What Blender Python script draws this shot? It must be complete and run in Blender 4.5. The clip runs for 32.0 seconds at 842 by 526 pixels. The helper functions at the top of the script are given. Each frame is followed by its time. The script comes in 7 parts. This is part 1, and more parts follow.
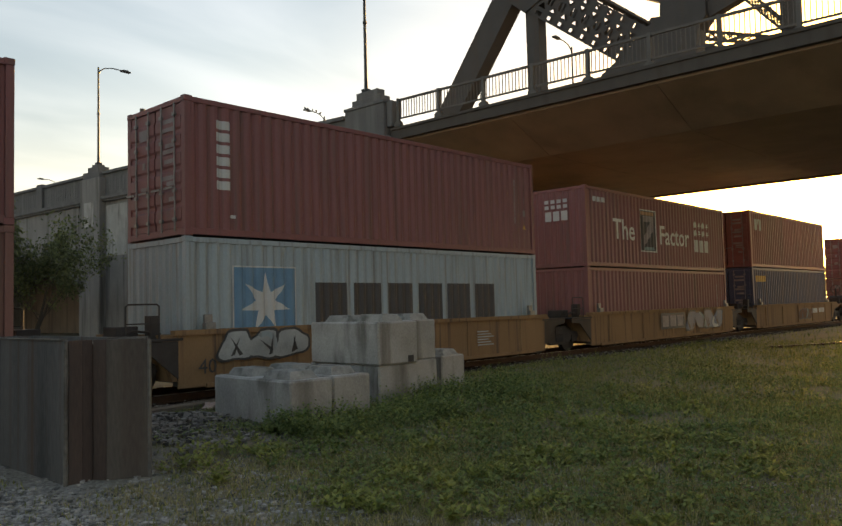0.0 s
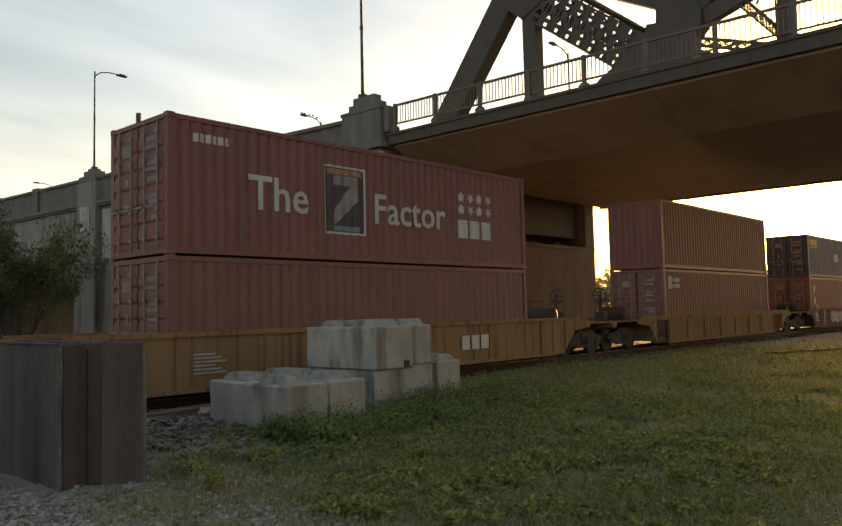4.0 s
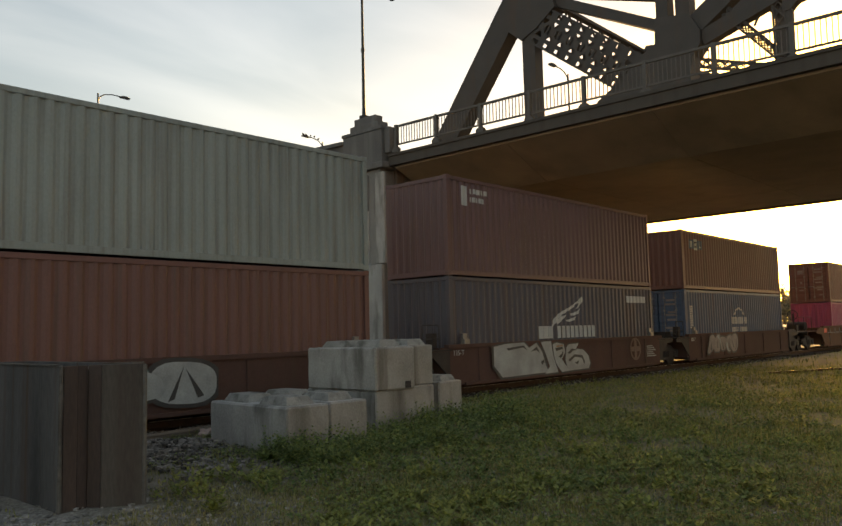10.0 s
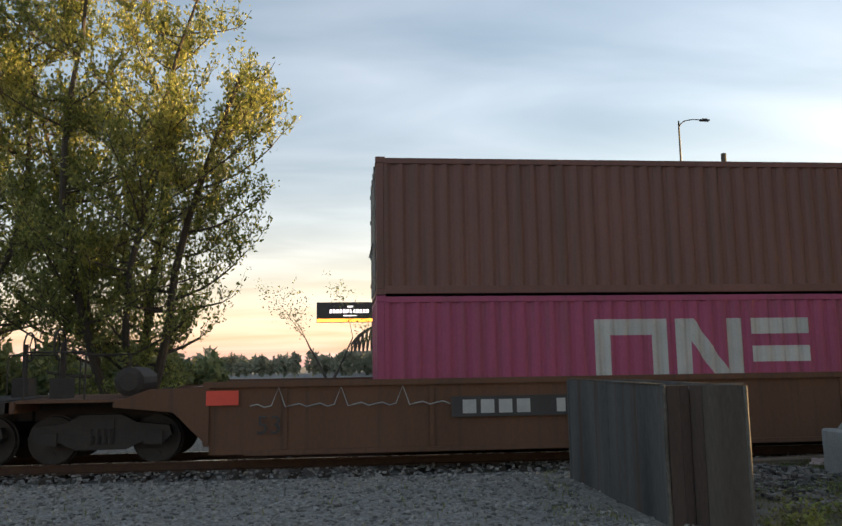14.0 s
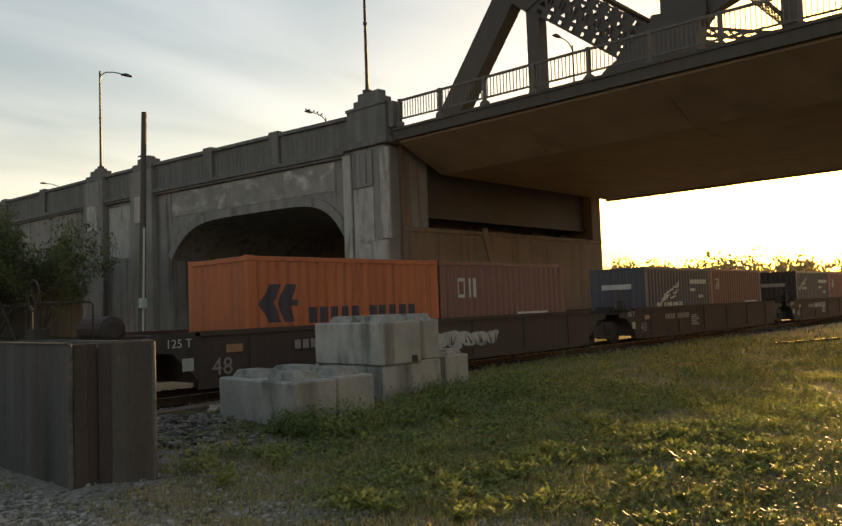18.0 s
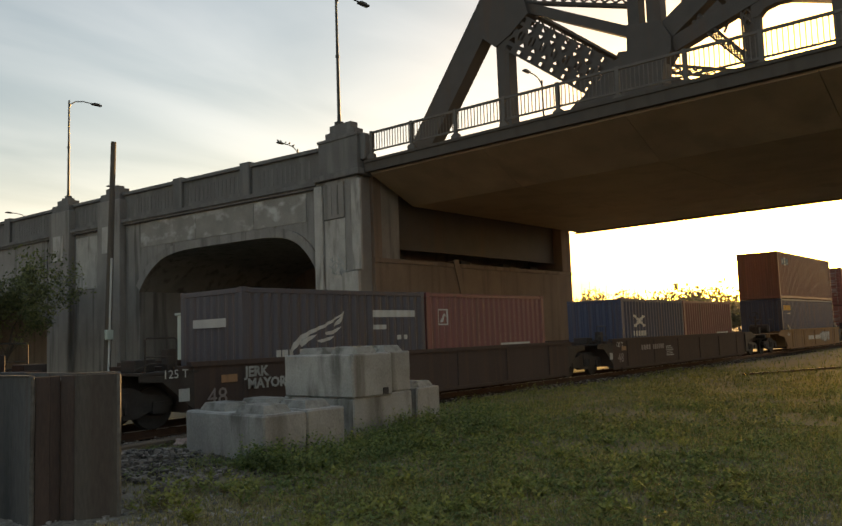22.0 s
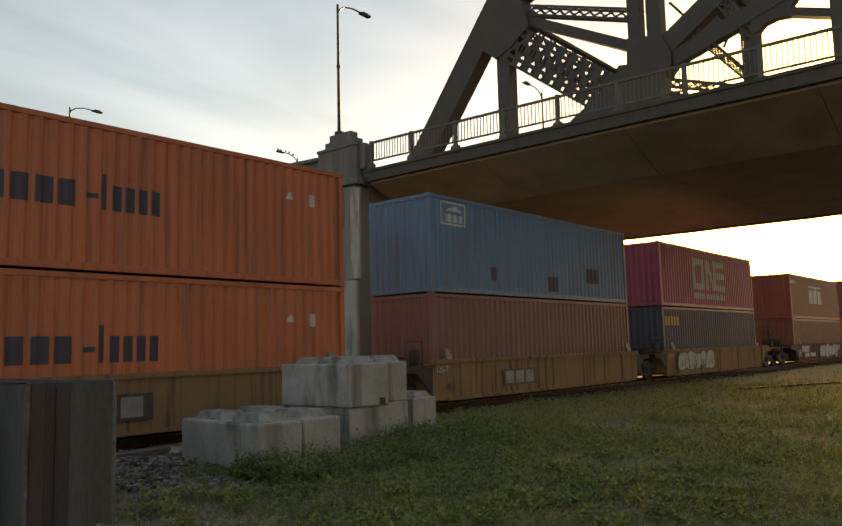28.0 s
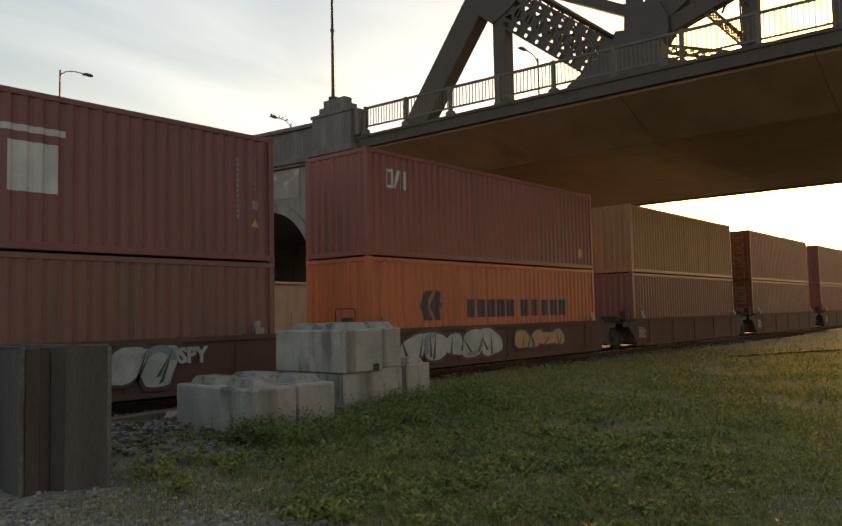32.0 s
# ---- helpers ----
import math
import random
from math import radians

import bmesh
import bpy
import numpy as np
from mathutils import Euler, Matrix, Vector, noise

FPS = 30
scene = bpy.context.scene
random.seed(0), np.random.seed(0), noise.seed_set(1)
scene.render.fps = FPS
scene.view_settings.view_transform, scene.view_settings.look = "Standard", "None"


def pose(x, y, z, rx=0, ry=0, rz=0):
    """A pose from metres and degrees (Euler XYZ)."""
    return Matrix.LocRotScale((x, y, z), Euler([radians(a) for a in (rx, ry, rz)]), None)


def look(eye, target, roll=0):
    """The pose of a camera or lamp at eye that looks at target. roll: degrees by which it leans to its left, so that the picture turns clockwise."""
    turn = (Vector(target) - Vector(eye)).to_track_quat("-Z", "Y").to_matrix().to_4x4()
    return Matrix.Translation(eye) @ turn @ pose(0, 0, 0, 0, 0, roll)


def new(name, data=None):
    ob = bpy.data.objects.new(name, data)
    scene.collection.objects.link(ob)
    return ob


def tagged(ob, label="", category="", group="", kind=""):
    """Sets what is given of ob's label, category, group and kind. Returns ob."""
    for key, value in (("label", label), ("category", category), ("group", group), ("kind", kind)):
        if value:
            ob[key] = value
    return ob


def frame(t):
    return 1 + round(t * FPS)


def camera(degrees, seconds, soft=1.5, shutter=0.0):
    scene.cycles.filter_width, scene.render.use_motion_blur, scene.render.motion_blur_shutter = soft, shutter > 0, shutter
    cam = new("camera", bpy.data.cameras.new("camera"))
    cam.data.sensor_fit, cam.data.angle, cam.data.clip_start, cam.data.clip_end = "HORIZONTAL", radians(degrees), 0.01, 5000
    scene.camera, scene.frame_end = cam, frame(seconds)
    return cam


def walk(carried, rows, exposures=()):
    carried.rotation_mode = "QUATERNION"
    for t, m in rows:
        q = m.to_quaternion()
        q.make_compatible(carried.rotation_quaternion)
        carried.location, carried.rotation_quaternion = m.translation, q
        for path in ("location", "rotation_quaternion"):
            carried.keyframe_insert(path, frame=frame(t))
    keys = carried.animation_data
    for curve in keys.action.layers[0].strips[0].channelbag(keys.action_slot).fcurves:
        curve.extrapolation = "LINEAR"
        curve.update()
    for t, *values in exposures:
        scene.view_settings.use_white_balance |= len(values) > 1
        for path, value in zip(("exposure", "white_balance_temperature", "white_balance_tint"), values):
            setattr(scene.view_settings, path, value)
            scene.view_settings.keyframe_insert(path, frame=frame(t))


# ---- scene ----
# seconds, stops, kelvin, tint: the camera turns cooler while it looks away from the sun
EXPOSURES = [(0, 1.72, 7500, 13), (2, 1.77, 8000, 14), (3, 1.74, 8000, 14), (6, 1.68, 7600, 13), (9, 1.64, 8000, 14), (13, 1.6, 7800, 13), (13.3, 1.36, 7500, 13), (13.6, 1.34, 7300, 13), (13.9, 1.72, 6700, 13), (14.6, 1.8, 7300, 13), (15, 1.56, 7800, 13),
             (19, 1.48, 7900, 13), (25, 1.52, 7700, 13), (28, 1.58, 7800, 13), (32, 1.66, 8100, 14)]
# Eye 1.65 m over the rail head; x runs along the track, y across it, away from the eye.
EYE = (0.0, 0.0, 1.65)


def view(heading, tilt, roll):
    """A pose from the heading (degrees from +y towards +x), the tilt and the roll."""
    return pose(*EYE, 90 + tilt, 0, -heading) @ pose(0, 0, 0, 0, 0, roll)


cam = camera(57.15, 32.0)
walk(cam, [
    (0, view(47.39, 3.22, -1.45)), (0.5, view(47.43, 3.27, -1.41)), (1, view(47.53, 3.51, -1.42)),
    (1.5, view(47.59, 3.27, -1.29)), (2, view(47.70, 3.38, -1.28)), (2.5, view(47.68, 3.16, -1.29)),
    (3, view(47.61, 3.03, -1.25)), (3.5, view(47.72, 3.66, -1.28)), (5.5, view(47.51, 3.23, -1.41)),
    (6, view(47.56, 3.58, -1.45)), (6.5, view(47.61, 3.66, -1.40)), (7, view(47.61, 4.20, -1.36)),
    (7.5, view(47.59, 4.51, -1.37)), (8, view(47.54, 4.60, -1.48)), (8.5, view(47.53, 4.95, -1.50)),
    (9, view(47.60, 4.92, -1.45)), (9.5, view(47.61, 5.15, -1.45)), (10, view(47.63, 5.09, -1.42)),
    (10.5, view(47.67, 5.01, -1.42)), (11, view(47.62, 5.01, -1.40)), (11.5, view(47.54, 4.70, -1.44)),
    (12, view(47.48, 4.73, -1.54)), (12.5, view(47.50, 4.55, -1.47)), (13, view(44.74, 5.39, -0.87)),
    (13.2, view(35.46, 5.57, -0.15)), (13.4, view(30.26, 6.64, -3.13)), (13.6, view(20.81, 9.54, -1.55)),
    (13.8, view(11.90, 7.89, -1.08)), (14, view(5.59, 7.47, -0.86)), (14.2, view(11.96, 6.73, -0.40)),
    (14.4, view(20.20, 4.62, -0.09)), (14.6, view(29.04, 4.03, -0.49)), (14.8, view(37.87, 3.59, -1.55)),
    (15, view(43.15, 2.16, -1.75)), (15.5, view(44.32, 2.93, -1.76)), (17.5, view(46.83, 4.36, -2.11)),
    (18, view(47.17, 3.23, -2.07)), (18.5, view(47.25, 3.37, -1.91)), (19, view(47.61, 3.94, -2.00)),
    (19.5, view(48.94, 3.64, -2.04)), (20, view(49.17, 3.68, -2.06)), (20.5, view(49.35, 4.37, -2.11)),
    (21, view(49.38, 4.91, -2.09)), (21.5, view(49.39, 5.25, -2.14)), (22, view(49.39, 5.48, -2.09)),
    (22.5, view(49.53, 5.15, -2.07)), (23, view(49.61, 5.57, -2.06)), (23.5, view(49.59, 5.34, -2.01)),
    (24, view(49.56, 5.01, -2.01)), (24.5, view(49.50, 5.55, -1.98)), (25, view(49.42, 5.86, -1.90)),
    (25.5, view(49.34, 6.27, -1.80)), (27.5, view(49.41, 6.07, -1.57)), (28, view(49.54, 6.24, -1.43)),
    (28.5, view(49.63, 6.11, -1.26)), (29, view(49.68, 6.75, -1.21)), (29.5, view(49.86, 5.59, -1.08)),
    (30, view(49.85, 4.47, -1.04)), (30.5, view(49.84, 4.59, -1.27)), (31, view(49.87, 3.82, -1.26)),
    (31.5, view(49.90, 3.81, -1.24)), (32, view(49.92, 3.78, -1.21)),
], EXPOSURES)

# ---- world, sun and exposure ----
SUN_HEADING, SUN_HEIGHT = 78.0, 3.6
world = bpy.data.worlds.new("sky")
scene.world = world
world.use_nodes = True
wn, wl = world.node_tree.nodes, world.node_tree.links
sky = wn.new("ShaderNodeTexSky")
sky.sky_type = "NISHITA"
sky.sun_disc = False
sky.sun_elevation, sky.sun_rotation = radians(SUN_HEIGHT), radians(SUN_HEADING)
sky.air_density, sky.dust_density, sky.ozone_density = 1.0, 1.2, 1.6


def math_node(nodes, links, op, a, b=None):
    n = nodes.new("ShaderNodeMath")
    n.operation = op
    for i, v in enumerate((a, b)):
        if v is None:
            continue
        if isinstance(v, (int, float)):
            n.inputs[i].default_value = v
        else:
            links.new(v, n.inputs[i])
    return n.outputs[0]


# thin streaked cloud, laid out as on a flat sheet high above the place
coords = wn.new("ShaderNodeTexCoord")
split = wn.new("ShaderNodeSeparateXYZ")
wl.new(coords.outputs["Generated"], split.inputs[0])
rise = math_node(wn, wl, "ADD", math_node(wn, wl, "MAXIMUM", split.outputs[2], 0.0), 0.12)
flat = wn.new("ShaderNodeCombineXYZ")
wl.new(math_node(wn, wl, "DIVIDE", split.outputs[0], rise), flat.inputs[0])
wl.new(math_node(wn, wl, "DIVIDE", split.outputs[1], rise), flat.inputs[1])
place = wn.new("ShaderNodeMapping")
place.inputs["Rotation"].default_value = (0, 0, radians(28))
place.inputs["Scale"].default_value = (0.9, 2.1, 1)
wl.new(flat.outputs[0], place.inputs[0])
cloud = wn.new("ShaderNodeTexNoise")
cloud.inputs["Scale"].default_value, cloud.inputs["Detail"].default_value = 0.9, 9
cloud.inputs["Roughness"].default_value, cloud.inputs["Distortion"].default_value = 0.45, 0.5
wl.new(place.outputs[0], cloud.inputs["Vector"])
cover = wn.new("ShaderNodeMapRange")
cover.inputs["From Min"].default_value, cover.inputs["From Max"].default_value = 0.34, 0.82
wl.new(cloud.outputs["Fac"], cover.inputs["Value"])
glow = wn.new("ShaderNodeMix")
glow.data_type, glow.blend_type = "RGBA", "ADD"
glow.inputs["B"].default_value = (2.6, 2.5, 2.5, 1)
wl.new(math_node(wn, wl, "MULTIPLY", cover.outputs[0], 0.34), glow.inputs["Factor"])
# a rosy band of haze low over the horizon
low = wn.new("ShaderNodeMix")
low.data_type, low.blend_type = "RGBA", "ADD"
low.inputs["B"].default_value = (1.5, 0.75, 0.85, 1)
wl.new(math_node(wn, wl, "POWER", math_node(wn, wl, "SUBTRACT", 1.0, math_node(wn, wl, "ABSOLUTE", split.outputs[2])), 7.0), low.inputs["Factor"])
wl.new(sky.outputs[0], low.inputs["A"])
wl.new(low.outputs["Result"], glow.inputs["A"])
# the warm glow of the low sun in the haze round it
facing = wn.new("ShaderNodeVectorMath")
facing.operation = "DOT_PRODUCT"
facing.inputs[1].default_value = (math.sin(radians(SUN_HEADING)) * math.cos(radians(SUN_HEIGHT)), math.cos(radians(SUN_HEADING)) * math.cos(radians(SUN_HEIGHT)), math.sin(radians(SUN_HEIGHT)))
wl.new(coords.outputs["Generated"], facing.inputs[0])
toward = math_node(wn, wl, "MAXIMUM", facing.outputs["Value"], 0.0)
shallow = math_node(wn, wl, "POWER", math_node(wn, wl, "SUBTRACT", 1.0, math_node(wn, wl, "ABSOLUTE", split.outputs[2])), 9.0)
haze = wn.new("ShaderNodeMix")
haze.data_type = "RGBA"
haze.inputs["B"].default_value = (6.6, 4.6, 1.5, 1)
wl.new(math_node(wn, wl, "MULTIPLY", math_node(wn, wl, "POWER", toward, 5.0), shallow), haze.inputs["Factor"])
wl.new(glow.outputs["Result"], haze.inputs["A"])
halo = wn.new("ShaderNodeMix")
halo.data_type, halo.blend_type = "RGBA", "ADD"
halo.inputs["B"].default_value = (150, 84, 10, 1)
wl.new(math_node(wn, wl, "POWER", toward, 60.0), halo.inputs["Factor"])
wl.new(haze.outputs["Result"], halo.inputs["A"])
back = wn["Background"]
wl.new(halo.outputs["Result"], back.inputs[0])
back.inputs[1].default_value = 0.135

sun = new("sun", bpy.data.lights.new("sun", "SUN"))
sun.data.energy, sun.data.angle, sun.data.color = 4.5, radians(0.6), (1.0, 0.66, 0.32)
az, el = radians(SUN_HEADING), radians(SUN_HEIGHT)
sun_way = Vector((math.sin(az) * math.cos(el), math.cos(az) * math.cos(el), math.sin(el)))
sun.matrix_world = look(sun_way * 100, (0, 0, 0))

# ---- materials ----


def surface(name, low, high, rough=0.75, metal=0.0, scale=3.0, stretch=(1, 1, 1), bump=0.2, fine=40.0, stain=None, amount=0.0,
            stain_scale=2.0, stain_stretch=(1, 1, 0.15), shift=0.0, island=0.0, glow_strength=0.0, gloss=0.5):
    """A procedural surface: two colours mixed by a broad and a fine grain, a stain with a shape of its own, and a fine relief."""
    m = bpy.data.materials.new(name)
    m.use_nodes = True
    n, l = m.node_tree.nodes, m.node_tree.links
    b = n["Principled BSDF"]
    tc = n.new("ShaderNodeTexCoord")
    mp = n.new("ShaderNodeMapping")
    mp.inputs["Scale"].default_value = stretch
    l.new(tc.outputs["Object"], mp.inputs[0])
    info = n.new("ShaderNodeObjectInfo")
    off = n.new("ShaderNodeVectorMath")
    off.operation = "ADD"
    l.new(mp.outputs[0], off.inputs[0])
    comb = n.new("ShaderNodeCombineXYZ")
    big = math_node(n, l, "MULTIPLY", info.outputs["Random"], 37.0)
    for i in range(3):
        l.new(big, comb.inputs[i])
    l.new(comb.outputs[0], off.inputs[1])

    def grain(sc, detail, vec):
        t = n.new("ShaderNodeTexNoise")
        t.inputs["Scale"].default_value, t.inputs["Detail"].default_value = sc, detail
        l.new(vec, t.inputs["Vector"])
        return t.outputs["Fac"]

    broad, small = grain(scale, 5, off.outputs[0]), grain(fine, 3, off.outputs[0])
    mixed = math_node(n, l, "ADD", math_node(n, l, "MULTIPLY", broad, 0.65), math_node(n, l, "MULTIPLY", small, 0.35))
    if shift:
        mixed = math_node(n, l, "ADD", mixed, math_node(n, l, "MULTIPLY", math_node(n, l, "SUBTRACT", info.outputs["Random"], 0.5), shift))
    if island:
        geo = n.new("ShaderNodeNewGeometry")
        mixed = math_node(n, l, "ADD", mixed, math_node(n, l, "MULTIPLY", math_node(n, l, "SUBTRACT", geo.outputs["Random Per Island"], 0.5), island))
    rng = n.new("ShaderNodeMapRange")
    rng.inputs["From Min"].default_value, rng.inputs["From Max"].default_value = 0.3, 0.7
    l.new(mixed, rng.inputs["Value"])
    mix = n.new("ShaderNodeMix")
    mix.data_type = "RGBA"
    mix.inputs["A"].default_value, mix.inputs["B"].default_value = (*low, 1), (*high, 1)
    l.new(rng.outputs[0], mix.inputs["Factor"])
    color = mix.outputs["Result"]
    if stain:
        sm = n.new("ShaderNodeMapping")
        sm.inputs["Scale"].default_value = stain_stretch
        l.new(off.outputs[0], sm.inputs[0])
        sf = grain(stain_scale, 6, sm.outputs[0])
        sr = n.new("ShaderNodeMapRange")
        sr.inputs["From Min"].default_value, sr.inputs["From Max"].default_value = 0.52, 0.68
        sr.inputs["To Max"].default_value = amount
        l.new(sf, sr.inputs["Value"])
        m2 = n.new("ShaderNodeMix")
        m2.data_type = "RGBA"
        l.new(sr.outputs[0], m2.inputs["Factor"])
        l.new(color, m2.inputs["A"])
        m2.inputs["B"].default_value = (*stain, 1)
        color = m2.outputs["Result"]
    l.new(color, b.inputs["Base Color"])
    rr = n.new("ShaderNodeMapRange")
    rr.inputs["To Min"].default_value, rr.inputs["To Max"].default_value = max(0.05, rough - 0.12), min(1, rough + 0.12)
    l.new(broad, rr.inputs["Value"])
    l.new(rr.outputs[0], b.inputs["Roughness"])
    b.inputs["Metallic"].default_value = metal
    b.inputs["Specular IOR Level"].default_value = gloss
    if bump:
        bp = n.new("ShaderNodeBump")
        bp.inputs["Strength"].default_value, bp.inputs["Distance"].default_value = bump, 0.02
        l.new(mixed, bp.inputs["Height"])
        l.new(bp.outputs[0], b.inputs["Normal"])
    if glow_strength:
        l.new(color, b.inputs["Emission Color"])
        b.inputs["Emission Strength"].default_value = glow_strength
    return m


def paint(name, r, g, b, rust=0.35, gloss=0.3, rough=0.5):
    """Weathered container or wagon paint: faded in patches, streaked downwards with rust and dirt."""
    # even grey added to every paint, which lifts its dark tones
    grey_lift = (0.02, 0.018, 0.016)
    low = [c * 0.95 + d for c, d in zip((r, g, b), grey_lift)]
    high = [c * 1.36 + d * 1.4 for c, d in zip((r, g, b), grey_lift)]
    return surface(name, low, high, rough, 0.0, 0.8, (1, 1, 0.5), 0.06, 30,
                   (0.085, 0.058, 0.046), rust + 0.15, 3.2, (2.2, 2.2, 0.14), gloss=gloss)


MAROON, BROWN, OXIDE = paint("maroon_paint", 0.12, 0.038, 0.04), paint("brown_paint", 0.1, 0.043, 0.037), paint("oxide_paint", 0.112, 0.043, 0.039)
CRIMSON, NAVY, BLUE = paint("crimson_paint", 0.145, 0.04, 0.038), paint("navy_paint", 0.012, 0.026, 0.066), paint("blue_paint", 0.028, 0.064, 0.122)
SKYBLUE, MAGENTA, ORANGE = paint("pale_blue_paint", 0.045, 0.11, 0.19), paint("magenta_paint", 0.22, 0.034, 0.095, 0.15), paint("orange_paint", 0.3, 0.075, 0.025)
GREY, CREAM, TAN = paint("grey_paint", 0.18, 0.23, 0.25), paint("cream_paint", 0.17, 0.205, 0.2, 0.15), paint("tan_paint", 0.2, 0.11, 0.055)
PLUM = paint("plum_paint", 0.08, 0.04, 0.044)
SLATE = paint("slate_paint", 0.032, 0.037, 0.054)
CAR_YELLOW, CAR_RED, CAR_BROWN = paint("wagon_yellow", 0.16, 0.095, 0.045, 0.7, 0.06, 0.75), paint("wagon_red", 0.056, 0.027, 0.022, 0.5, 0.06, 0.75), paint("wagon_brown", 0.085, 0.042, 0.025, 0.5, 0.06, 0.75)
CAR_DARK = paint("wagon_dark", 0.036, 0.025, 0.023, 0.4, 0.06, 0.75)
WHITE = surface("white_paint", (0.28, 0.3, 0.3), (0.45, 0.47, 0.46), 0.6, bump=0.0, scale=1.5)
BLACK = surface("black_paint", (0.022, 0.022, 0.024), (0.045, 0.045, 0.045), 0.6, bump=0.0)
YELLOW = surface("yellow_paint", (0.36, 0.215, 0.035), (0.52, 0.33, 0.06), 0.6, bump=0.0)
MARK_BLUE = surface("blue_marking", (0.06, 0.15, 0.24), (0.1, 0.21, 0.31), 0.6, bump=0.0)
MARK_NAVY = surface("navy_marking", (0.016, 0.016, 0.035), (0.035, 0.03, 0.05), 0.6, bump=0.0)
MARK_RED = surface("red_marking", (0.55, 0.05, 0.03), (0.65, 0.08, 0.05), 0.6, bump=0.0)
SPRAY = surface("spray_paint", (0.17, 0.185, 0.185), (0.36, 0.39, 0.39), 0.7, bump=0.0, scale=2)
STEEL_DARK = surface("grimy_steel", (0.026, 0.024, 0.023), (0.058, 0.052, 0.048), 0.75, 0.2, 4, bump=0.3, stain=(0.035, 0.02, 0.012), amount=0.4, gloss=0.3)
STEEL_ROD = surface("galvanised_steel", (0.13, 0.13, 0.13), (0.25, 0.25, 0.24), 0.5, 0.6, 8, bump=0.1)
RAIL_TOP = surface("worn_rail", (0.3, 0.28, 0.25), (0.5, 0.47, 0.43), 0.28, 0.9, 6, bump=0.03)
RUST = surface("rusty_rail", (0.04, 0.02, 0.012), (0.09, 0.045, 0.025), 0.85, 0.2, 9, bump=0.4)
BRIDGE = surface("bridge_paint", (0.036, 0.034, 0.032), (0.068, 0.063, 0.058), 0.7, 0.1, 1.2, bump=0.15, stain=(0.08, 0.045, 0.025), amount=0.35, stain_scale=1.6)
RAILING = surface("railing_paint", (0.06, 0.057, 0.052), (0.11, 0.104, 0.094), 0.6, 0.2, 3, bump=0.1)
EDGE_BEAM = surface("edge_beam_paint", (0.036, 0.031, 0.026), (0.068, 0.058, 0.046), 0.75, 0.0, 0.9, bump=0.15, stain=(0.035, 0.025, 0.018), amount=0.5)
SOFFIT = surface("soffit_paint", (0.17, 0.13, 0.085), (0.28, 0.215, 0.145), 0.75, 0.0, 0.7, bump=0.2, stain=(0.08, 0.055, 0.038), amount=0.3, stain_scale=0.5, stain_stretch=(1, 1, 1))
CONCRETE = surface("weathered_concrete", (0.135, 0.131, 0.124), (0.24, 0.234, 0.22), 0.9, 0, 0.9, (1, 1, 0.6), 0.35, 22, (0.06, 0.056, 0.05), 0.75, 1.3, (1.6, 1.6, 0.22))
CONCRETE_PALE = surface("patched_concrete", (0.23, 0.228, 0.215), (0.4, 0.395, 0.37), 0.9, 0, 1.6, (1, 1, 0.7), 0.35, 24, (0.1, 0.095, 0.085), 0.7, 1.8, (1.4, 1.4, 0.4))
CONCRETE_BROWN = surface("stained_concrete", (0.12, 0.09, 0.068), (0.2, 0.152, 0.115), 0.9, 0, 1.0, (1, 1, 0.5), 0.35, 20, (0.055, 0.038, 0.028), 0.5, 1.4, (1.6, 1.6, 0.2))
CONCRETE_SOOTY = surface("sooty_concrete", (0.075, 0.075, 0.075), (0.145, 0.144, 0.14), 0.9, 0, 0.9, (1, 1, 0.6), 0.35, 22, (0.2, 0.2, 0.19), 0.4, 1.3, (1.6, 1.6, 0.22))
PILE_BROWN = surface("browned_pile", (0.03, 0.028, 0.025), (0.098, 0.088, 0.076), 0.88, 0.1, 1.3, (1.6, 1.6, 0.3), 0.2, 30, (0.05, 0.034, 0.027), 0.6, 1.4, (1.8, 1.8, 0.25))
DARK_STONE = surface("dark_stone", (0.05, 0.046, 0.042), (0.22, 0.205, 0.185), 0.9, 0, 6, bump=0.3, island=0.5)
CONCRETE_PATCHY = surface("patchy_concrete", (0.15, 0.146, 0.136), (0.26, 0.254, 0.235), 0.9, 0, 1.1, (1, 1, 0.8), 0.35, 22, (0.46, 0.47, 0.46), 0.75, 1.5, (1, 0.6, 1.2))
BLOCK = surface("cast_block_concrete", (0.2, 0.2, 0.188), (0.41, 0.41, 0.385), 0.92, 0, 1.6, (1, 1, 0.7), 0.7, 38, (0.075, 0.07, 0.058), 0.8, 1.9, (1.3, 1.3, 0.4))
# darker copy of BLOCK for the shaded side, with brown streaks of its own
BLOCK_SHADED_STREAKED = surface("shaded_streaked_block_concrete", (0.17, 0.162, 0.145), (0.35, 0.34, 0.31), 0.92, 0, 1.6, (1, 1, 0.7), 0.7, 38, (0.07, 0.056, 0.042), 0.9, 1.5, (1.3, 1.3, 0.2))
BLOCK_TOP = surface("grimy_block_concrete", (0.14, 0.14, 0.128), (0.32, 0.32, 0.295), 0.92, 0, 3.5, (1, 1, 1), 0.7, 40, (0.05, 0.05, 0.038), 0.7, 4, (1, 1, 1))
PILE = surface("grey_pile_steel", (0.026, 0.03, 0.033), (0.105, 0.108, 0.108), 0.85, 0.1, 1.3, (1.6, 1.6, 0.25), 0.2, 30, (0.062, 0.038, 0.028), 0.8, 1.6, (2.4, 2.4, 0.2))
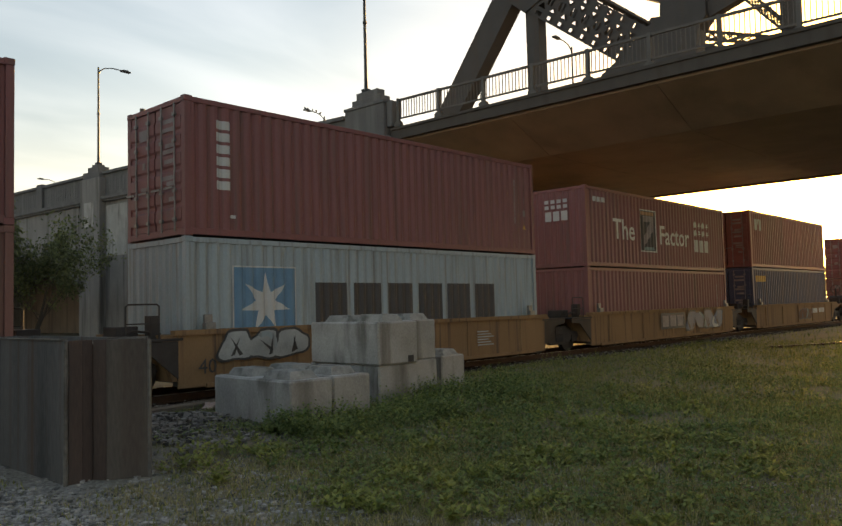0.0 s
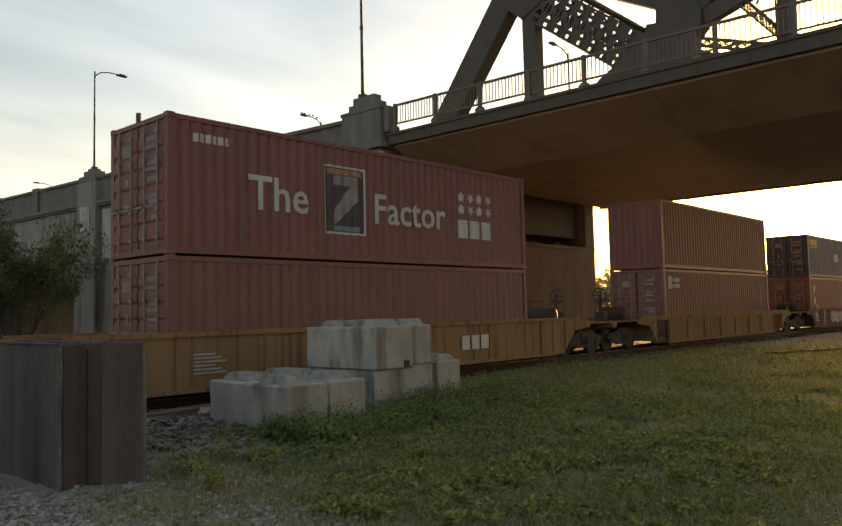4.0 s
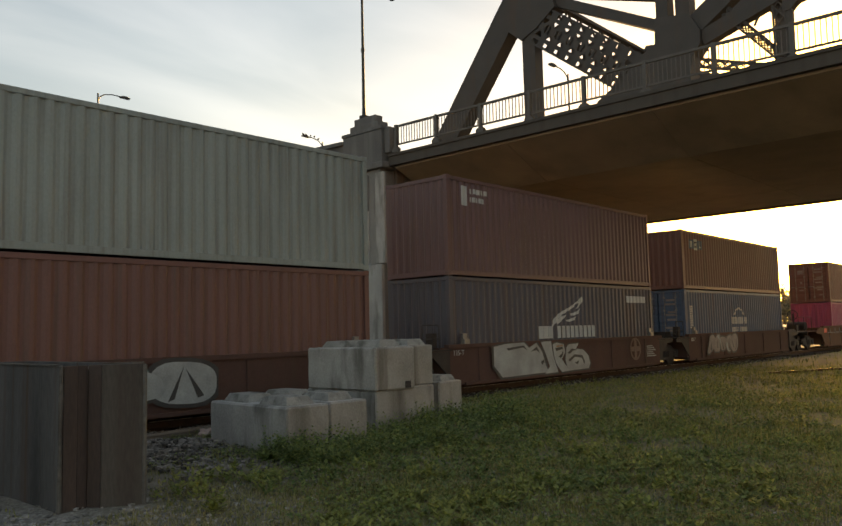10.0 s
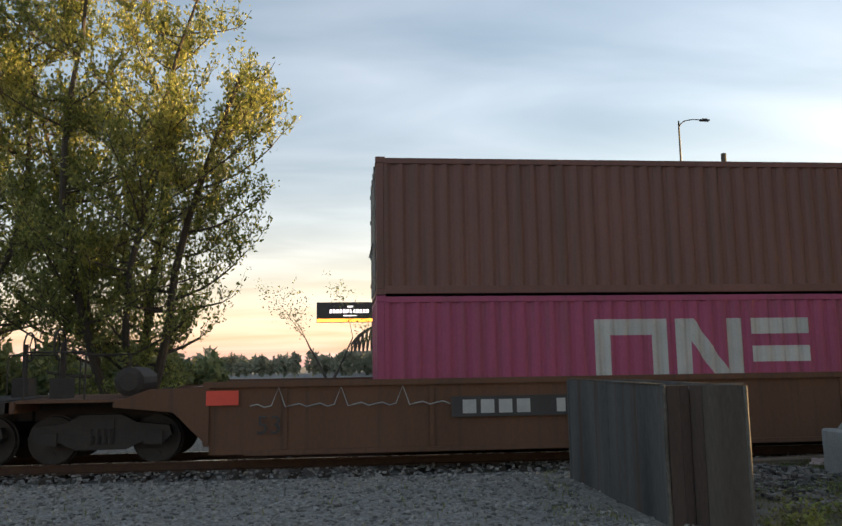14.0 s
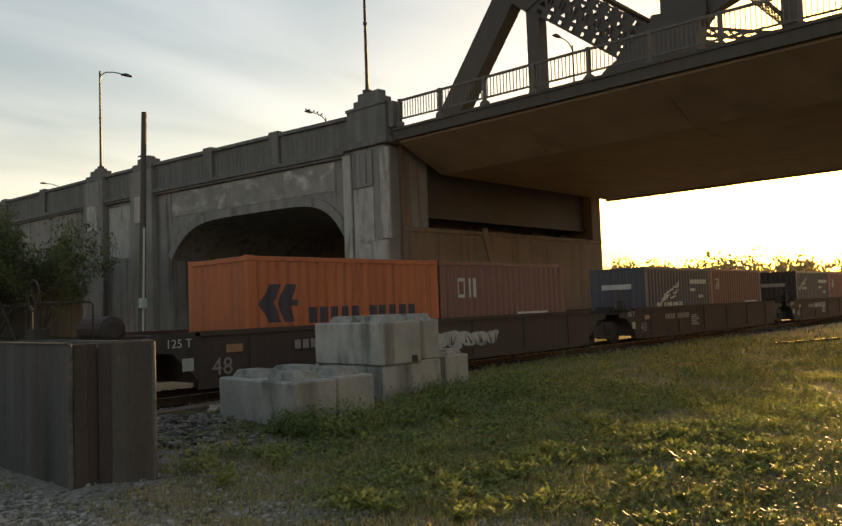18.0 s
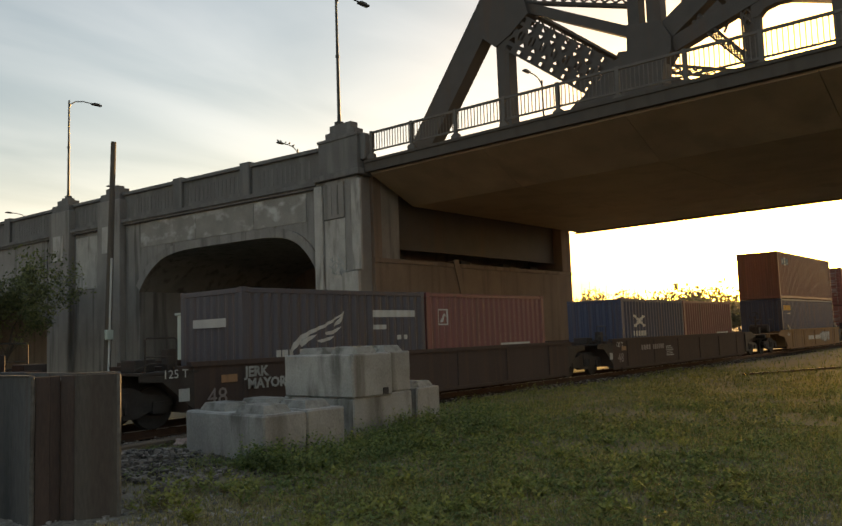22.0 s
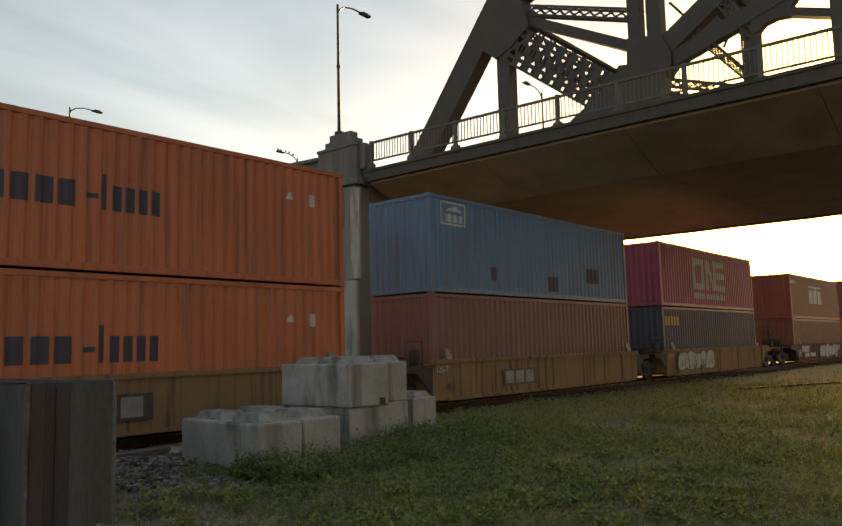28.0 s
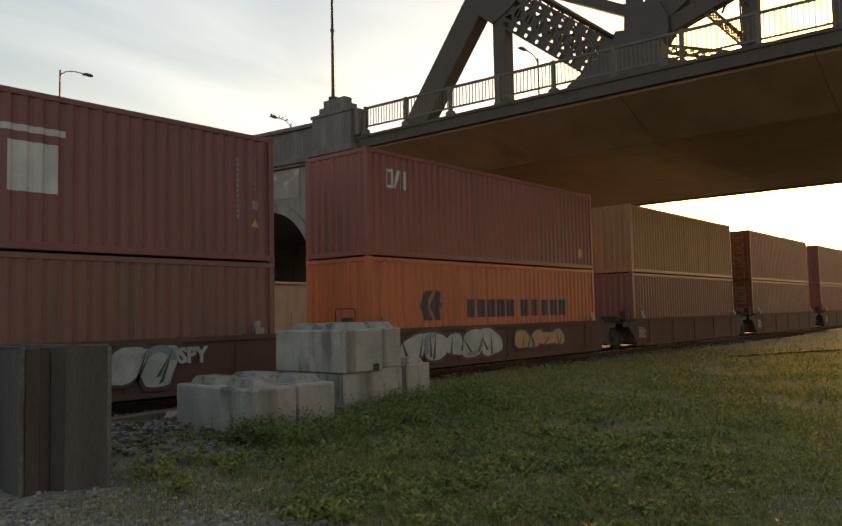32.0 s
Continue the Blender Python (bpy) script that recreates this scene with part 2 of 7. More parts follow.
PILE_RUST = surface("rusted_pile", (0.034, 0.026, 0.024), (0.085, 0.06, 0.05), 0.88, 0.1, 1.5, (1.6, 1.6, 0.3), 0.2, 30, (0.055, 0.05, 0.045), 0.4, 1.4, (1.8, 1.8, 0.25))
PILE_EDGE = surface("pale_pile_edge", (0.03, 0.028, 0.026), (0.15, 0.145, 0.13), 0.8, 0.1, 3, (1, 1, 0.8), 0.4, 22, (0.035, 0.027, 0.022), 0.9, 3, (1, 1, 0.4))
WOOD = surface("weathered_wood", (0.07, 0.055, 0.04), (0.17, 0.14, 0.11), 0.9, 0, 3, (0.6, 8, 8), 0.6, 30)
TIE = surface("creosoted_wood", (0.03, 0.022, 0.017), (0.08, 0.062, 0.05), 0.9, 0, 3, (6, 0.6, 6), 0.6, 30)
STONE = surface("gravel_stone", (0.09, 0.088, 0.082), (0.33, 0.32, 0.3), 0.9, 0, 6, bump=0.3, island=0.5)
BALLAST = surface("ballast_stone", (0.1, 0.095, 0.09), (0.3, 0.28, 0.26), 0.9, 0, 6, bump=0.3, island=0.5)
BARK = surface("bark", (0.035, 0.028, 0.022), (0.09, 0.075, 0.06), 0.95, 0, 5, (6, 6, 1), 0.8, 30)
POLE_WOOD = surface("pole_wood", (0.05, 0.043, 0.036), (0.11, 0.094, 0.078), 0.9, 0, 4, (8, 8, 0.4), 0.5, 30)
LAMP_METAL = surface("lamp_metal", (0.02, 0.022, 0.022), (0.04, 0.042, 0.042), 0.5, 0.4, 6, bump=0.05)
SHELTER = surface("pale_green_panel", (0.3, 0.38, 0.36), (0.4, 0.48, 0.45), 0.5, 0, 1.2, bump=0.05, stain=(0.2, 0.2, 0.17), amount=0.3)


def leaf_material(name, low, high):
    m = surface(name, low, high, 0.6, 0, 0.5, bump=0.0, fine=4, island=0.7)
    n, l = m.node_tree.nodes, m.node_tree.links
    b = n["Principled BSDF"]
    tr = n.new("ShaderNodeBsdfTranslucent")
    l.new(b.inputs["Base Color"].links[0].from_socket, tr.inputs[0])
    mixer = n.new("ShaderNodeMixShader")
    mixer.inputs[0].default_value = 0.45
    l.new(b.outputs[0], mixer.inputs[1])
    l.new(tr.outputs[0], mixer.inputs[2])
    l.new(mixer.outputs[0], n["Material Output"].inputs[0])
    return m


GRASS = leaf_material("grass_blade", (0.11, 0.13, 0.036), (0.27, 0.275, 0.09))
DRY = leaf_material("dry_grass", (0.19, 0.17, 0.08), (0.37, 0.33, 0.17))
WEED = leaf_material("weed_leaf", (0.075, 0.125, 0.036), (0.2, 0.255, 0.075))
SPROUT = leaf_material("young_leaf", (0.13, 0.17, 0.04), (0.27, 0.3, 0.08))
LEAF = leaf_material("spring_leaf", (0.13, 0.165, 0.04), (0.3, 0.31, 0.085))
BUSH = leaf_material("bush_leaf", (0.07, 0.09, 0.038), (0.17, 0.19, 0.075))
THICKET = leaf_material("thicket_leaf", (0.12, 0.15, 0.065), (0.26, 0.27, 0.11))
# warm orange-brown haze of the distance is mixed into this leaf colour
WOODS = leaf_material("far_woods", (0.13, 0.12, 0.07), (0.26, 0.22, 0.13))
EMBLEM = surface("faded_emblem", (0.09, 0.055, 0.042), (0.16, 0.1, 0.08), 0.7, bump=0.0, scale=3)
FADED = surface("faded_marking", (0.12, 0.1, 0.1), (0.26, 0.24, 0.235), 0.7, bump=0.0, scale=3)
# leaf green paled to stand in for haze over the far trees
GREEN_WOODS = leaf_material("haze_paled_woods", (0.2, 0.22, 0.15), (0.36, 0.34, 0.24))


def ground_material():
    """Soil and thin turf to the right, grey gravel to the left, both broken up by patches of the other."""
    m = surface("soil", (0.075, 0.066, 0.038), (0.18, 0.158, 0.095), 0.95, 0, 0.9, bump=0.8, fine=16)
    n, l = m.node_tree.nodes, m.node_tree.links
    b = n["Principled BSDF"]
    soil = b.inputs["Base Color"].links[0].from_socket
    tc = n.new("ShaderNodeTexCoord")
    sp = n.new("ShaderNodeSeparateXYZ")
    l.new(tc.outputs["Object"], sp.inputs[0])
    patch = n.new("ShaderNodeTexNoise")
    patch.inputs["Scale"].default_value, patch.inputs["Detail"].default_value = 0.55, 6
    l.new(tc.outputs["Object"], patch.inputs["Vector"])
    edge = math_node(n, l, "SUBTRACT", sp.outputs[0], math_node(n, l, "MULTIPLY", sp.outputs[1], 0.12))
    edge = math_node(n, l, "ADD", edge, math_node(n, l, "MULTIPLY", patch.outputs["Fac"], -5.0))
    r = n.new("ShaderNodeMapRange")
    r.inputs["From Min"].default_value, r.inputs["From Max"].default_value = -0.6, 1.6
    r.inputs["To Max"].default_value = 0.88
    l.new(edge, r.inputs["Value"])
    speck = n.new("ShaderNodeTexVoronoi")
    speck.inputs["Scale"].default_value = 30
    l.new(tc.outputs["Object"], speck.inputs["Vector"])
    gr = n.new("ShaderNodeMix")
    gr.data_type = "RGBA"
    gr.inputs["A"].default_value, gr.inputs["B"].default_value = (0.09, 0.085, 0.075, 1), (0.3, 0.29, 0.26, 1)
    l.new(math_node(n, l, "MULTIPLY", speck.outputs["Color"], 1.0), gr.inputs["Factor"])
    mix = n.new("ShaderNodeMix")
    mix.data_type = "RGBA"
    l.new(r.outputs[0], mix.inputs["Factor"])
    l.new(gr.outputs["Result"], mix.inputs["A"])
    l.new(soil, mix.inputs["B"])
    l.new(mix.outputs["Result"], b.inputs["Base Color"])
    return m


SOIL = ground_material()

# ---- building blocks ----


def cube(bm, x0, x1, y0, y1, z0, z1):
    vs = [bm.verts.new((x, y, z)) for x in (x0, x1) for y in (y0, y1) for z in (z0, z1)]
    for f in ((0, 1, 3, 2), (4, 6, 7, 5), (0, 4, 5, 1), (2, 3, 7, 6), (0, 2, 6, 4), (1, 5, 7, 3)):
        bm.faces.new([vs[i] for i in f])


def boxes(*items, bevel=0.0):
    bm = bmesh.new()
    for b in items:
        cube(bm, *b)
    if bevel:
        bmesh.ops.bevel(bm, geom=bm.edges[:], offset=bevel, segments=1, affect="EDGES", profile=0.5)
    return bm


def beam(bm, a, b, w, h=None, up=(0, 0, 1)):
    """A bar of the section w by h from a to b."""
    h = h or w
    a, b = Vector(a), Vector(b)
    d = (b - a).normalized()
    s = d.cross(Vector(up))
    s = (s if s.length > 1e-4 else d.cross(Vector((1, 0, 0)))).normalized()
    t = s.cross(d).normalized()
    ring = [[bm.verts.new(p + s * (w / 2 * i) + t * (h / 2 * j)) for i, j in ((-1, -1), (1, -1), (1, 1), (-1, 1))] for p in (a, b)]
    for i in range(4):
        bm.faces.new((ring[0][i], ring[0][(i + 1) % 4], ring[1][(i + 1) % 4], ring[1][i]))
    bm.faces.new(ring[0][::-1])
    bm.faces.new(ring[1])


def tube(bm, points, radii, sides=8):
    """A round bar along points, with a radius at each."""
    rings = []
    pts = [Vector(p) for p in points]
    for i, p in enumerate(pts):
        d = (pts[min(i + 1, len(pts) - 1)] - pts[max(i - 1, 0)]).normalized()
        s = d.cross(Vector((0.12, 0.3, 1)) if abs(d.z) < 0.9 else Vector((1, 0.1, 0))).normalized()
        t = d.cross(s).normalized()
        r = radii[i] if hasattr(radii, "__len__") else radii
        rings.append([bm.verts.new(p + (s * math.cos(k * math.tau / sides) + t * math.sin(k * math.tau / sides)) * r) for k in range(sides)])
    for a, b in zip(rings, rings[1:]):
        for k in range(sides):
            bm.faces.new((a[k], a[(k + 1) % sides], b[(k + 1) % sides], b[k]))
    bm.faces.new(rings[0][::-1])
    bm.faces.new(rings[-1])


def disc(bm, centre, axis, radius, width, sides=20, bore=0.0):
    c, a = Vector(centre), Vector(axis).normalized()
    tube(bm, [c - a * width / 2, c + a * width / 2], radius, sides)


def plate(bm, outline, y0, y1, axes="xz"):
    """A flat plate with that outline, of thickness y0 to y1."""
    def at(p, y):
        return (p[0], y, p[1]) if axes == "xz" else (y, p[0], p[1]) if axes == "yz" else (p[0], p[1], y)
    lo, hi = [bm.verts.new(at(p, y0)) for p in outline], [bm.verts.new(at(p, y1)) for p in outline]
    bm.faces.new(lo)
    bm.faces.new(hi[::-1])
    k = len(outline)
    for i in range(k):
        bm.faces.new((lo[i], hi[i], hi[(i + 1) % k], lo[(i + 1) % k]))


def mesh(name, bm):
    me = bpy.data.meshes.new(name)
    bmesh.ops.recalc_face_normals(bm, faces=bm.faces[:])
    bm.to_mesh(me)
    bm.free()
    me.materials.append(None)
    return me


def put(name, me, material, parent=None, label="", at=None):
    """Link a mesh, which other parts may share, as one object under its thing or part."""
    ob = new(name, me)
    ob.material_slots[0].link = "OBJECT"
    ob.material_slots[0].material = material
    ob.parent = parent
    if at is not None:
        ob.matrix_basis = at
    if label:
        ob["label"] = label
    return ob


def part(name, bm, material, parent=None, label="", at=None):
    return put(name, mesh(name, bm), material, parent, label, at)


def thing(name, at, label, category, group="", kind=""):
    ob = new(name)
    ob.matrix_basis = at
    return tagged(ob, label, category, group, kind)


def soup(name, verts, faces, material, kind="stuff", label="", category=""):
    me = bpy.data.meshes.new(name)
    me.from_pydata(verts.tolist() if hasattr(verts, "tolist") else verts, [], faces.tolist() if hasattr(faces, "tolist") else faces)
    me.materials.append(material)
    return tagged(new(name, me), label, category, "", kind)


def lettering(text, size, material, parent, x, y, z, label="", bold=0.0):
    """Upright letters that face the -y side."""
    cu = bpy.data.curves.new("letters", "FONT")
    cu.body, cu.size, cu.resolution_u, cu.extrude, cu.offset = text, size, 2, 0.002, bold
    tmp = new("letters", cu)
    bpy.context.view_layer.update()
    me = bpy.data.meshes.new_from_object(tmp)
    bpy.data.objects.remove(tmp)
    me.transform(Matrix.Rotation(radians(90), 4, "X"))
    me.materials.clear()
    me.materials.append(None)
    return put("lettering", me, material, parent, label, pose(x, y, z))


movers = []

# ---- ground and track ----
TRACK = 15.27


def ground_height(x, y):
    z = -0.07 + 0.04 * noise.noise(Vector((x * 0.25, y * 0.25, 0))) + 0.02 * noise.noise(Vector((x * 1.3, y * 1.3, 3)))
    dip = max(0.0, 1 - abs(y - TRACK) / 3.0)
    return z - 0.22 * min(1.0, dip * 2.2)


def make_ground():
    xs = [-2400, -900, -400, -200, -110, -70, -45] + [-30 + 0.5 * i for i in range(161)] + [54, 62, 75, 95, 130, 190, 300, 520, 1000, 2400]
    ys = [-1500, -600, -250, -110, -50, -25, -14] + [-8 + 0.5 * i for i in range(67)] + [28, 32, 38, 48, 64, 90, 140, 240, 420, 800, 1500, 2400]
    verts = [(x, y, ground_height(x, y)) for x in xs for y in ys]
    k = len(ys)
    faces = [(i * k + j, (i + 1) * k + j, (i + 1) * k + j + 1, i * k + j + 1) for i in range(len(xs) - 1) for j in range(k - 1)]
    soup("ground", verts, faces, SOIL, "structure", "flat waste ground of soil, thin turf and grey gravel", "ground")


make_ground()


def rail_mesh(x0, x1):
    outline = [(-0.07, -0.17), (0.07, -0.17), (0.07, -0.158), (0.012, -0.14), (0.012, -0.045), (0.036, -0.035), (0.036, -0.006),
               (-0.036, -0.006), (-0.036, -0.035), (-0.012, -0.045), (-0.012, -0.14), (-0.07, -0.158)]
    bm = bmesh.new()
    plate(bm, outline, x0, x1, "yz")
    return bm


def make_track():
    track = thing("railway_track", pose(0, TRACK, 0), "railway track of worn steel rails on dark timber sleepers", "track", kind="structure")
    for y in (-0.7525, 0.7525):
        rail = part("rail", rail_mesh(-320, 420), RUST, track, "rusty rail web with bright worn head", pose(0, y, 0))
        part("rail_head", boxes((-320, 420, -0.034, 0.034, -0.006, 0.0)), RAIL_TOP, rail, "bright worn running surface")
    me = mesh("sleeper", boxes((-0.11, 0.11, -1.3, 1.3, -0.36, -0.175), bevel=0.012))
    clip = mesh("tie_plate", boxes((-0.09, 0.09, -0.14, 0.14, -0.176, -0.166)))
    for i in range(140):
        sleeper = put("sleeper", me, TIE, track, at=pose(-16 + i * 0.52 + random.uniform(-0.03, 0.03), random.uniform(-0.04, 0.04), 0))
        if i < 90:
            for y in (-0.7525, 0.7525):
                put("tie_plate", clip, RUST, sleeper, at=pose(0, y, 0))


make_track()


def stones(name, count, spot, size, material, label, seed):
    """Loose angular stones, each a rough eight-cornered lump."""
    rng = np.random.default_rng(seed)
    p = np.array([spot(rng) for _ in range(count)])
    base = np.array([(x, y, z) for x in (-1, 1) for y in (-1, 1) for z in (-1, 1)], float)
    quads = np.array([(0, 1, 3, 2), (4, 6, 7, 5), (0, 4, 5, 1), (2, 3, 7, 6), (0, 2, 6, 4), (1, 5, 7, 3)])
    v = base[None] * rng.uniform(0.35, 1.0, (count, 8, 3)) * (rng.uniform(size[0], size[1], (count, 1, 1)) * np.array([1, 0.8, 0.6]))
    a = rng.uniform(0, math.tau, count)
    c, s = np.cos(a)[:, None], np.sin(a)[:, None]
    x, y = v[:, :, 0] * c - v[:, :, 1] * s, v[:, :, 0] * s + v[:, :, 1] * c
    v = np.stack([x, y, v[:, :, 2]], -1) + p[:, None]
    f = (quads[None] + 8 * np.arange(count)[:, None, None]).reshape(-1, 4)
    return soup(name, v.reshape(-1, 3), f, material, "stuff", label, "gravel")


def ballast_spot(rng):
    x, off = rng.uniform(-16, 45) if rng.random() < 0.75 else rng.uniform(-16, 12), rng.triangular(-2.6, -1.3, 2.2)
    return x, TRACK + off, -0.3 + 0.12 * max(0, 1 - max(0, abs(off) - 1.2) / 1.2) + rng.uniform(-0.02, 0.02)


def gravel_spot(rng):
    while True:
        x, y = (rng.uniform(-12, 9), rng.uniform(5.5, 13.6)) if rng.random() < 0.62 else (rng.uniform(-0.5, 5.0), rng.uniform(4.8, 8.2))
        if rng.random() < (1.0 if x < 3 else 0.75 if y > 10.2 and x < 8 else 0.12):
            return x, y, ground_height(x, y) + 0.005


stones("track_ballast", 9000, ballast_spot, (0.02, 0.045), BALLAST, "dark crushed stone ballast along the rails", 3)
stones("loose_gravel", 24000, gravel_spot, (0.012, 0.04), STONE, "grey loose gravel on the ground before the track", 4)


def rubble_spot(rng):
    x, y = rng.normal(6.2, 0.75), rng.normal(10.6, 1.0)
    return x, y, ground_height(x, y) + 0.02 + 0.16 * math.exp(-((x - 6.2) ** 2 + (y - 11.0) ** 2) / 0.8) * rng.random()


stones("rubble", 2200, rubble_spot, (0.018, 0.065), DARK_STONE, "dark broken stones between pile and blocks", 5)

# ---- the truss road bridge over the track ----
NEAR, FAR = 25.0, 44.3


def make_deck():
    span = thing("road_bridge_span", pose(0, 0, 0), "dark steel road bridge deck on deep girders over the track", "bridge", kind="structure")
    part("deck_slab", boxes((NEAR + 0.3, FAR - 0.1, -45, 28.0, 9.3, 9.72)), SOFFIT, span)
    for x0, x1 in ((NEAR, NEAR + 2.6), (FAR - 2.6, FAR)):
        part("sidewalk", boxes((x0, x1, -45, 24.55, 9.5, 9.76), bevel=0.02), SOFFIT, span)
    part("fascia", boxes((NEAR - 0.06, NEAR + 0.16, -45, 24.6, 9.28, 9.8), (NEAR - 0.12, NEAR + 0.2, -45, 24.6, 9.7, 9.82)), EDGE_BEAM, span, "grimy edge beam")
    part("fascia", boxes((FAR - 0.16, FAR + 0.06, -45, 24.6, 9.28, 9.9)), SOFFIT, span)
    for x in (28.3, 34.0, 38.0, FAR - 2.9):
        deep = 8.05 if x in (28.3, FAR - 2.9) else 8.3
        part("girder", boxes((x - 0.03, x + 0.03, -45, 24.3, deep, 9.3), (x - 0.3, x + 0.3, -45, 24.3, deep - 0.05, deep)), SOFFIT, span)
    part("far_edge_girder", boxes((FAR - 0.35, FAR - 0.29, -45, 24.5, 7.95, 9.3), (FAR - 0.5, FAR - 0.1, -45, 24.5, 7.9, 7.95)), SOFFIT, span)
    # dark web added across the pier recess to stand for its deep shade
    part("end_cross_girder", boxes((26.25, 42.4, 25.3, 25.36, 6.0, 9.25), (26.25, 42.4, 25.15, 25.5, 5.95, 6.0)), BRIDGE, span, "dark web added as shade in the pier recess")
    me = mesh("floor_beam", boxes((28.2, FAR - 0.6, -0.02, 0.02, 8.15, 9.3)))
    for i in range(10):
        put("floor_beam", me, SOFFIT, span, at=pose(0, 21.3 - i * 6.9, 0))
    # the underside is closed: a sloping haunch below the footway, then flat panels with narrow joints
    haunch = [(NEAR + 0.17, 9.27), (NEAR + 0.17, 9.18), (28.0, 7.98), (28.0, 8.08)]
    for i in range(11):
        y1 = 24.4 - i * 6.3
        bm = bmesh.new()
        plate(bm, haunch, y1 - 6.28, y1)
        part("haunch_panel", bm, SOFFIT, span)
        for x0, x1 in ((28.01, 33.3), (33.32, 38.6), (38.62, FAR - 0.4)):
            part("soffit_panel", boxes((x0, x1, y1 - 6.28, y1, 7.98, 8.04)), SOFFIT, span)


make_deck()


def make_railing(x):
    rail = thing("bridge_railing", pose(x, 0, -0.18, 0.72), "grey painted steel railing with upright bars along the footway", "railing", "bridge railings")
    post = mesh("rail_post", boxes((-0.07, 0.07, -0.07, 0.07, 9.74, 11.02), (-0.09, 0.09, -0.14, 0.14, 9.74, 9.97), (-0.085, 0.085, -0.2, 0.2, 9.74, 9.92)))
    bar = mesh("baluster", boxes((-0.014, 0.014, -0.014, 0.014, 10.12, 10.93)))
    top = mesh("handrail", boxes((-0.05, 0.05, -2.45, 0, 10.9, 10.99)))
    low = mesh("bottom_rail", boxes((-0.03, 0.03, -2.45, 0, 10.06, 10.13)))
    for i in range(15):
        y = 24.34 - 2.45 * i
        put("rail_post", post, RAILING, rail, at=pose(0, y, 0))
        put("handrail", top, RAILING, rail, at=pose(0, y, 0))
        put("bottom_rail", low, RAILING, rail, at=pose(0, y, 0))
        for j in range(1, 15):
            if i < 11:
                put("baluster", bar, RAILING, rail, at=pose(0, y - j * 2.45 / 15, 0))
    return rail


make_railing(NEAR + 0.06)
make_railing(FAR - 0.06)


def laced(bm, a, b, w, depth, x, step, bar=0.09, flange=0.16):
    """A built-up member in the plane of the truss: two flanges joined by crossing lacing bars."""
    a, b = Vector((x, *a)), Vector((x, *b))
    d = (b - a).normalized()
    n = d.cross(Vector((1, 0, 0))).normalized()
    length = (b - a).length
    for side in (-1, 1):
        for dx in (-depth / 2, depth / 2):
            o = n * (side * (w / 2 - flange / 2)) + Vector((dx, 0, 0))
            beam(bm, a + o, b + o, flange, 0.05, (1, 0, 0))
    count = max(2, int(length / step))
    for i in range(count):
        p, q = a + d * (length * i / count), a + d * (length * (i + 1) / count)
        o = n * (w / 2 - flange)
        for dx in (-depth / 2, depth / 2):
            e = Vector((dx, 0, 0))
            beam(bm, p - o + e, q + o + e, bar, 0.02, (1, 0, 0))
            beam(bm, p + o + e, q - o + e, bar, 0.024, (1, 0, 0))


def perforated(bm, a, b, w, depth, x, holes):
    """A box member: on each side two edge plates pierced with slots, and crossed lacing with round plates between them."""
    a, b = Vector((x, *a)), Vector((x, *b))
    d = (b - a).normalized()
    n = d.cross(Vector((1, 0, 0))).normalized()
    length = (b - a).length
    step = length / holes
    for dx in (-depth / 2, depth / 2):
        e = Vector((dx, 0, 0))
        for side in (-1, 1):
            for off, wide in ((0.475, 0.05), (0.29, 0.1)):
                beam(bm, a + e + n * side * w * off, b + e + n * side * w * off, w * wide, 0.03, e)
            for i in range(holes + 1):
                p = a + e + d * step * i + n * side * w * 0.395
                beam(bm, p - d * step * 0.26, p + d * step * 0.26, w * 0.13, 0.028, e)
        for i in range(holes):
            p, q = a + e + d * step * i, a + e + d * step * (i + 1)
            for side in (-1, 1):
                beam(bm, p + n * side * w * 0.27, q - n * side * w * 0.27, 0.15, 0.024 + 0.004 * side, e)
            disc(bm, (p + q) / 2, (1, 0, 0), 0.19, 0.04, 10)
            for side in (-1, 1):
                disc(bm, p + n * side * w * 0.2, (1, 0, 0), 0.16, 0.036, 10)
            beam(bm, p - n * w * 0.25, p + n * w * 0.25, 0.09, 0.02, e)


def box_member(bm, a, b, w, depth, x):
    a, b = Vector((x, *a)), Vector((x, *b))
    n = (b - a).normalized().cross(Vector((1, 0, 0))).normalized()
    beam(bm, a, b, depth, w, n)


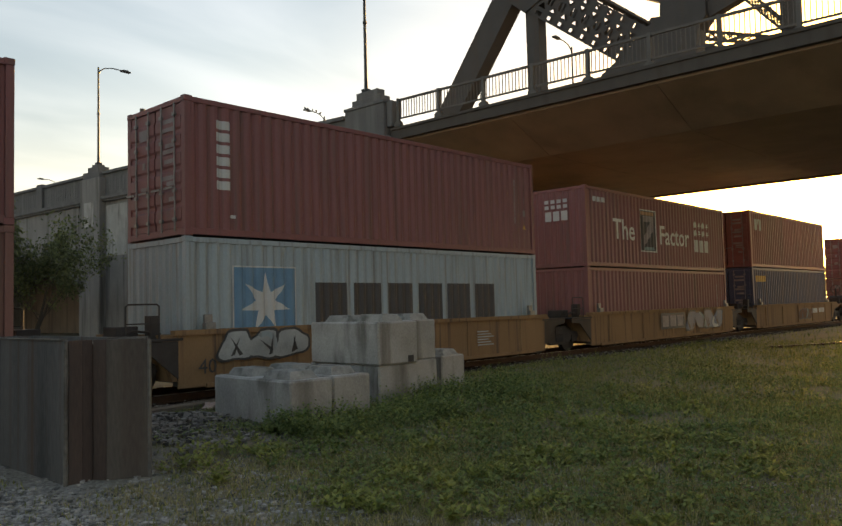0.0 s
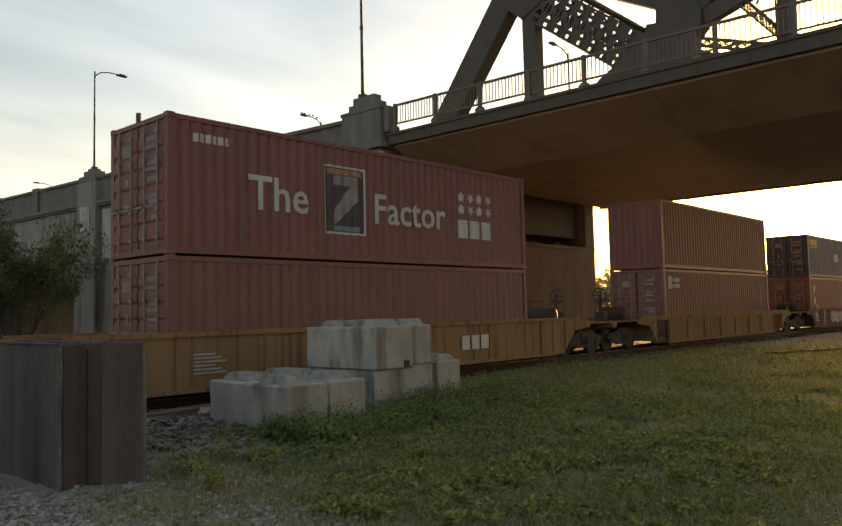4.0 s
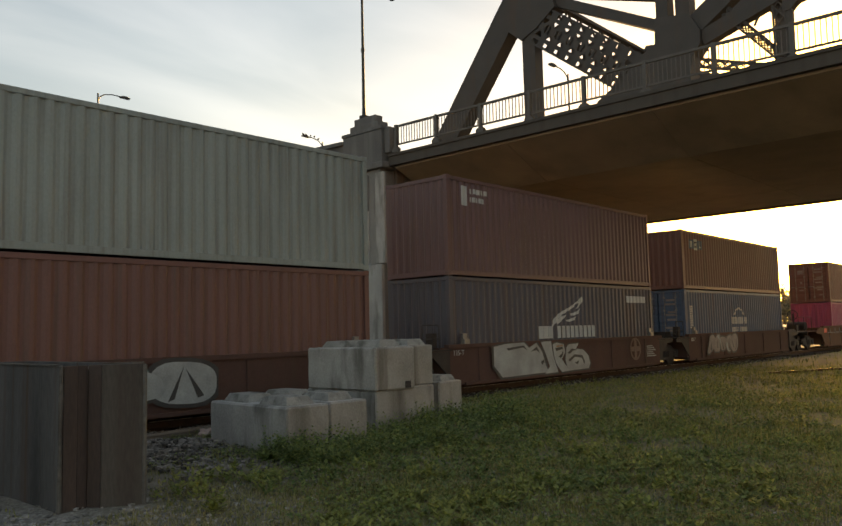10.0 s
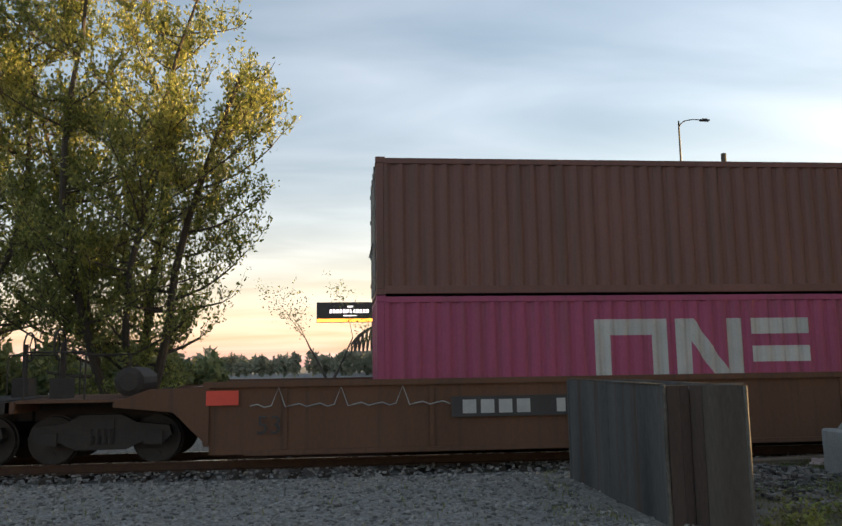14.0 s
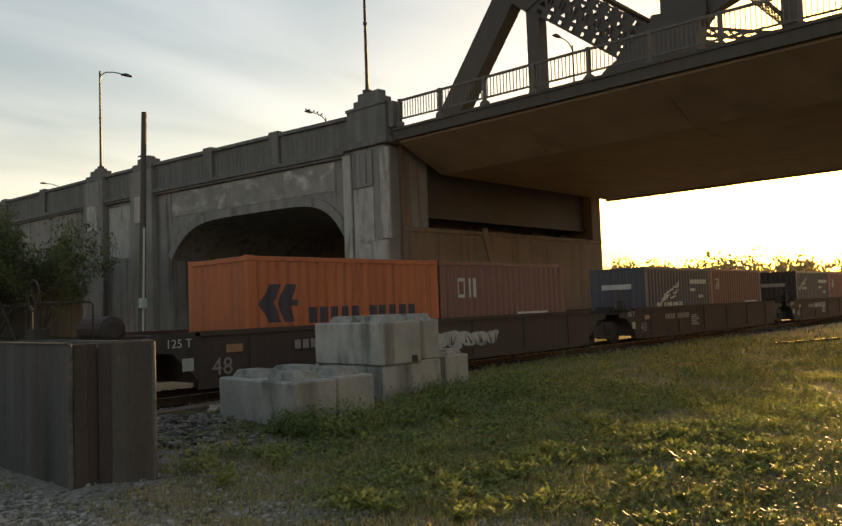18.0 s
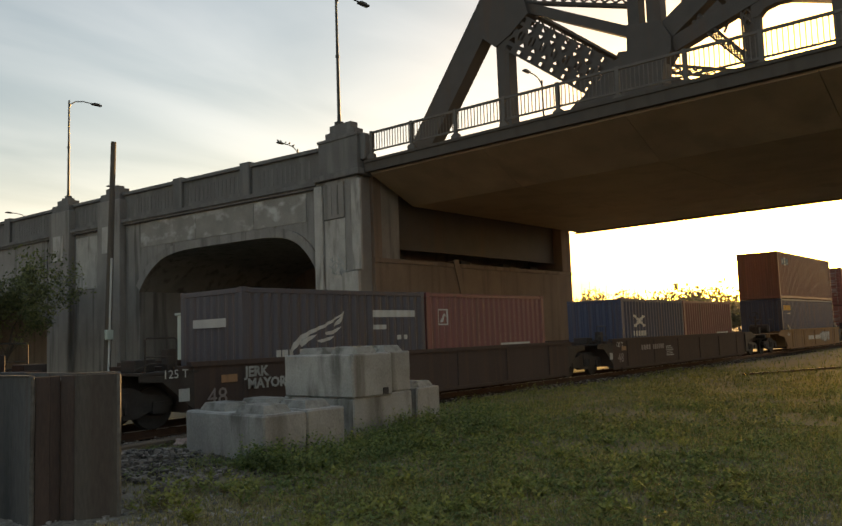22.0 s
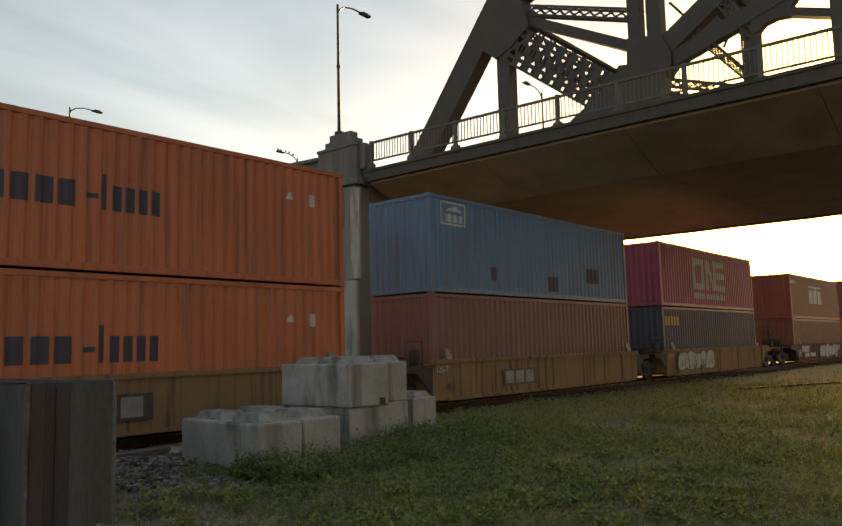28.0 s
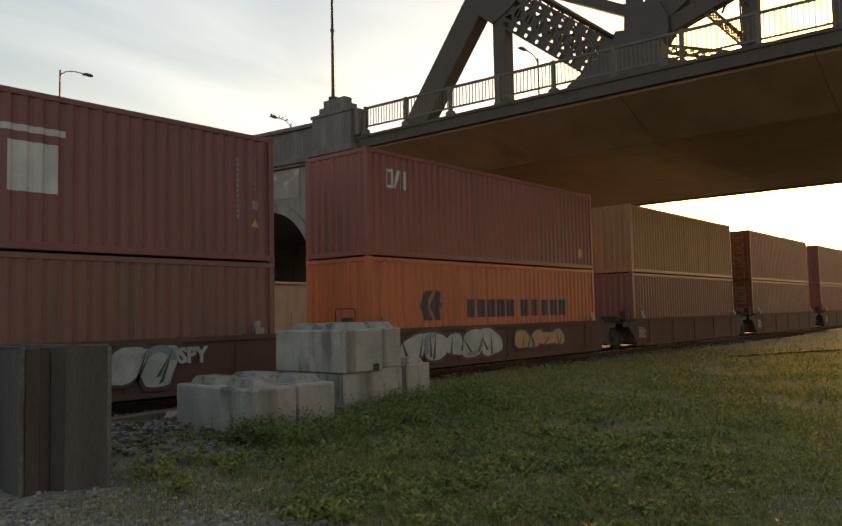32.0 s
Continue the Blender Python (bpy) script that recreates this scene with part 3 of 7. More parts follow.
def make_truss(x, label, near):
    truss = thing("bridge_truss", pose(0, 0, 0), label, "truss", "bridge trusses")
    P = [25.2, 18.9, 12.0, 5.1, -1.8, -8.7, -15.6, -22.5]
    H = [9.6, 17.1, 19.4, 20.8, 21.4, 21.4, 20.8, 19.4]

    def member(name, kind, *args, label=""):
        bm = bmesh.new()
        kind(bm, *args)
        return part(name, bm, BRIDGE, truss, label)
    post = member("end_post", box_member, (P[0] - 0.35, H[0]), (P[1] + 0.2, H[1] + 0.1), 1.2, 0.75, x, label="sloping riveted end post")
    rivets = bmesh.new()
    for i in range(34):
        t = i / 33
        for w in (-0.5, 0.5):
            c = (x - 0.39, P[0] - 0.35 + (P[1] + 0.55 - P[0]) * t + w * 0.77, H[0] + (H[1] + 0.1 - H[0]) * t + w * 0.64)
            cube(rivets, c[0], c[0] + 0.03, c[1] - 0.025, c[1] + 0.025, c[2] - 0.025, c[2] + 0.025)
    tagged(part("rivets", rivets, BRIDGE, post), kind="stuff")
    for i in range(1, len(P) - 1):
        member("top_chord", box_member, (P[i], H[i]), (P[i + 1], H[i + 1]), 0.95, 0.75, x)
        if i != 2:
            member("upright", box_member, (P[i], 9.4), (P[i], H[i]), 0.66 if i == 1 else 1.0, 0.6, x)
    member("gusset", plate, [(19.95, 15.2), (19.2, 14.55), (18.4, 14.9), (17.4, 15.6), (17.9, 17.5), (19.3, 17.7), (20.6, 15.9)], x - 0.42, x + 0.42, "yz", label="riveted gusset plate")
    member("lower_tie", box_member, (17.9, 16.15), (12.6, 13.33), 0.42, 0.4, x)
    member("laced_strut", laced, (17.6, 16.45), (12.4, 14.64), 0.5, 0.4, x, 0.5, 0.06, 0.1)
    if near:
        member("diagonal", perforated, (18.9, 15.5), (13.0, 10.98), 1.68, 0.7, x, 11, label="diagonal with pierced cover plates")
        member("gusset", plate, [(12.88, 13.7), (11.5, 13.47), (11.12, 12.72), (11.14, 12.2), (11.46, 11.83), (11.56, 11.1), (11.6, 10.1), (16.2, 10.1), (15.5, 10.95), (14.4, 11.6), (13.6, 12.33), (12.93, 12.64)], x - 0.42, x + 0.42, "yz", label="riveted gusset plate")
        member("upright", box_member, (12.63, 13.4), (12.6, H[2]), 0.48, 0.6, x)
        member("upright", box_member, (11.8, 13.4), (11.78, H[2]), 0.56, 0.6, x)
        member("brace_arm", box_member, (11.34, 13.09), (5.1, 17.33), 0.8, 0.5, x)
        member("brace_arm", box_member, (11.15, 12.46), (6.2, 14.05), 0.6, 0.44, x)
        member("laced_strut", laced, (10.25, 13.25), (8.2, 10.8), 0.36, 0.3, x, 0.3, 0.05, 0.07)
        member("laced_post", laced, (8.38, 13.2), (8.36, 10.4), 0.46, 0.3, x, 0.34, 0.05, 0.07)
        member("laced_strut", laced, (10.3, 16.0), (8.7, 13.4), 0.5, 0.4, x, 0.4, 0.05, 0.08)
        member("thin_brace", box_member, (11.2, 14.8), (8.15, 10.8), 0.1, 0.1, x)
        member("thin_brace", box_member, (8.83, 13.3), (9.27, 12.45), 0.07, 0.07, x)
        member("upright", box_member, (8.13, 9.6), (8.05, 13.6), 0.25, 0.3, x, label="slender post")
        member("knee_plate", plate, [(7.98, 12.62), (7.75, 12.86), (7.34, 12.95), (6.9, 12.9), (5.2, 12.31), (5.2, 12.63), (6.86, 13.2), (6.4, 13.75), (8.22, 13.95), (8.22, 12.62)], x - 0.19, x + 0.19, "yz", label="curved knee plate")
    else:
        member("upright", box_member, (12.0, 9.4), (12.0, H[2]), 0.5, 0.5, x)
    for i in range(3, len(P) - 1):
        member("diagonal", laced, (P[i], H[i] - 0.6), (P[i + 1] + 0.4, 10.4), 0.9, 0.5, x, 0.7)
        member("gusset", plate, [(P[i + 1] + 1.6, 9.9), (P[i + 1] + 1.2, 11.2), (P[i + 1] - 1.2, 11.2), (P[i + 1] - 1.6, 9.9)], x - 0.4, x + 0.4, "yz")
        member("sub_strut", box_member, (P[i] - 0.2, 13.2), (P[i + 1] + 0.2, 12.5), 0.5, 0.4, x)
    member("bottom_chord", box_member, (P[0], 9.55), (-30, 9.55), 0.5, 0.6, x)
    return truss


make_truss(28.5, "near riveted steel truss, nearly black, above the bridge deck", True)
make_truss(41.2, "far riveted steel truss, nearly black, above the bridge deck", False)


def make_sway():
    """Laced portal struts and laterals between the two trusses."""
    for y, z in ((18.9, 16.9), (12.0, 18.9), (5.1, 20.2), (-1.8, 20.8)):
        strut = thing("portal_strut", pose(0, 0, 0), "laced dark steel strut between the bridge trusses", "strut", "portal struts")
        for dz, name in ((0, "upper_chord"), (-1.6, "lower_chord")):
            bm = bmesh.new()
            beam(bm, (28.5, y, z + dz), (41.2, y, z + dz), 0.3, 0.16)
            part(name, bm, BRIDGE, strut)
        for i in range(12):
            x0, x1 = 28.5 + 12.7 * i / 12, 28.5 + 12.7 * (i + 1) / 12
            for z0, z1 in ((z, z - 1.6), (z - 1.6, z)):
                bm = bmesh.new()
                beam(bm, (x0, y, z0), (x1, y, z1), 0.1, 0.06)
                part("lacing_bar", bm, BRIDGE, strut)
        for x0, x1 in ((28.6, 31.2), (41.1, 38.5)) if y < 0 else ():
            bm = bmesh.new()
            beam(bm, (x0, y, z - 4.6), (x1, y, z - 1.6), 0.22, 0.18)
            part("knee_brace", bm, BRIDGE, strut)


make_sway()

# ---- pier, pylon and arched approach of concrete ----


def make_pier():
    pier = thing("bridge_pier", pose(0, 0, 0), "brown-stained concrete pier with a recess for the bridge bearings", "pier", kind="structure")
    part("wall", boxes((25.6, 43.6, 24.75, 28.0, -0.6, 5.2), bevel=0.03), CONCRETE_BROWN, pier)
    part("bearing_ledge", boxes((25.6, 43.6, 24.72, 28.0, 5.205, 5.4)), CONCRETE_BROWN, pier)
    part("back_wall", boxes((26.1, 42.55, 27.3, 28.0, 5.41, 9.25)), CONCRETE_BROWN, pier)
    part("end_pillar", boxes((25.6, 26.15, 24.75, 28.0, 5.41, 9.25), bevel=0.03), CONCRETE_BROWN, pier)
    part("end_pillar", boxes((42.5, 43.6, 24.75, 28.0, 5.41, 9.25), bevel=0.03), CONCRETE_BROWN, pier)
    for x in (28.5, 34.0, 38.0, 41.0):
        part("bearing", boxes((x - 0.4, x + 0.4, 25.9, 26.8, 5.41, 5.75)), STEEL_DARK, pier)
    bm = bmesh.new()
    beam(bm, (31.6, 24.7, 5.6), (32.6, 24.7, 2.2), 0.4, 0.04, (0, 1, 0))
    part("downpipe", bm, CONCRETE_BROWN, pier, "dark stained drain pipe")


make_pier()


def make_pylon():
    pylon = thing("bridge_pylon", pose(0, 0, 0), "stepped concrete pylon with fluted panel and faded spray paint", "pylon")
    x = 24.75
    part("shaft", boxes((x, 27.6, 24.95, 27.75, -0.6, 9.2), bevel=0.04), CONCRETE, pylon)
    part("corner_strip", boxes((x - 0.16, x - 0.003, 24.62, 25.2, 4.8, 9.0), bevel=0.03), CONCRETE_PALE, pylon)
    part("corner_strip", boxes((x - 0.16, x - 0.003, 27.2, 27.75, -0.6, 9.0), bevel=0.03), CONCRETE_PALE, pylon)
    part("lower_step", boxes((x - 0.22, x - 0.003, 24.8, 25.7, -0.6, 4.75), bevel=0.03), CONCRETE_PALE, pylon)
    part("pale_panel", boxes((x - 0.05, x - 0.003, 25.75, 27.1, -0.6, 7.3)), CONCRETE_PALE, pylon, "smooth paler recessed panel")
    panel = part("fluted_panel", boxes((x - 0.1, x - 0.003, 25.75, 27.1, 7.34, 9.0)), CONCRETE, pylon)
    for y in (26.15, 26.6):
        part("flute", boxes((x - 0.13, x - 0.103, y - 0.05, y + 0.05, 7.5, 8.9)), CONCRETE, panel)
    part("cap_base", boxes((x - 0.2, 27.5, 24.65, 27.7, 9.205, 9.5), bevel=0.03), CONCRETE_SOOTY, pylon)
    part("cap", boxes((x - 0.05, 25.5, 24.8, 27.45, 9.505, 11.05), (x - 0.1, 25.5, 24.75, 27.5, 11.05, 11.2), bevel=0.015), CONCRETE_SOOTY, pylon)
    part("cap_top", boxes((x, 25.4, 25.05, 27.0, 11.205, 11.5), (x + 0.06, 25.3, 25.3, 26.75, 11.5, 11.84), bevel=0.02), CONCRETE_SOOTY, pylon)
    part("cap_shoulder", boxes((x + 0.1, 25.2, 24.45, 24.795, 9.9, 11.12), bevel=0.03), CONCRETE_SOOTY, pylon)
    bm = bmesh.new()
    rng = random.Random(8)
    for i in range(26):
        y, z = rng.uniform(25.8, 26.7), rng.uniform(4.6, 5.4)
        a = rng.uniform(0, 3.1)
        beam(bm, (x - 0.056, y, z), (x - 0.056, y + 0.3 * math.cos(a), z + 0.3 * math.sin(a)), 0.004, 0.05, (0, -math.sin(a), math.cos(a)))
    tagged(part("spray_paint", bm, SPRAY, pylon, "faded pale scribble of spray paint"), kind="stuff")


make_pylon()

VIADUCT = pose(25.0, 27.75, 0, 0, 0, 5.71)


def make_viaduct():
    via = thing("approach_viaduct", VIADUCT, "weathered grey concrete arched viaduct with a solid parapet", "viaduct", kind="structure")

    def fall(u):
        return -0.011 * max(0.0, u - 20)

    def arch_bay(u0, u1, spring, crown, near=2.4, far=2.4, steps=24):
        """The wall above an arch, with the vault behind it."""
        bm = bmesh.new()
        us = [u0 + (u1 - u0) * i / steps for i in range(steps + 1)]
        zs = []
        for u in us:
            t = (u - u0) / (u1 - u0)
            zs.append(spring + (crown - spring) * (1 - abs(2 * t - 1) ** (far if t > 0.5 else near)))
        rows = []
        for u, z in zip(us, zs):
            rows.append([bm.verts.new(p) for p in ((0, u, z), (0, u, 9.3 + fall(u)), (0.9, u, 9.3 + fall(u)), (16, u, 9.3 + fall(u)), (16, u, z), (0.5, u, z))])
        for a, b in zip(rows, rows[1:]):
            for i in range(6):
                bm.faces.new((a[i], b[i], b[(i + 1) % 6], a[(i + 1) % 6]))
        wall = part("spandrel_wall", bm, CONCRETE, via)
        ring = bmesh.new()
        for (u, z), (u2, z2) in zip(zip(us, zs), zip(us[1:], zs[1:])):
            beam(ring, (-0.05, u, z + 0.22), (-0.05, u2, z2 + 0.22), 0.1, 0.45, (0, -(z2 - z), u2 - u))
        part("arch_ring", ring, CONCRETE, wall, "plain projecting arch band")
        part("vault_end", boxes((12.0, 12.4, u0, u1, -0.6, spring + (crown - spring) * 1.1)), CONCRETE_BROWN, via)

    def pier_block(u0, u1, z=9.3):
        part("pier_wall", boxes((0.02, 16, u0, u1, -0.6, z + fall(u0)), bevel=0.03), CONCRETE, via)

    def pilaster(u, w=1.15, lamp=True):
        z = fall(u)
        p = part("pilaster", boxes((-0.4, 0.9, u - w, u + w, -0.6, 10.6 + z), bevel=0.04), CONCRETE, via)
        part("pilaster_panel", boxes((-0.45, -0.403, u - w * 0.5, u + w * 0.5, 7.4 + z, 9.0 + z)), CONCRETE_PALE, p)
        part("pilaster_cap", boxes((-0.3, 0.8, u - w * 0.85, u + w * 0.85, 10.605 + z, 11.05 + z), (-0.15, 0.65, u - w * 0.55, u + w * 0.55, 11.05 + z, 11.4 + z),
                                   (-0.02, 0.5, u - w * 0.3, u + w * 0.3, 11.4 + z, 11.58 + z), bevel=0.02), CONCRETE_SOOTY, p)

    arch_bay(0.06, 14.4, 4.9, 7.0, 6.5, 4.6, 40)
    pier_block(14.4, 16.0)
    part("infill_wall", boxes((0.05, 15.9, 16.0, 24.4, -0.6, 9.3)), CONCRETE, via)
    part("recessed_panel", boxes((0.0, 0.045, 18.25, 21.0, 5.4, 8.7)), CONCRETE_PALE, via)
    for u0, u1 in ((0.9, 4.6), (4.63, 9.2), (9.23, 14.2)):
        part("spandrel_panel", boxes((-0.03, -0.003, u0, u1, 7.5, 8.9)), CONCRETE_PATCHY, via, "concrete panel with pale streaks and patches")
    pilaster(16.9)
    pilaster(22.35)
    for k in range(4):
        u0 = 24.4 + 36.5 * k
        arch_bay(u0, u0 + 33.0, 3.6, 6.95 + fall(u0 + 16))
        pier_block(u0 + 33.0, u0 + 36.5)
        pilaster(u0 + 34.75, 1.3)
    # parapet with its cornice, in bays between short posts
    posts = [0.0, 5.15, 10.7, 15.5, 23.6] + [23.6 + 5.85 * i for i in range(1, 25)]
    for a, b in zip(posts, posts[1:]):
        bm = bmesh.new()
        z0, z1 = fall(a), fall(b)
        for x0, x1, lo, hi in ((0.05, 0.35, 9.3, 10.85), (-0.1, 0.45, 10.82, 11.0), (-0.3, 0.05, 9.12, 9.32), (-0.18, 0.05, 8.98, 9.12)):
            vs = [bm.verts.new(p) for p in ((x0, a, lo + z0), (x1, a, lo + z0), (x1, a, hi + z0), (x0, a, hi + z0), (x0, b, lo + z1), (x1, b, lo + z1), (x1, b, hi + z1), (x0, b, hi + z1))]
            for f in ((0, 1, 2, 3), (7, 6, 5, 4), (0, 4, 5, 1), (1, 5, 6, 2), (2, 6, 7, 3), (3, 7, 4, 0)):
                bm.faces.new([vs[i] for i in f])
        bay = part("parapet", bm, CONCRETE_SOOTY, via)
        if a < 30:
            slots = bmesh.new()
            for i in range(int((b - a - 1.0) / 0.32)):
                u = a + 0.7 + i * 0.32
                cube(slots, 0.038, 0.047, u - 0.07, u + 0.07, 9.6 + z0, 10.5 + z0)
            part("fluting", slots, CONCRETE_SOOTY, bay)
        if a and a not in (15.5, 23.6):
            part("parapet_post", boxes((-0.14, 0.5, a - 0.38, a + 0.38, 9.13 + z0, 11.12 + z0), bevel=0.03), CONCRETE_SOOTY, via)
    part("road_slab", boxes((0.5, 17.5, 0.2, 165, 8.4, 8.9)), CONCRETE, via)
    part("far_parapet", boxes((17.3, 17.6, 0.2, 60, 8.9, 10.95)), CONCRETE, via)


make_viaduct()


def street_lamp(at, turn, height, group="bridge lamps", birds=0):
    lamp = thing("street_lamp", at @ pose(0, 0, 0, 0, 0, turn), "slim dark street lamp with a curved arm" + (" and perched birds" if birds else ""), "street lamp", group)
    bm = bmesh.new()
    tube(bm, [(0, 0, 0), (0, 0, 0.5), (0, 0, height * 0.5), (0, 0, height)], [0.11, 0.085, 0.07, 0.055])
    part("pole", bm, LAMP_METAL, lamp)
    part("base", boxes((-0.17, 0.17, -0.17, 0.17, 0, 0.16), bevel=0.02), LAMP_METAL, lamp)
    bm = bmesh.new()
    pts = [(0, 0, height - 0.55), (-0.12, 0, height - 0.22), (-0.45, 0, height + 0.02), (-1.0, 0, height + 0.14), (-1.65, 0, height + 0.14)]
    tube(bm, pts, 0.04, 6)
    part("arm", bm, LAMP_METAL, lamp)
    part("head", boxes((-2.3, -1.6, -0.13, 0.13, height + 0.06, height + 0.17), (-2.15, -1.75, -0.1, 0.1, height + 0.17, height + 0.23), bevel=0.02), LAMP_METAL, lamp, "flat lamp head, unlit")
    bm = bmesh.new()
    disc(bm, (0, 0, height * 0.52), (0, 0, 1), 0.1, 0.12, 8)
    part("collar", bm, LAMP_METAL, lamp)
    return lamp


for u in (22.35, 24.4 + 34.75, 24.4 + 36.5 + 34.75, 24.4 + 73 + 34.75):
    street_lamp(VIADUCT @ pose(0.25, u, 11.58 - 0.011 * max(0, u - 20)), 178, 6.6)
street_lamp(pose(24.98, 26.23, 11.84), 182, 6.5)
far_pylon = thing("bridge_pylon", pose(0, 0, 0), "plain concrete pylon on the bridge's far side", "pylon")
part("shaft", boxes((41.9, 44.4, 25.0, 27.7, 9.73, 10.3), bevel=0.03), CONCRETE, far_pylon)
street_lamp(pose(43.6, 26.2, 10.3), 2, 8.1)
for u in (18.1, 41.0, 60.0):
    street_lamp(VIADUCT @ pose(17.4, u, 10.95 - 0.011 * max(0, u - 20)), 0, 6.3)


def make_birds():
    """Small birds perched along one lamp arm."""
    for i, d in enumerate((0.5, 0.95, 1.35, 1.9, 2.2)):
        at = VIADUCT @ pose(17.4, 18.1, 10.95) @ pose(-d, 0, 6.3 + (0.16 if d > 0.8 else 0.06), 0, 0, 20 * i)
        bird = thing("bird", at, "small dark bird perched on a lamp arm", "bird", "perched birds")
        bm = bmesh.new()
        tube(bm, [(-0.13, 0, 0.06), (-0.05, 0, 0.1), (0.05, 0, 0.12), (0.1, 0, 0.14)], [0.02, 0.065, 0.06, 0.02], 7)
        part("body", bm, STEEL_DARK, bird)
        bm = bmesh.new()
        tube(bm, [(0.06, 0, 0.16), (0.1, 0, 0.2), (0.16, 0, 0.19)], [0.035, 0.04, 0.008], 6)
        part("head", bm, STEEL_DARK, bird)


make_birds()


def make_pole():
    pole = thing("utility_pole", pose(19.6, 38.2, -0.3), "old leaning timber utility pole with a pale cable guard", "utility pole")
    bm = bmesh.new()
    tube(bm, [(0, 0, 0), (0.17, 0, 6), (0.36, 0, 12.8)], [0.19, 0.165, 0.14], 10)
    part("shaft", bm, POLE_WOOD, pole)
    bm = bmesh.new()
    tube(bm, [(-0.02, -0.22, 0), (0.08, -0.22, 4), (0.15, -0.22, 6.6)], 0.06, 6)
    part("cable_guard", bm, WHITE, pole, "pale plastic cable guard")
    part("meter_box", boxes((-0.2, 0.14, -0.45, -0.16, 2.4, 2.9), bevel=0.02), SHELTER, pole)


make_pole()


def make_shelter():
    """Pale green equipment shelter on wheels that stands behind the track."""
    box = thing("equipment_trailer", pose(16.1, 20.7, -0.14, 0, 0, 3), "pale green boxy equipment trailer with vents and spray paint", "trailer")
    part("body", boxes((0, 2.45, 0, 4.9, 1.05, 2.9), bevel=0.03), SHELTER, box)
    part("roof", boxes((-0.06, 2.51, -0.06, 4.96, 2.905, 3.0), bevel=0.02), SHELTER, box)
    part("chassis", boxes((0.1, 2.35, 0.1, 4.8, 0.75, 1.045)), STEEL_DARK, box)
    for y in (0.9, 3.9):
        for x in (0.18, 2.27):
            bm = bmesh.new()
            disc(bm, (x, y, 0.4), (1, 0, 0), 0.42, 0.26, 18)
            wheel = part("wheel", bm, STEEL_DARK, box)
            bm = bmesh.new()
            disc(bm, (x - 0.14 if x < 1 else x + 0.14, y, 0.4), (1, 0, 0), 0.2, 0.04, 14)
            part("rim", bm, STEEL_ROD, wheel)
    for y in (1.2, 2.9):
        v = part("vent", boxes((-0.03, -0.003, y - 0.25, y + 0.25, 1.3, 1.9)), STEEL_DARK, box, "dark louvred vent")
        for i in range(6):
            part("louvre", boxes((-0.05, -0.032, y - 0.24, y + 0.24, 1.34 + i * 0.09, 1.38 + i * 0.09)), SHELTER, v)
    part("door", boxes((0.5, 1.4, -0.03, -0.003, 1.1, 2.6)), SHELTER, box)
    part("rear_hatch", boxes((1.55, 2.3, -0.03, -0.003, 1.4, 1.95)), SHELTER, box)
    bm = bmesh.new()
    for i in range(5):
        y = 2.6 + i * 0.42
        tube(bm, [(-0.012, y, 2.1), (-0.012, y + 0.08, 2.55), (-0.012, y + 0.25, 2.6), (-0.012, y + 0.28, 2.1)], 0.022, 4)
    part("spray_paint", bm, MARK_RED, box, "faded red spray-painted scribble")
    bm = bmesh.new()
    tube(bm, [(-0.012, 0.5, 1.6), (-0.012, 0.5, 2.0), (-0.012, 0.9, 2.0), (-0.012, 0.9, 1.6)], 0.02, 4)
    tube(bm, [(-0.012, 1.5, 2.0), (-0.012, 1.6, 1.6), (-0.012, 1.8, 2.05)], 0.02, 4)
    part("spray_paint", bm, STEEL_DARK, box, "dark spray-painted scribble")


make_shelter()

# ---- the train: containers ----
SPEED = 13.4
SIDE = 14.05      # the containers' near side
WIDE = 2.438
PITCH = 0.278
LONG, SHORT = 12.45, 6.17


def corrugation(x):
    p = (x - 0.15) % PITCH
    if p < 0.07:
        return 0.012
    if p < 0.138:
        return 0.012 + 0.042 * (p - 0.07) / 0.068
    if p < 0.21:
        return 0.054
    return 0.054 - 0.042 * (p - 0.21) / 0.068


def breaks(x0, x1):
    out, k = [x0], int((x0 - 0.15) // PITCH) - 1
    while 0.15 + k * PITCH < x1:
        for d in (0, 0.07, 0.138, 0.21):
            x = 0.15 + k * PITCH + d
            if x0 + 1e-4 < x < x1 - 1e-4:
                out.append(x)
        k += 1
    return out + [x1]


def corrugated(length, z0, z1):
    """A pressed sheet in the xz plane, 3 mm thick, with its outer face towards -y."""
    bm = bmesh.new()
    xs = breaks(0.15, length - 0.15)
    rows = [[bm.verts.new((x, corrugation(x) + d, z)) for d, z in ((0, z0), (0, z1), (0.004, z1), (0.004, z0))] for x in xs]
    for a, b in zip(rows, rows[1:]):
        for i in range(4):
            bm.faces.new((a[i], b[i], b[(i + 1) % 4], a[(i + 1) % 4]))
    return bm


def lazy(cache={}):
    def get(key, build):
        if key not in cache:
            cache[key] = mesh(key[0], build())
        return cache[key]
    return get


shared = lazy()


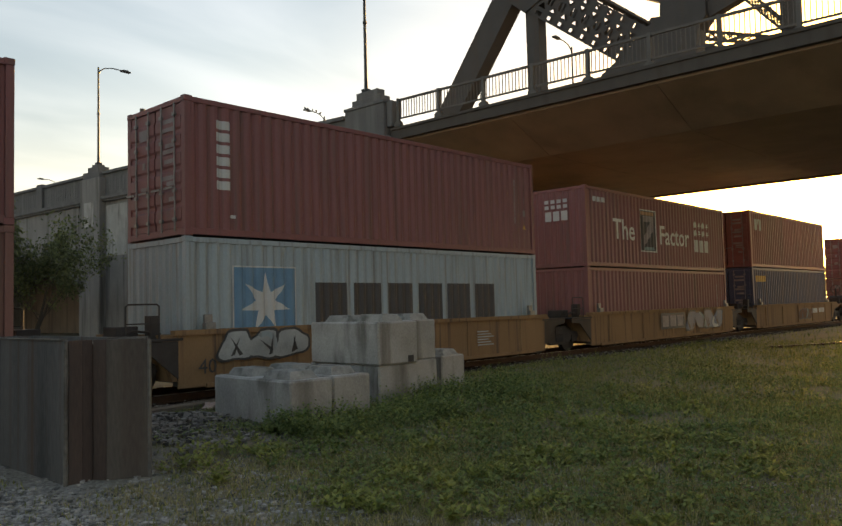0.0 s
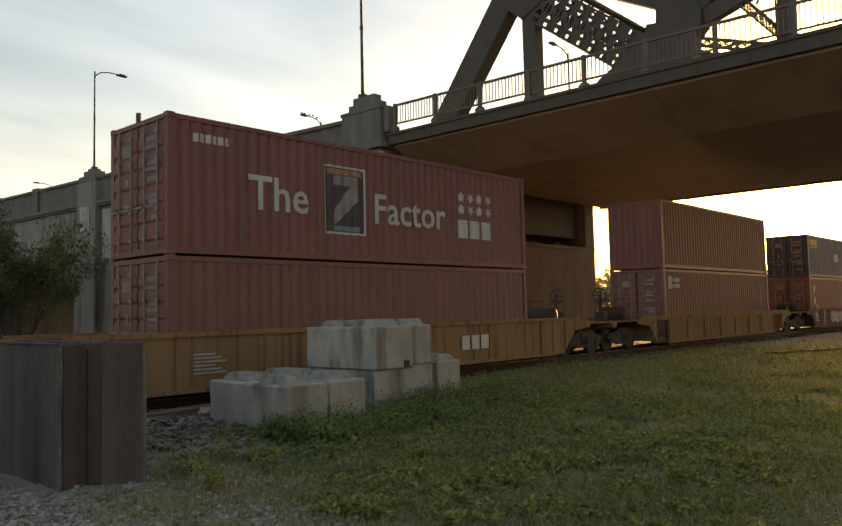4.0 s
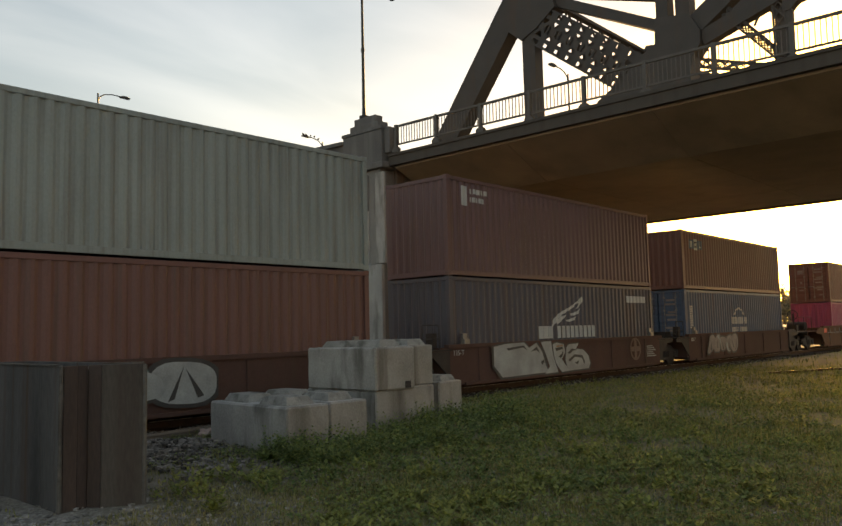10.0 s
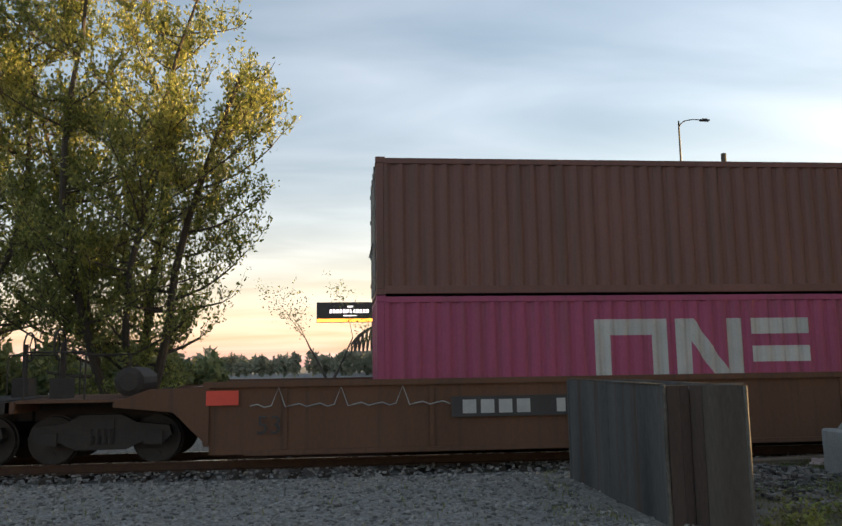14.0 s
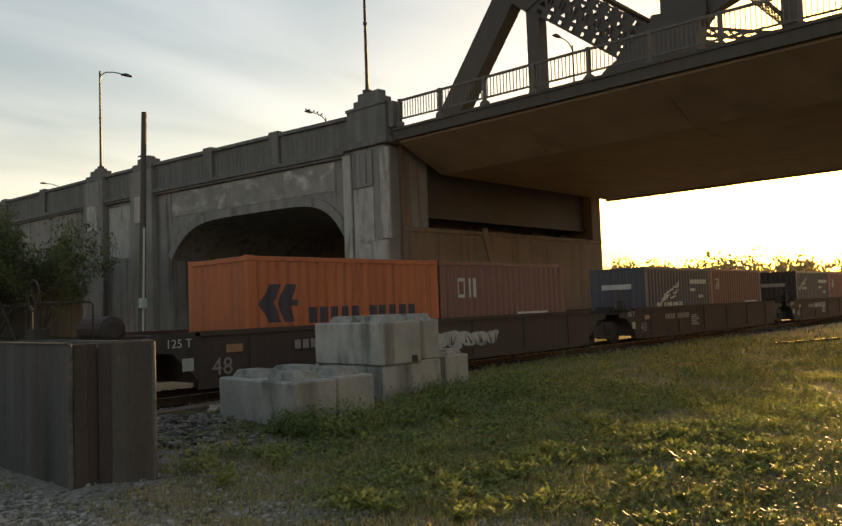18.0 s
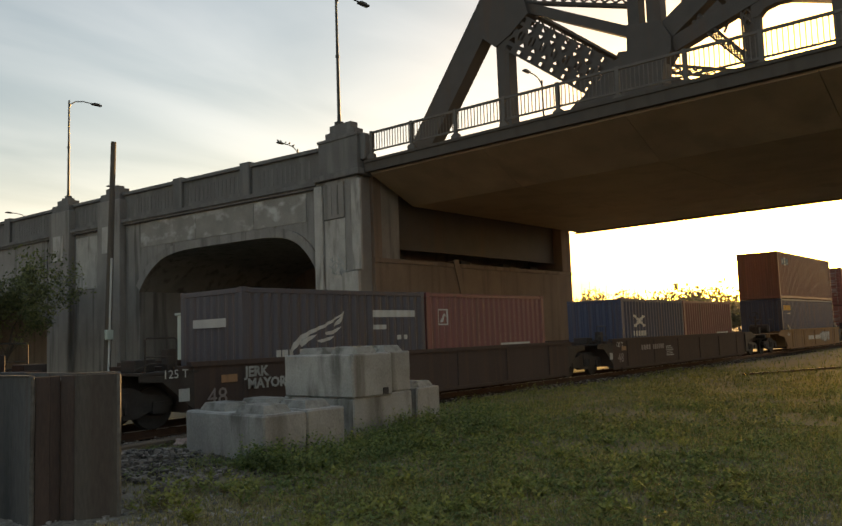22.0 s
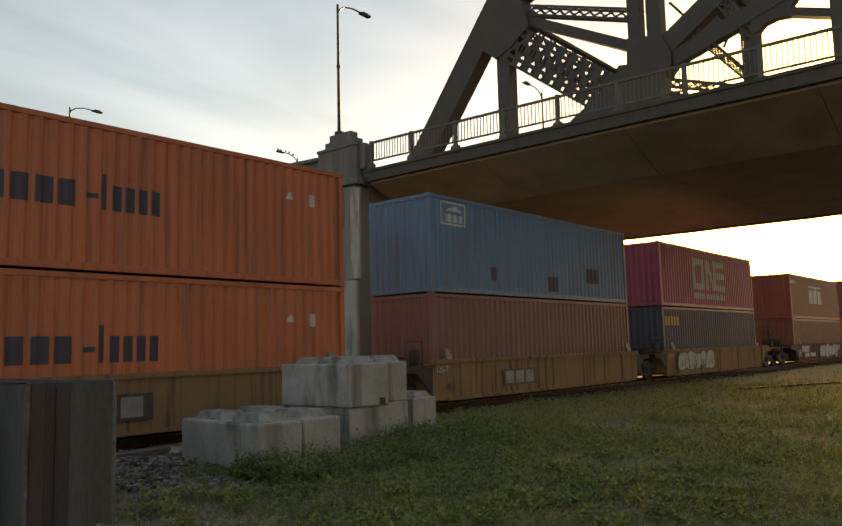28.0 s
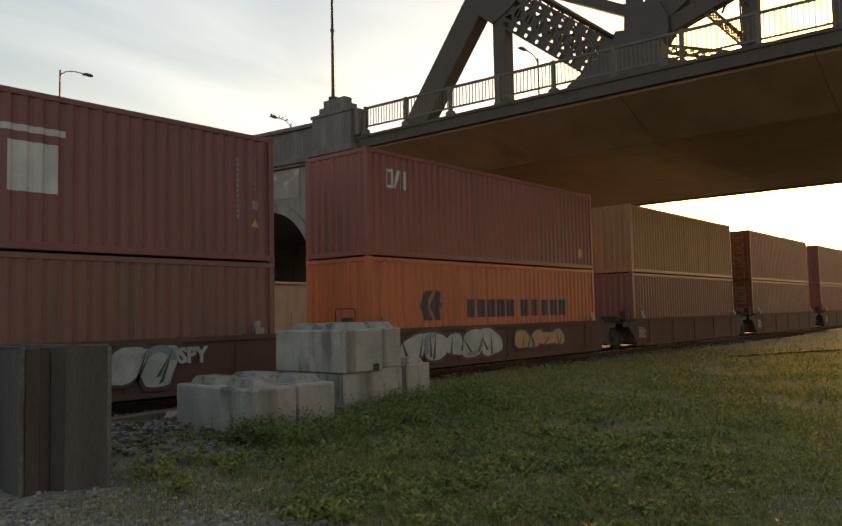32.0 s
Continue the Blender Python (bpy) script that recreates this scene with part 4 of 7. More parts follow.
def frame_bars(length, h):
    b = []
    for y in (0, WIDE - 0.09):
        b += [(0.15, length - 0.15, y + 0.005, y + 0.085, 0.02, 0.16), (0.15, length - 0.15, y + 0.005, y + 0.085, h - 0.13, h - 0.02)]
        for x in (0, length - 0.15):
            b.append((x + 0.004, x + 0.146, y + (0.002 if y == 0 else -0.06), y + (0.15 if y == 0 else 0.088), 0.12, h - 0.12))
    for x in (0, length - 0.1):
        b += [(x + 0.004, x + 0.096, 0.15, WIDE - 0.15, 0.02, 0.16), (x + 0.004, x + 0.096, 0.15, WIDE - 0.15, h - 0.13, h - 0.02)]
    return boxes(*b, bevel=0.008)




def container(s, z, length, h, material, doors, label, dx=0.0):
    """One shipping container, its front lower near corner at s along the train."""
    at = pose(s + dx, SIDE, z)
    box = thing("shipping_container", at, label, "container", "shipping containers on the train")
    put("frame", shared(("frame", length, h), lambda: frame_bars(length, h)), material, box)
    side = shared(("side_panel", length, h), lambda: corrugated(length, 0.16, h - 0.13))
    put("side_panel", side, material, box)
    put("side_panel", side, material, box, at=pose(length, WIDE, 0, 0, 0, 180))
    put("roof", shared(("roof", length, h), lambda: boxes((0.1, length - 0.1, 0.08, WIDE - 0.08, h - 0.06, h - 0.03))), material, box)
    put("floor", shared(("floor", length), lambda: boxes((0.1, length - 0.1, 0.08, WIDE - 0.08, 0.1, 0.15))), STEEL_DARK, box)
    end = shared(("end_panel", h), lambda: corrugated(WIDE, 0.16, h - 0.13))
    if doors:
        leaf = shared(("door", h), lambda: door_mesh(h))
        rod = shared(("lock_rod", h), lambda: rod_mesh(h))
        top = h - 0.4
        marks_near = shared(("door_stencil", h, 1), lambda: boxes(*[(0.0, 0.005, 0.3, 0.3 + w, top - d, top - d + 0.09) for w, d in
                                                                  ((0.42, 0.1), (0.5, 0.28), (0.34, 0.62), (0.44, 0.74), (0.38, 0.95), (0.46, 1.3), (0.3, 1.42), (0.2, 1.75))]))
        marks_far = shared(("door_stencil", h, 2), lambda: boxes((0.0, 0.005, 0.32, 0.66, top - 0.32, top - 0.08), (0.0, 0.005, 0.4, 0.52, top - 0.95, top - 0.8), (0.0, 0.005, 0.34, 0.6, top - 1.42, top - 1.34)))
        for y in (0.14, WIDE / 2 + 0.01):
            d = put("door", leaf, material, box, at=pose(0, y, 0))
            for r in (0.25, 0.78):
                put("lock_rod", rod, STEEL_ROD, d, at=pose(-0.012, r, 0))
            tagged(put("door_stencil", marks_near if y < 1 else marks_far, FADED, d, "small white stencilled marks"), kind="stuff")
    else:
        put("end_panel", end, material, box, at=pose(0, WIDE, 0, 0, 0, -90))
    put("end_panel", end, material, box, at=pose(length, 0, 0, 0, 0, 90))
    cast = shared(("corner_casting",), lambda: boxes((-0.002, 0.176, -0.002, 0.16, 0, 0.118), bevel=0.006))
    for x in (0, length - 0.174):
        for y in (0, WIDE - 0.158):
            for zz in (0, h - 0.118):
                put("corner_casting", cast, material, box, at=pose(x, y, zz))
    movers.append((box, at))
    return box


def door_mesh(h):
    """A door leaf pressed into broad horizontal ribs."""
    outline, step = [(0.06, h - 0.14), (0.06, 0.17), (0.03, 0.17)], (h - 0.6) / 6
    for k in range(6):
        z = 0.3 + k * step
        outline += [(0.03, z), (0.006, z + 0.05), (0.006, z + step - 0.12), (0.03, z + step - 0.07)]
    bm = bmesh.new()
    plate(bm, outline + [(0.03, h - 0.14)], 0.03, WIDE / 2 - 0.16)
    return bm


def rod_mesh(h):
    bm = bmesh.new()
    tube(bm, [(0, 0, 0.1), (0, 0, h - 0.1)], 0.017, 6)
    for z in (0.35, 0.95, h - 0.9, h - 0.35):
        cube(bm, -0.03, 0.02, -0.05, 0.05, z - 0.035, z + 0.035)
    cube(bm, -0.05, -0.02, 0.0, 0.36, 1.0, 1.04)
    return bm


def rect(x0, x1, z0, z1):
    return [(x0, z0), (x1, z0), (x1, z1), (x0, z1)]


def spans(poly, x):
    hits = []
    for (ax, az_), (bx, bz) in zip(poly, poly[1:] + poly[:1]):
        if (ax - x) * (bx - x) < 0:
            hits.append(az_ + (bz - az_) * (x - ax) / (bx - ax))
    hits.sort()
    return list(zip(hits[::2], hits[1::2]))


def marking(parent, polys, material, label, flat=None, lift=0.005):
    """Painted shapes that follow the pressed sheet of a container's near side, or lie flat on a wagon's side."""
    if len(polys) > 1 and ("bars" in label or "blocks" in label or "marks" in label or "strips" in label or "stars" in label or "patches" in label or "plates" in label or "stripes" in label or "logo" in label):
        for poly in polys:
            marking(parent, [poly], material, "", flat, lift)
        return None
    bm = bmesh.new()
    for poly in polys:
        lo, hi = min(p[0] for p in poly), max(p[0] for p in poly)
        xs = sorted(set(breaks(lo, hi) + [p[0] for p in poly]))
        for a, b in zip(xs, xs[1:]):
            if b - a < 1e-5:
                continue
            e = (b - a) * 1e-3
            sa, sb = spans(poly, a + e), spans(poly, b - e)
            if len(sa) != len(sb):
                sa = sb = spans(poly, (a + b) / 2)
            for (z0, z1), (z2, z3) in zip(sa, sb):
                ya, yb = (flat, flat) if flat is not None else (corrugation(a + e) - lift, corrugation(b - e) - lift)
                bm.faces.new([bm.verts.new(p) for p in ((a, ya, z0), (b, yb, z2), (b, yb, z3), (a, ya, z1))])
    bmesh.ops.remove_doubles(bm, verts=bm.verts[:], dist=2e-4)
    return part("marking", bm, material, parent, label)


def bars(x0, x1, z0, z1, count, gap=0.25):
    """Plain upright bars, one for each letter of a word that is not spelt out."""
    w = (x1 - x0) / count
    return [rect(x0 + i * w, x0 + (i + 1 - gap) * w, z0, z1) for i in range(count)]


def column_bars(x0, x1, z0, z1, count):
    h = (z1 - z0) / count
    return [rect(x0, x1, z0 + i * h, z0 + (i + 0.72) * h) for i in range(count)]


def numbers(box, length, h, material=None):
    """The small rows of marks near the upper rear corner and a pair of plates at the foot."""
    marking(box, column_bars(length - 1.02, length - 0.96, h - 1.95, h - 0.55, 12) + column_bars(length - 0.56, length - 0.49, h - 1.3, h - 0.45, 6), material or FADED, "small faded white marks")
    marking(box, [rect(length - 0.62, length - 0.44, h - 1.72, h - 1.52)], material or FADED, "small pale plate")
    marking(box, [[(length - 0.64, h - 2.12), (length - 0.42, h - 2.12), (length - 0.53, h - 1.92)]], YELLOW, "small yellow warning triangle")


def end_marks(box, y, z):
    """White stars and blocks on the front end of a container."""
    for i in range(4):
        for j in range(2):
            part("end_mark", boxes((0.003, 0.012, y + 0.26 * i, y + 0.26 * i + 0.17, z + 0.2 * j, z + 0.2 * j + 0.13)), WHITE, box, "white end mark")
    for i in range(3):
        part("end_mark", boxes((0.003, 0.012, y + 0.34 * i, y + 0.34 * i + 0.26, z - 0.45, z - 0.1)), WHITE, box, "white end mark")


def ring(x0, x1, z0, z1, w):
    return [rect(x0, x0 + w, z0, z1), rect(x1 - w, x1, z0, z1), rect(x0 + w, x1 - w, z0, z0 + w), rect(x0 + w, x1 - w, z1 - w, z1)]


def ring_logo(box, x0, z0, z1, flipped=False):
    """White shapes of the magenta boxes: a square ring, a block cut by two wedges, and three stacked bars."""
    h = z1 - z0
    w = 0.3
    shapes = ring(x0, x0 + 1.4, z0, z1, w)
    a = x0 + 1.58
    shapes += [rect(a, a + w, z0, z1), rect(a + 1.3 - w, a + 1.3, z0, z1), [(a + 0.02, z1), (a + w + 0.06, z1), (a + 1.28, z0), (a + 1.24 - w, z0)]]
    e = x0 + 3.06
    shapes += [rect(e, e + 1.15, z1 - w, z1), rect(e, e + 1.15, z0 + h * 0.41, z0 + h * 0.41 + w)]
    if not flipped:
        shapes += [rect(e, e + 1.15, z0, z0 + w)]
    if flipped:
        shapes = [s for s in shapes if s != rect(x0 + w, x0 + 1.4 - w, z0, z0 + w)]
    marking(box, shapes, WHITE, "large white block logo")
    if not flipped:
        marking(box, bars(x0, x0 + 1.35, z0 - 0.45, z0 - 0.18, 5, 0.3) + bars(x0 + 1.5, x0 + 2.7, z0 - 0.45, z0 - 0.18, 7, 0.3) + bars(x0 + 2.85, x0 + 4.15, z0 - 0.45, z0 - 0.18, 7, 0.3), WHITE, "row of small white bars")


def square_logo(box, x0, x1, z0, z1):
    """A pale square with a dark ring between two blue squares with pale bars."""
    w, h = (x1 - x0) / 3, z1 - z0
    a, b = x0 + w, x0 + 2 * w
    marking(box, [rect(x0, a, z0 + 0.1 * h, z1 - 0.1 * h), rect(b, x1, z0 + 0.1 * h, z1 - 0.1 * h)], BLUE, "blue blocks")
    marking(box, [rect(a, b, z0, z1)], WHITE, "pale square")
    marking(box, ring(a + 0.24 * w, b - 0.24 * w, z0 + 0.24 * h, z1 - 0.24 * h, 0.14 * w), MARK_NAVY, "dark ring blocks", lift=0.009)
    marking(box, [rect(x0 + k * w, x0 + (k + 0.16) * w, z0 + 0.24 * h, z1 - 0.24 * h) for k in (0.2, 0.62, 2.25)] + [rect(b + 0.41 * w, b + 0.72 * w, z0 + 0.24 * h, z0 + 0.38 * h)], WHITE, "pale bars", lift=0.009)


def round_emblem(car, x, z, r=0.5):
    """A faded round emblem with a cross, on a wagon's side."""
    band = [(x + math.cos(a * math.tau / 24) * r, z + math.sin(a * math.tau / 24) * r) for a in range(25)]
    inner = [(x + math.cos(a * math.tau / 24) * r * 0.82, z + math.sin(a * math.tau / 24) * r * 0.82) for a in range(24, -1, -1)]
    for lo, hi in ((0, 12), (12, 24)):
        marking(car, [band[lo:hi + 1] + inner[24 - hi:25 - lo]], EMBLEM, "faded round emblem", flat=-1.506)
    marking(car, [rect(x - 0.09, x + 0.09, z - r * 0.8, z + r * 0.8), rect(x - r * 0.8, x - 0.1, z - 0.09, z + 0.09), rect(x + 0.1, x + r * 0.8, z - 0.09, z + 0.09)], EMBLEM, "faded cross blocks", flat=-1.506)


def star(cx, cz, r, k, inner):
    return [(cx + math.sin(i * math.pi / k) * (r if i % 2 == 0 else inner), cz + math.cos(i * math.pi / k) * (r if i % 2 == 0 else inner)) for i in range(2 * k)]


def wing(x, z, k=1.0):
    """Swept white feathers."""
    return [[(x + k * a, z + k * b) for a, b in f] for f in (
        [(0, -0.17), (0.14, 0.1), (0.34, 0.3), (0.72, 0.47), (1.47, 0.7), (2.05, 0.95), (2.4, 1.14), (2.32, 0.9), (2.12, 0.7), (1.85, 0.6), (1.95, 0.72), (2.2, 0.96), (1.9, 0.8), (1.54, 0.61), (0.96, 0.42), (0.5, 0.2), (0.15, -0.12)],
        [(1.45, 0.42), (1.86, 0.5), (2.2, 0.62), (2.02, 0.43), (1.75, 0.35), (1.5, 0.34)],
        [(1.1, 0.16), (1.5, 0.24), (1.88, 0.31), (1.7, 0.17), (1.32, 0.1)],
        [(0.38, 0.13), (0.7, 0.29), (1.1, 0.37), (0.92, 0.21), (0.72, 0.14), (0.5, -0.02)])]


def emblem(x, z):
    """A slanted dark emblem of two hooked shapes."""
    return [[(x, z + 0.42), (x + 0.3, z + 0.85), (x + 0.62, z + 0.85), (x + 0.38, z + 0.45), (x + 0.6, z), (x + 0.25, z)],
            [(x + 0.5, z + 0.42), (x + 0.72, z + 0.85), (x + 1.02, z + 0.85), (x + 0.9, z + 0.5), (x + 1.05, z + 0.5), (x + 1.05, z + 0.36), (x + 0.88, z + 0.36), (x + 0.95, z), (x + 0.68, z)]]


TEAL = surface("teal_spray", (0.08, 0.14, 0.15), (0.16, 0.23, 0.23), 0.7, bump=0.0, scale=2)

# ---- the train: wagons ----


def wheelset_mesh():
    bm = bmesh.new()
    tube(bm, [(0, -1.1, 0), (0, 1.1, 0)], 0.085, 8)
    for y in (-0.76, 0.76):
        s = 1 if y > 0 else -1
        tube(bm, [(0, y - 0.02 * s, 0), (0, y + 0.07 * s, 0), (0, y + 0.075 * s, 0)], [0.42, 0.42, 0.4], 24)
        disc(bm, (0, y - 0.04 * s, 0), (0, 1, 0), 0.45, 0.03, 24)
        disc(bm, (0, y + 0.1 * s, 0), (0, 1, 0), 0.12, 0.1, 10)
        for k in range(3):
            a = k * math.tau / 3
            cube(bm, 0.25 * math.cos(a) - 0.04, 0.25 * math.cos(a) + 0.04, y + 0.075 * s - 0.008, y + 0.075 * s + 0.008, 0.25 * math.sin(a) - 0.04, 0.25 * math.sin(a) + 0.04)
    return bm


def truck_mesh():
    bm = bmesh.new()
    for y in (-0.98, 0.98):
        plate(bm, [(-1.2, 0.5), (-1.15, 0.66), (-0.6, 0.72), (-0.35, 0.86), (0.35, 0.86), (0.6, 0.72), (1.15, 0.66), (1.2, 0.5), (1.05, 0.36), (0.72, 0.4), (0.42, 0.26), (-0.42, 0.26), (-0.72, 0.4), (-1.05, 0.36)], y - 0.09, y + 0.09)
        for x in (-0.16, -0.05, 0.06, 0.17):
            tube(bm, [(x, y - 0.1 * (1 if y > 0 else -1) * -1, 0.36), (x, y + 0.1 * (1 if y > 0 else -1), 0.62)], 0.045, 6)
        for x in (-0.89, 0.89):
            cube(bm, x - 0.16, x + 0.16, y - 0.13, y + 0.13, 0.34, 0.56)
    cube(bm, -0.22, 0.22, -1.1, 1.1, 0.5, 0.78)
    cube(bm, -0.3, 0.3, -0.3, 0.3, 0.78, 0.98)
    return bm


WHEELS = ([], [])


def truck(car, x):
    t = put("truck", shared(("truck",), truck_mesh), STEEL_DARK, car, "grimy cast steel truck", pose(x, 0, 0))
    for k, wx in enumerate((-0.89, 0.89)):
        WHEELS[k].append(put("wheelset", shared(("wheelset",), wheelset_mesh), STEEL_DARK, t, at=pose(wx, 0, 0.42)))


def wagon(s, w0, w1, top, material, label, front, rear, low=0.16, style="plate"):
    """One well of a container wagon, from w0 to w1 round the load that begins at 0. front, rear: 'joint' or 'end'."""
    at = pose(s, TRACK, 0)
    car = thing("well_wagon", at, label, "railway wagon", "well wagons of the train")
    key = (w0, w1, top, low, style)

    def sill():
        if style == "plate":
            b = [(w0, w1, -1.44, -1.4, low, top - 0.06), (w0 - 0.1, w1 + 0.1, -1.5, -1.32, top - 0.1, top), (w0 + 0.6, w1 - 0.6, -1.5, -1.2, low - 0.02, low + 0.06)]
            n = int((w1 - w0) / 2.4)
            b += [(w0 + (w1 - w0) * (i + 0.5) / n - 0.04, w0 + (w1 - w0) * (i + 0.5) / n + 0.04, -1.47, -1.4, low + 0.08, top - 0.12) for i in range(n)]
        else:
            b = [(w0 - 1.2, w1 + 1.2, -1.52, -1.36, top - 0.2, top), (w0 + 1.2, w1 - 1.2, -1.44, -1.4, low, top - 0.2), (w0 + 1.2, w1 - 1.2, -1.5, -1.3, low - 0.02, low + 0.08)]
            n = int((w1 - w0 - 2.4) / 1.7)
            b += [(w0 + 1.2 + (w1 - w0 - 2.4) * i / n - 0.05, w0 + 1.2 + (w1 - w0 - 2.4) * i / n + 0.05, -1.5, -1.4, low, top - 0.2) for i in range(n + 1)]
        return boxes(*b)
    me = shared(("side_sill",) + key, sill)
    put("side_sill", me, material, car)
    put("side_sill", me, material, car, at=pose(w0 + w1, 0, 0, 0, 0, 180))
    put("floor", shared(("well_floor",) + key, lambda: boxes(*[(x, x + 0.35, -1.4, 1.4, 0.2, 0.31) for x in (0.1, 3.9, 7.9, 11.7)], (w0, w1, -1.4, -1.22, 0.2, 0.3), (w0, w1, 1.22, 1.4, 0.2, 0.3))), STEEL_DARK, car)

    def bulkhead():
        bm = bmesh.new()
        plate(bm, [(0.0, 0.3), (0.0, top - 0.08), (-0.35, top - 0.08), (-0.1, 0.3)], -1.39, 1.39)
        return bm
    wall = shared(("end_wall", top), bulkhead)
    put("end_wall", wall, material, car, at=pose(w0, 0, 0))
    put("end_wall", wall, material, car, at=pose(w1, 0, 0, 0, 0, 180))

    def joint():
        return boxes((-1.2, 0.1, -1.45, 1.45, 1.1, 1.15))

    def grab():
        bm = bmesh.new()
        tube(bm, [(-1.05, -1.38, 1.1), (-1.05, -1.38, 1.78), (-1.0, -1.38, 1.82), (-0.42, -1.38, 1.82), (-0.37, -1.38, 1.78), (-0.37, -1.38, 1.1)], 0.017, 6)
        tube(bm, [(-1.05, -1.38, 1.45), (-0.37, -1.38, 1.45)], 0.014, 5)
        return bm

    def rigging():
        bm = boxes((-1.0, -0.55, -0.9, -0.35, 1.155, 1.4), (-0.45, -0.25, -1.2, -0.95, 1.155, 1.6), bevel=0.015)
        tube(bm, [(-1.1, -1.1, 1.2), (-0.8, -1.15, 1.32), (-0.2, -1.1, 1.24)], 0.025, 6)
        return bm

    def joint_arm():
        return boxes((-1.3, 0, -0.4, 0.4, 0.75, 1.095), bevel=0.02)

    def cheek():
        bm = bmesh.new()
        plate(bm, [(0, 0.35), (0, 1.09), (-1.2, 1.09), (-1.2, 0.98), (-0.7, 0.95)], -0.02, 0.02)
        return bm

    def end():
        return boxes((-3.2, 0, -1.46, 1.46, 1.09, 1.14))

    def centre_sill():
        return boxes((-3.3, 0, -0.35, 0.35, 0.72, 1.085), bevel=0.02)

    def end_beam():
        return boxes((-3.36, -3.205, -1.5, 1.5, 0.92, 1.12), bevel=0.01)

    def coupler():
        bm = boxes((-3.72, -3.31, -0.12, 0.12, 0.74, 0.98))
        plate(bm, [(-3.72, -0.16), (-3.72, 0.2), (-3.98, 0.2), (-4.02, 0.08), (-3.88, 0.02), (-3.9, -0.16)], 0.68, 1.02, "xy")
        return bm

    def end_cheek():
        bm = bmesh.new()
        plate(bm, [(0, 0.3), (0, 1.3), (-1.0, 1.3), (-1.6, 1.08), (-1.6, 1.0), (-0.6, 0.9)], -0.02, 0.02)
        return bm

    def fittings():
        bm = bmesh.new()
        tube(bm, [(-3.1, 0, 1.1), (-3.1, 0, 1.9), (-3.06, 0, 1.95), (-2.14, 0, 1.95), (-2.1, 0, 1.9), (-2.1, 0, 1.1)], 0.017, 6)
        return bm

    def tank():
        bm = bmesh.new()
        tube(bm, [(-1.5, -0.95, 1.42), (-1.5, -0.9, 1.42), (-1.5, 0.1, 1.42), (-1.5, 0.15, 1.42)], [0.16, 0.26, 0.26, 0.16], 14)
        return bm

    def brake():
        bm = bmesh.new()
        tube(bm, [(-2.75, -0.6, 1.1), (-2.75, -0.6, 2.15)], 0.05, 6)
        cube(bm, -2.9, -2.6, -0.8, -0.4, 1.1, 1.5)
        return bm

    def brake_wheel():
        bm = bmesh.new()
        pts = [(-2.82, -0.6 + 0.28 * math.cos(a * math.tau / 16), 2.1 + 0.28 * math.sin(a * math.tau / 16)) for a in range(17)]
        tube(bm, pts, 0.02, 5)
        for a in range(3):
            tube(bm, [(-2.82, -0.6, 2.1), (-2.82, -0.6 + 0.28 * math.cos(a * 2.09), 2.1 + 0.28 * math.sin(a * 2.09))], 0.015, 5)
        return bm

    def hose():
        bm = bmesh.new()
        tube(bm, [(-3.6, -0.4, 0.85), (-3.8, -0.42, 0.55), (-4.1, -0.42, 0.4), (-4.5, -0.42, 0.45), (-4.9, -0.4, 0.6)], 0.03, 6)
        return bm
    ends = STEEL_DARK if material in (CAR_RED, CAR_DARK) else material
    for kind, x, turn in ((front, w0, 0), (rear, w1, 180)):
        at2 = pose(x, 0, 0, 0, 0, turn)
        if kind == "joint":
            put("platform", shared(("joint_platform",), joint), STEEL_DARK, car, "dark walkway over the shared truck", at2)
            put("joint_arm", shared(("joint_arm",), joint_arm), STEEL_DARK, car, at=at2)
            for y in (-1.42, 1.42):
                put("cheek_plate", shared(("joint_cheek",), cheek), STEEL_DARK, car, at=at2 @ pose(0, y, 0))
            put("grab_rail", shared(("grab_rail",), grab), STEEL_DARK, car, at=at2)
            put("brake_box", shared(("brake_box",), rigging), STEEL_DARK, car, at=at2)
        else:
            put("platform", shared(("end_platform",), end), ends, car, "flat end platform", at2)
            put("centre_sill", shared(("centre_sill",), centre_sill), STEEL_DARK, car, at=at2)
            put("end_beam", shared(("end_beam",), end_beam), ends, car, at=at2)
            put("coupler", shared(("coupler",), coupler), STEEL_DARK, car, "grimy cast coupler", at2)
            for y in (-1.48, 1.48):
                put("cheek_plate", shared(("end_cheek",), end_cheek), ends, car, at=at2 @ pose(0, y, 0))
            for y in (-1.4, 1.4):
                put("handrail", shared(("end_handrail",), fittings), STEEL_DARK, car, at=at2 @ pose(0, y, 0))
            put("air_tank", shared(("air_tank",), tank), STEEL_DARK, car, at=at2)
            b = put("brake_stand", shared(("brake_stand",), brake), STEEL_DARK, car, at=at2)
            put("brake_wheel", shared(("brake_wheel",), brake_wheel), STEEL_DARK, b)
            put("air_hose", shared(("air_hose",), hose), STEEL_DARK, car, at=at2)
            truck(car, x + (-1.9 if turn == 0 else 1.9))
    if front == "joint":
        truck(car, w0 - 1.45)
    movers.append((car, at))
    return car


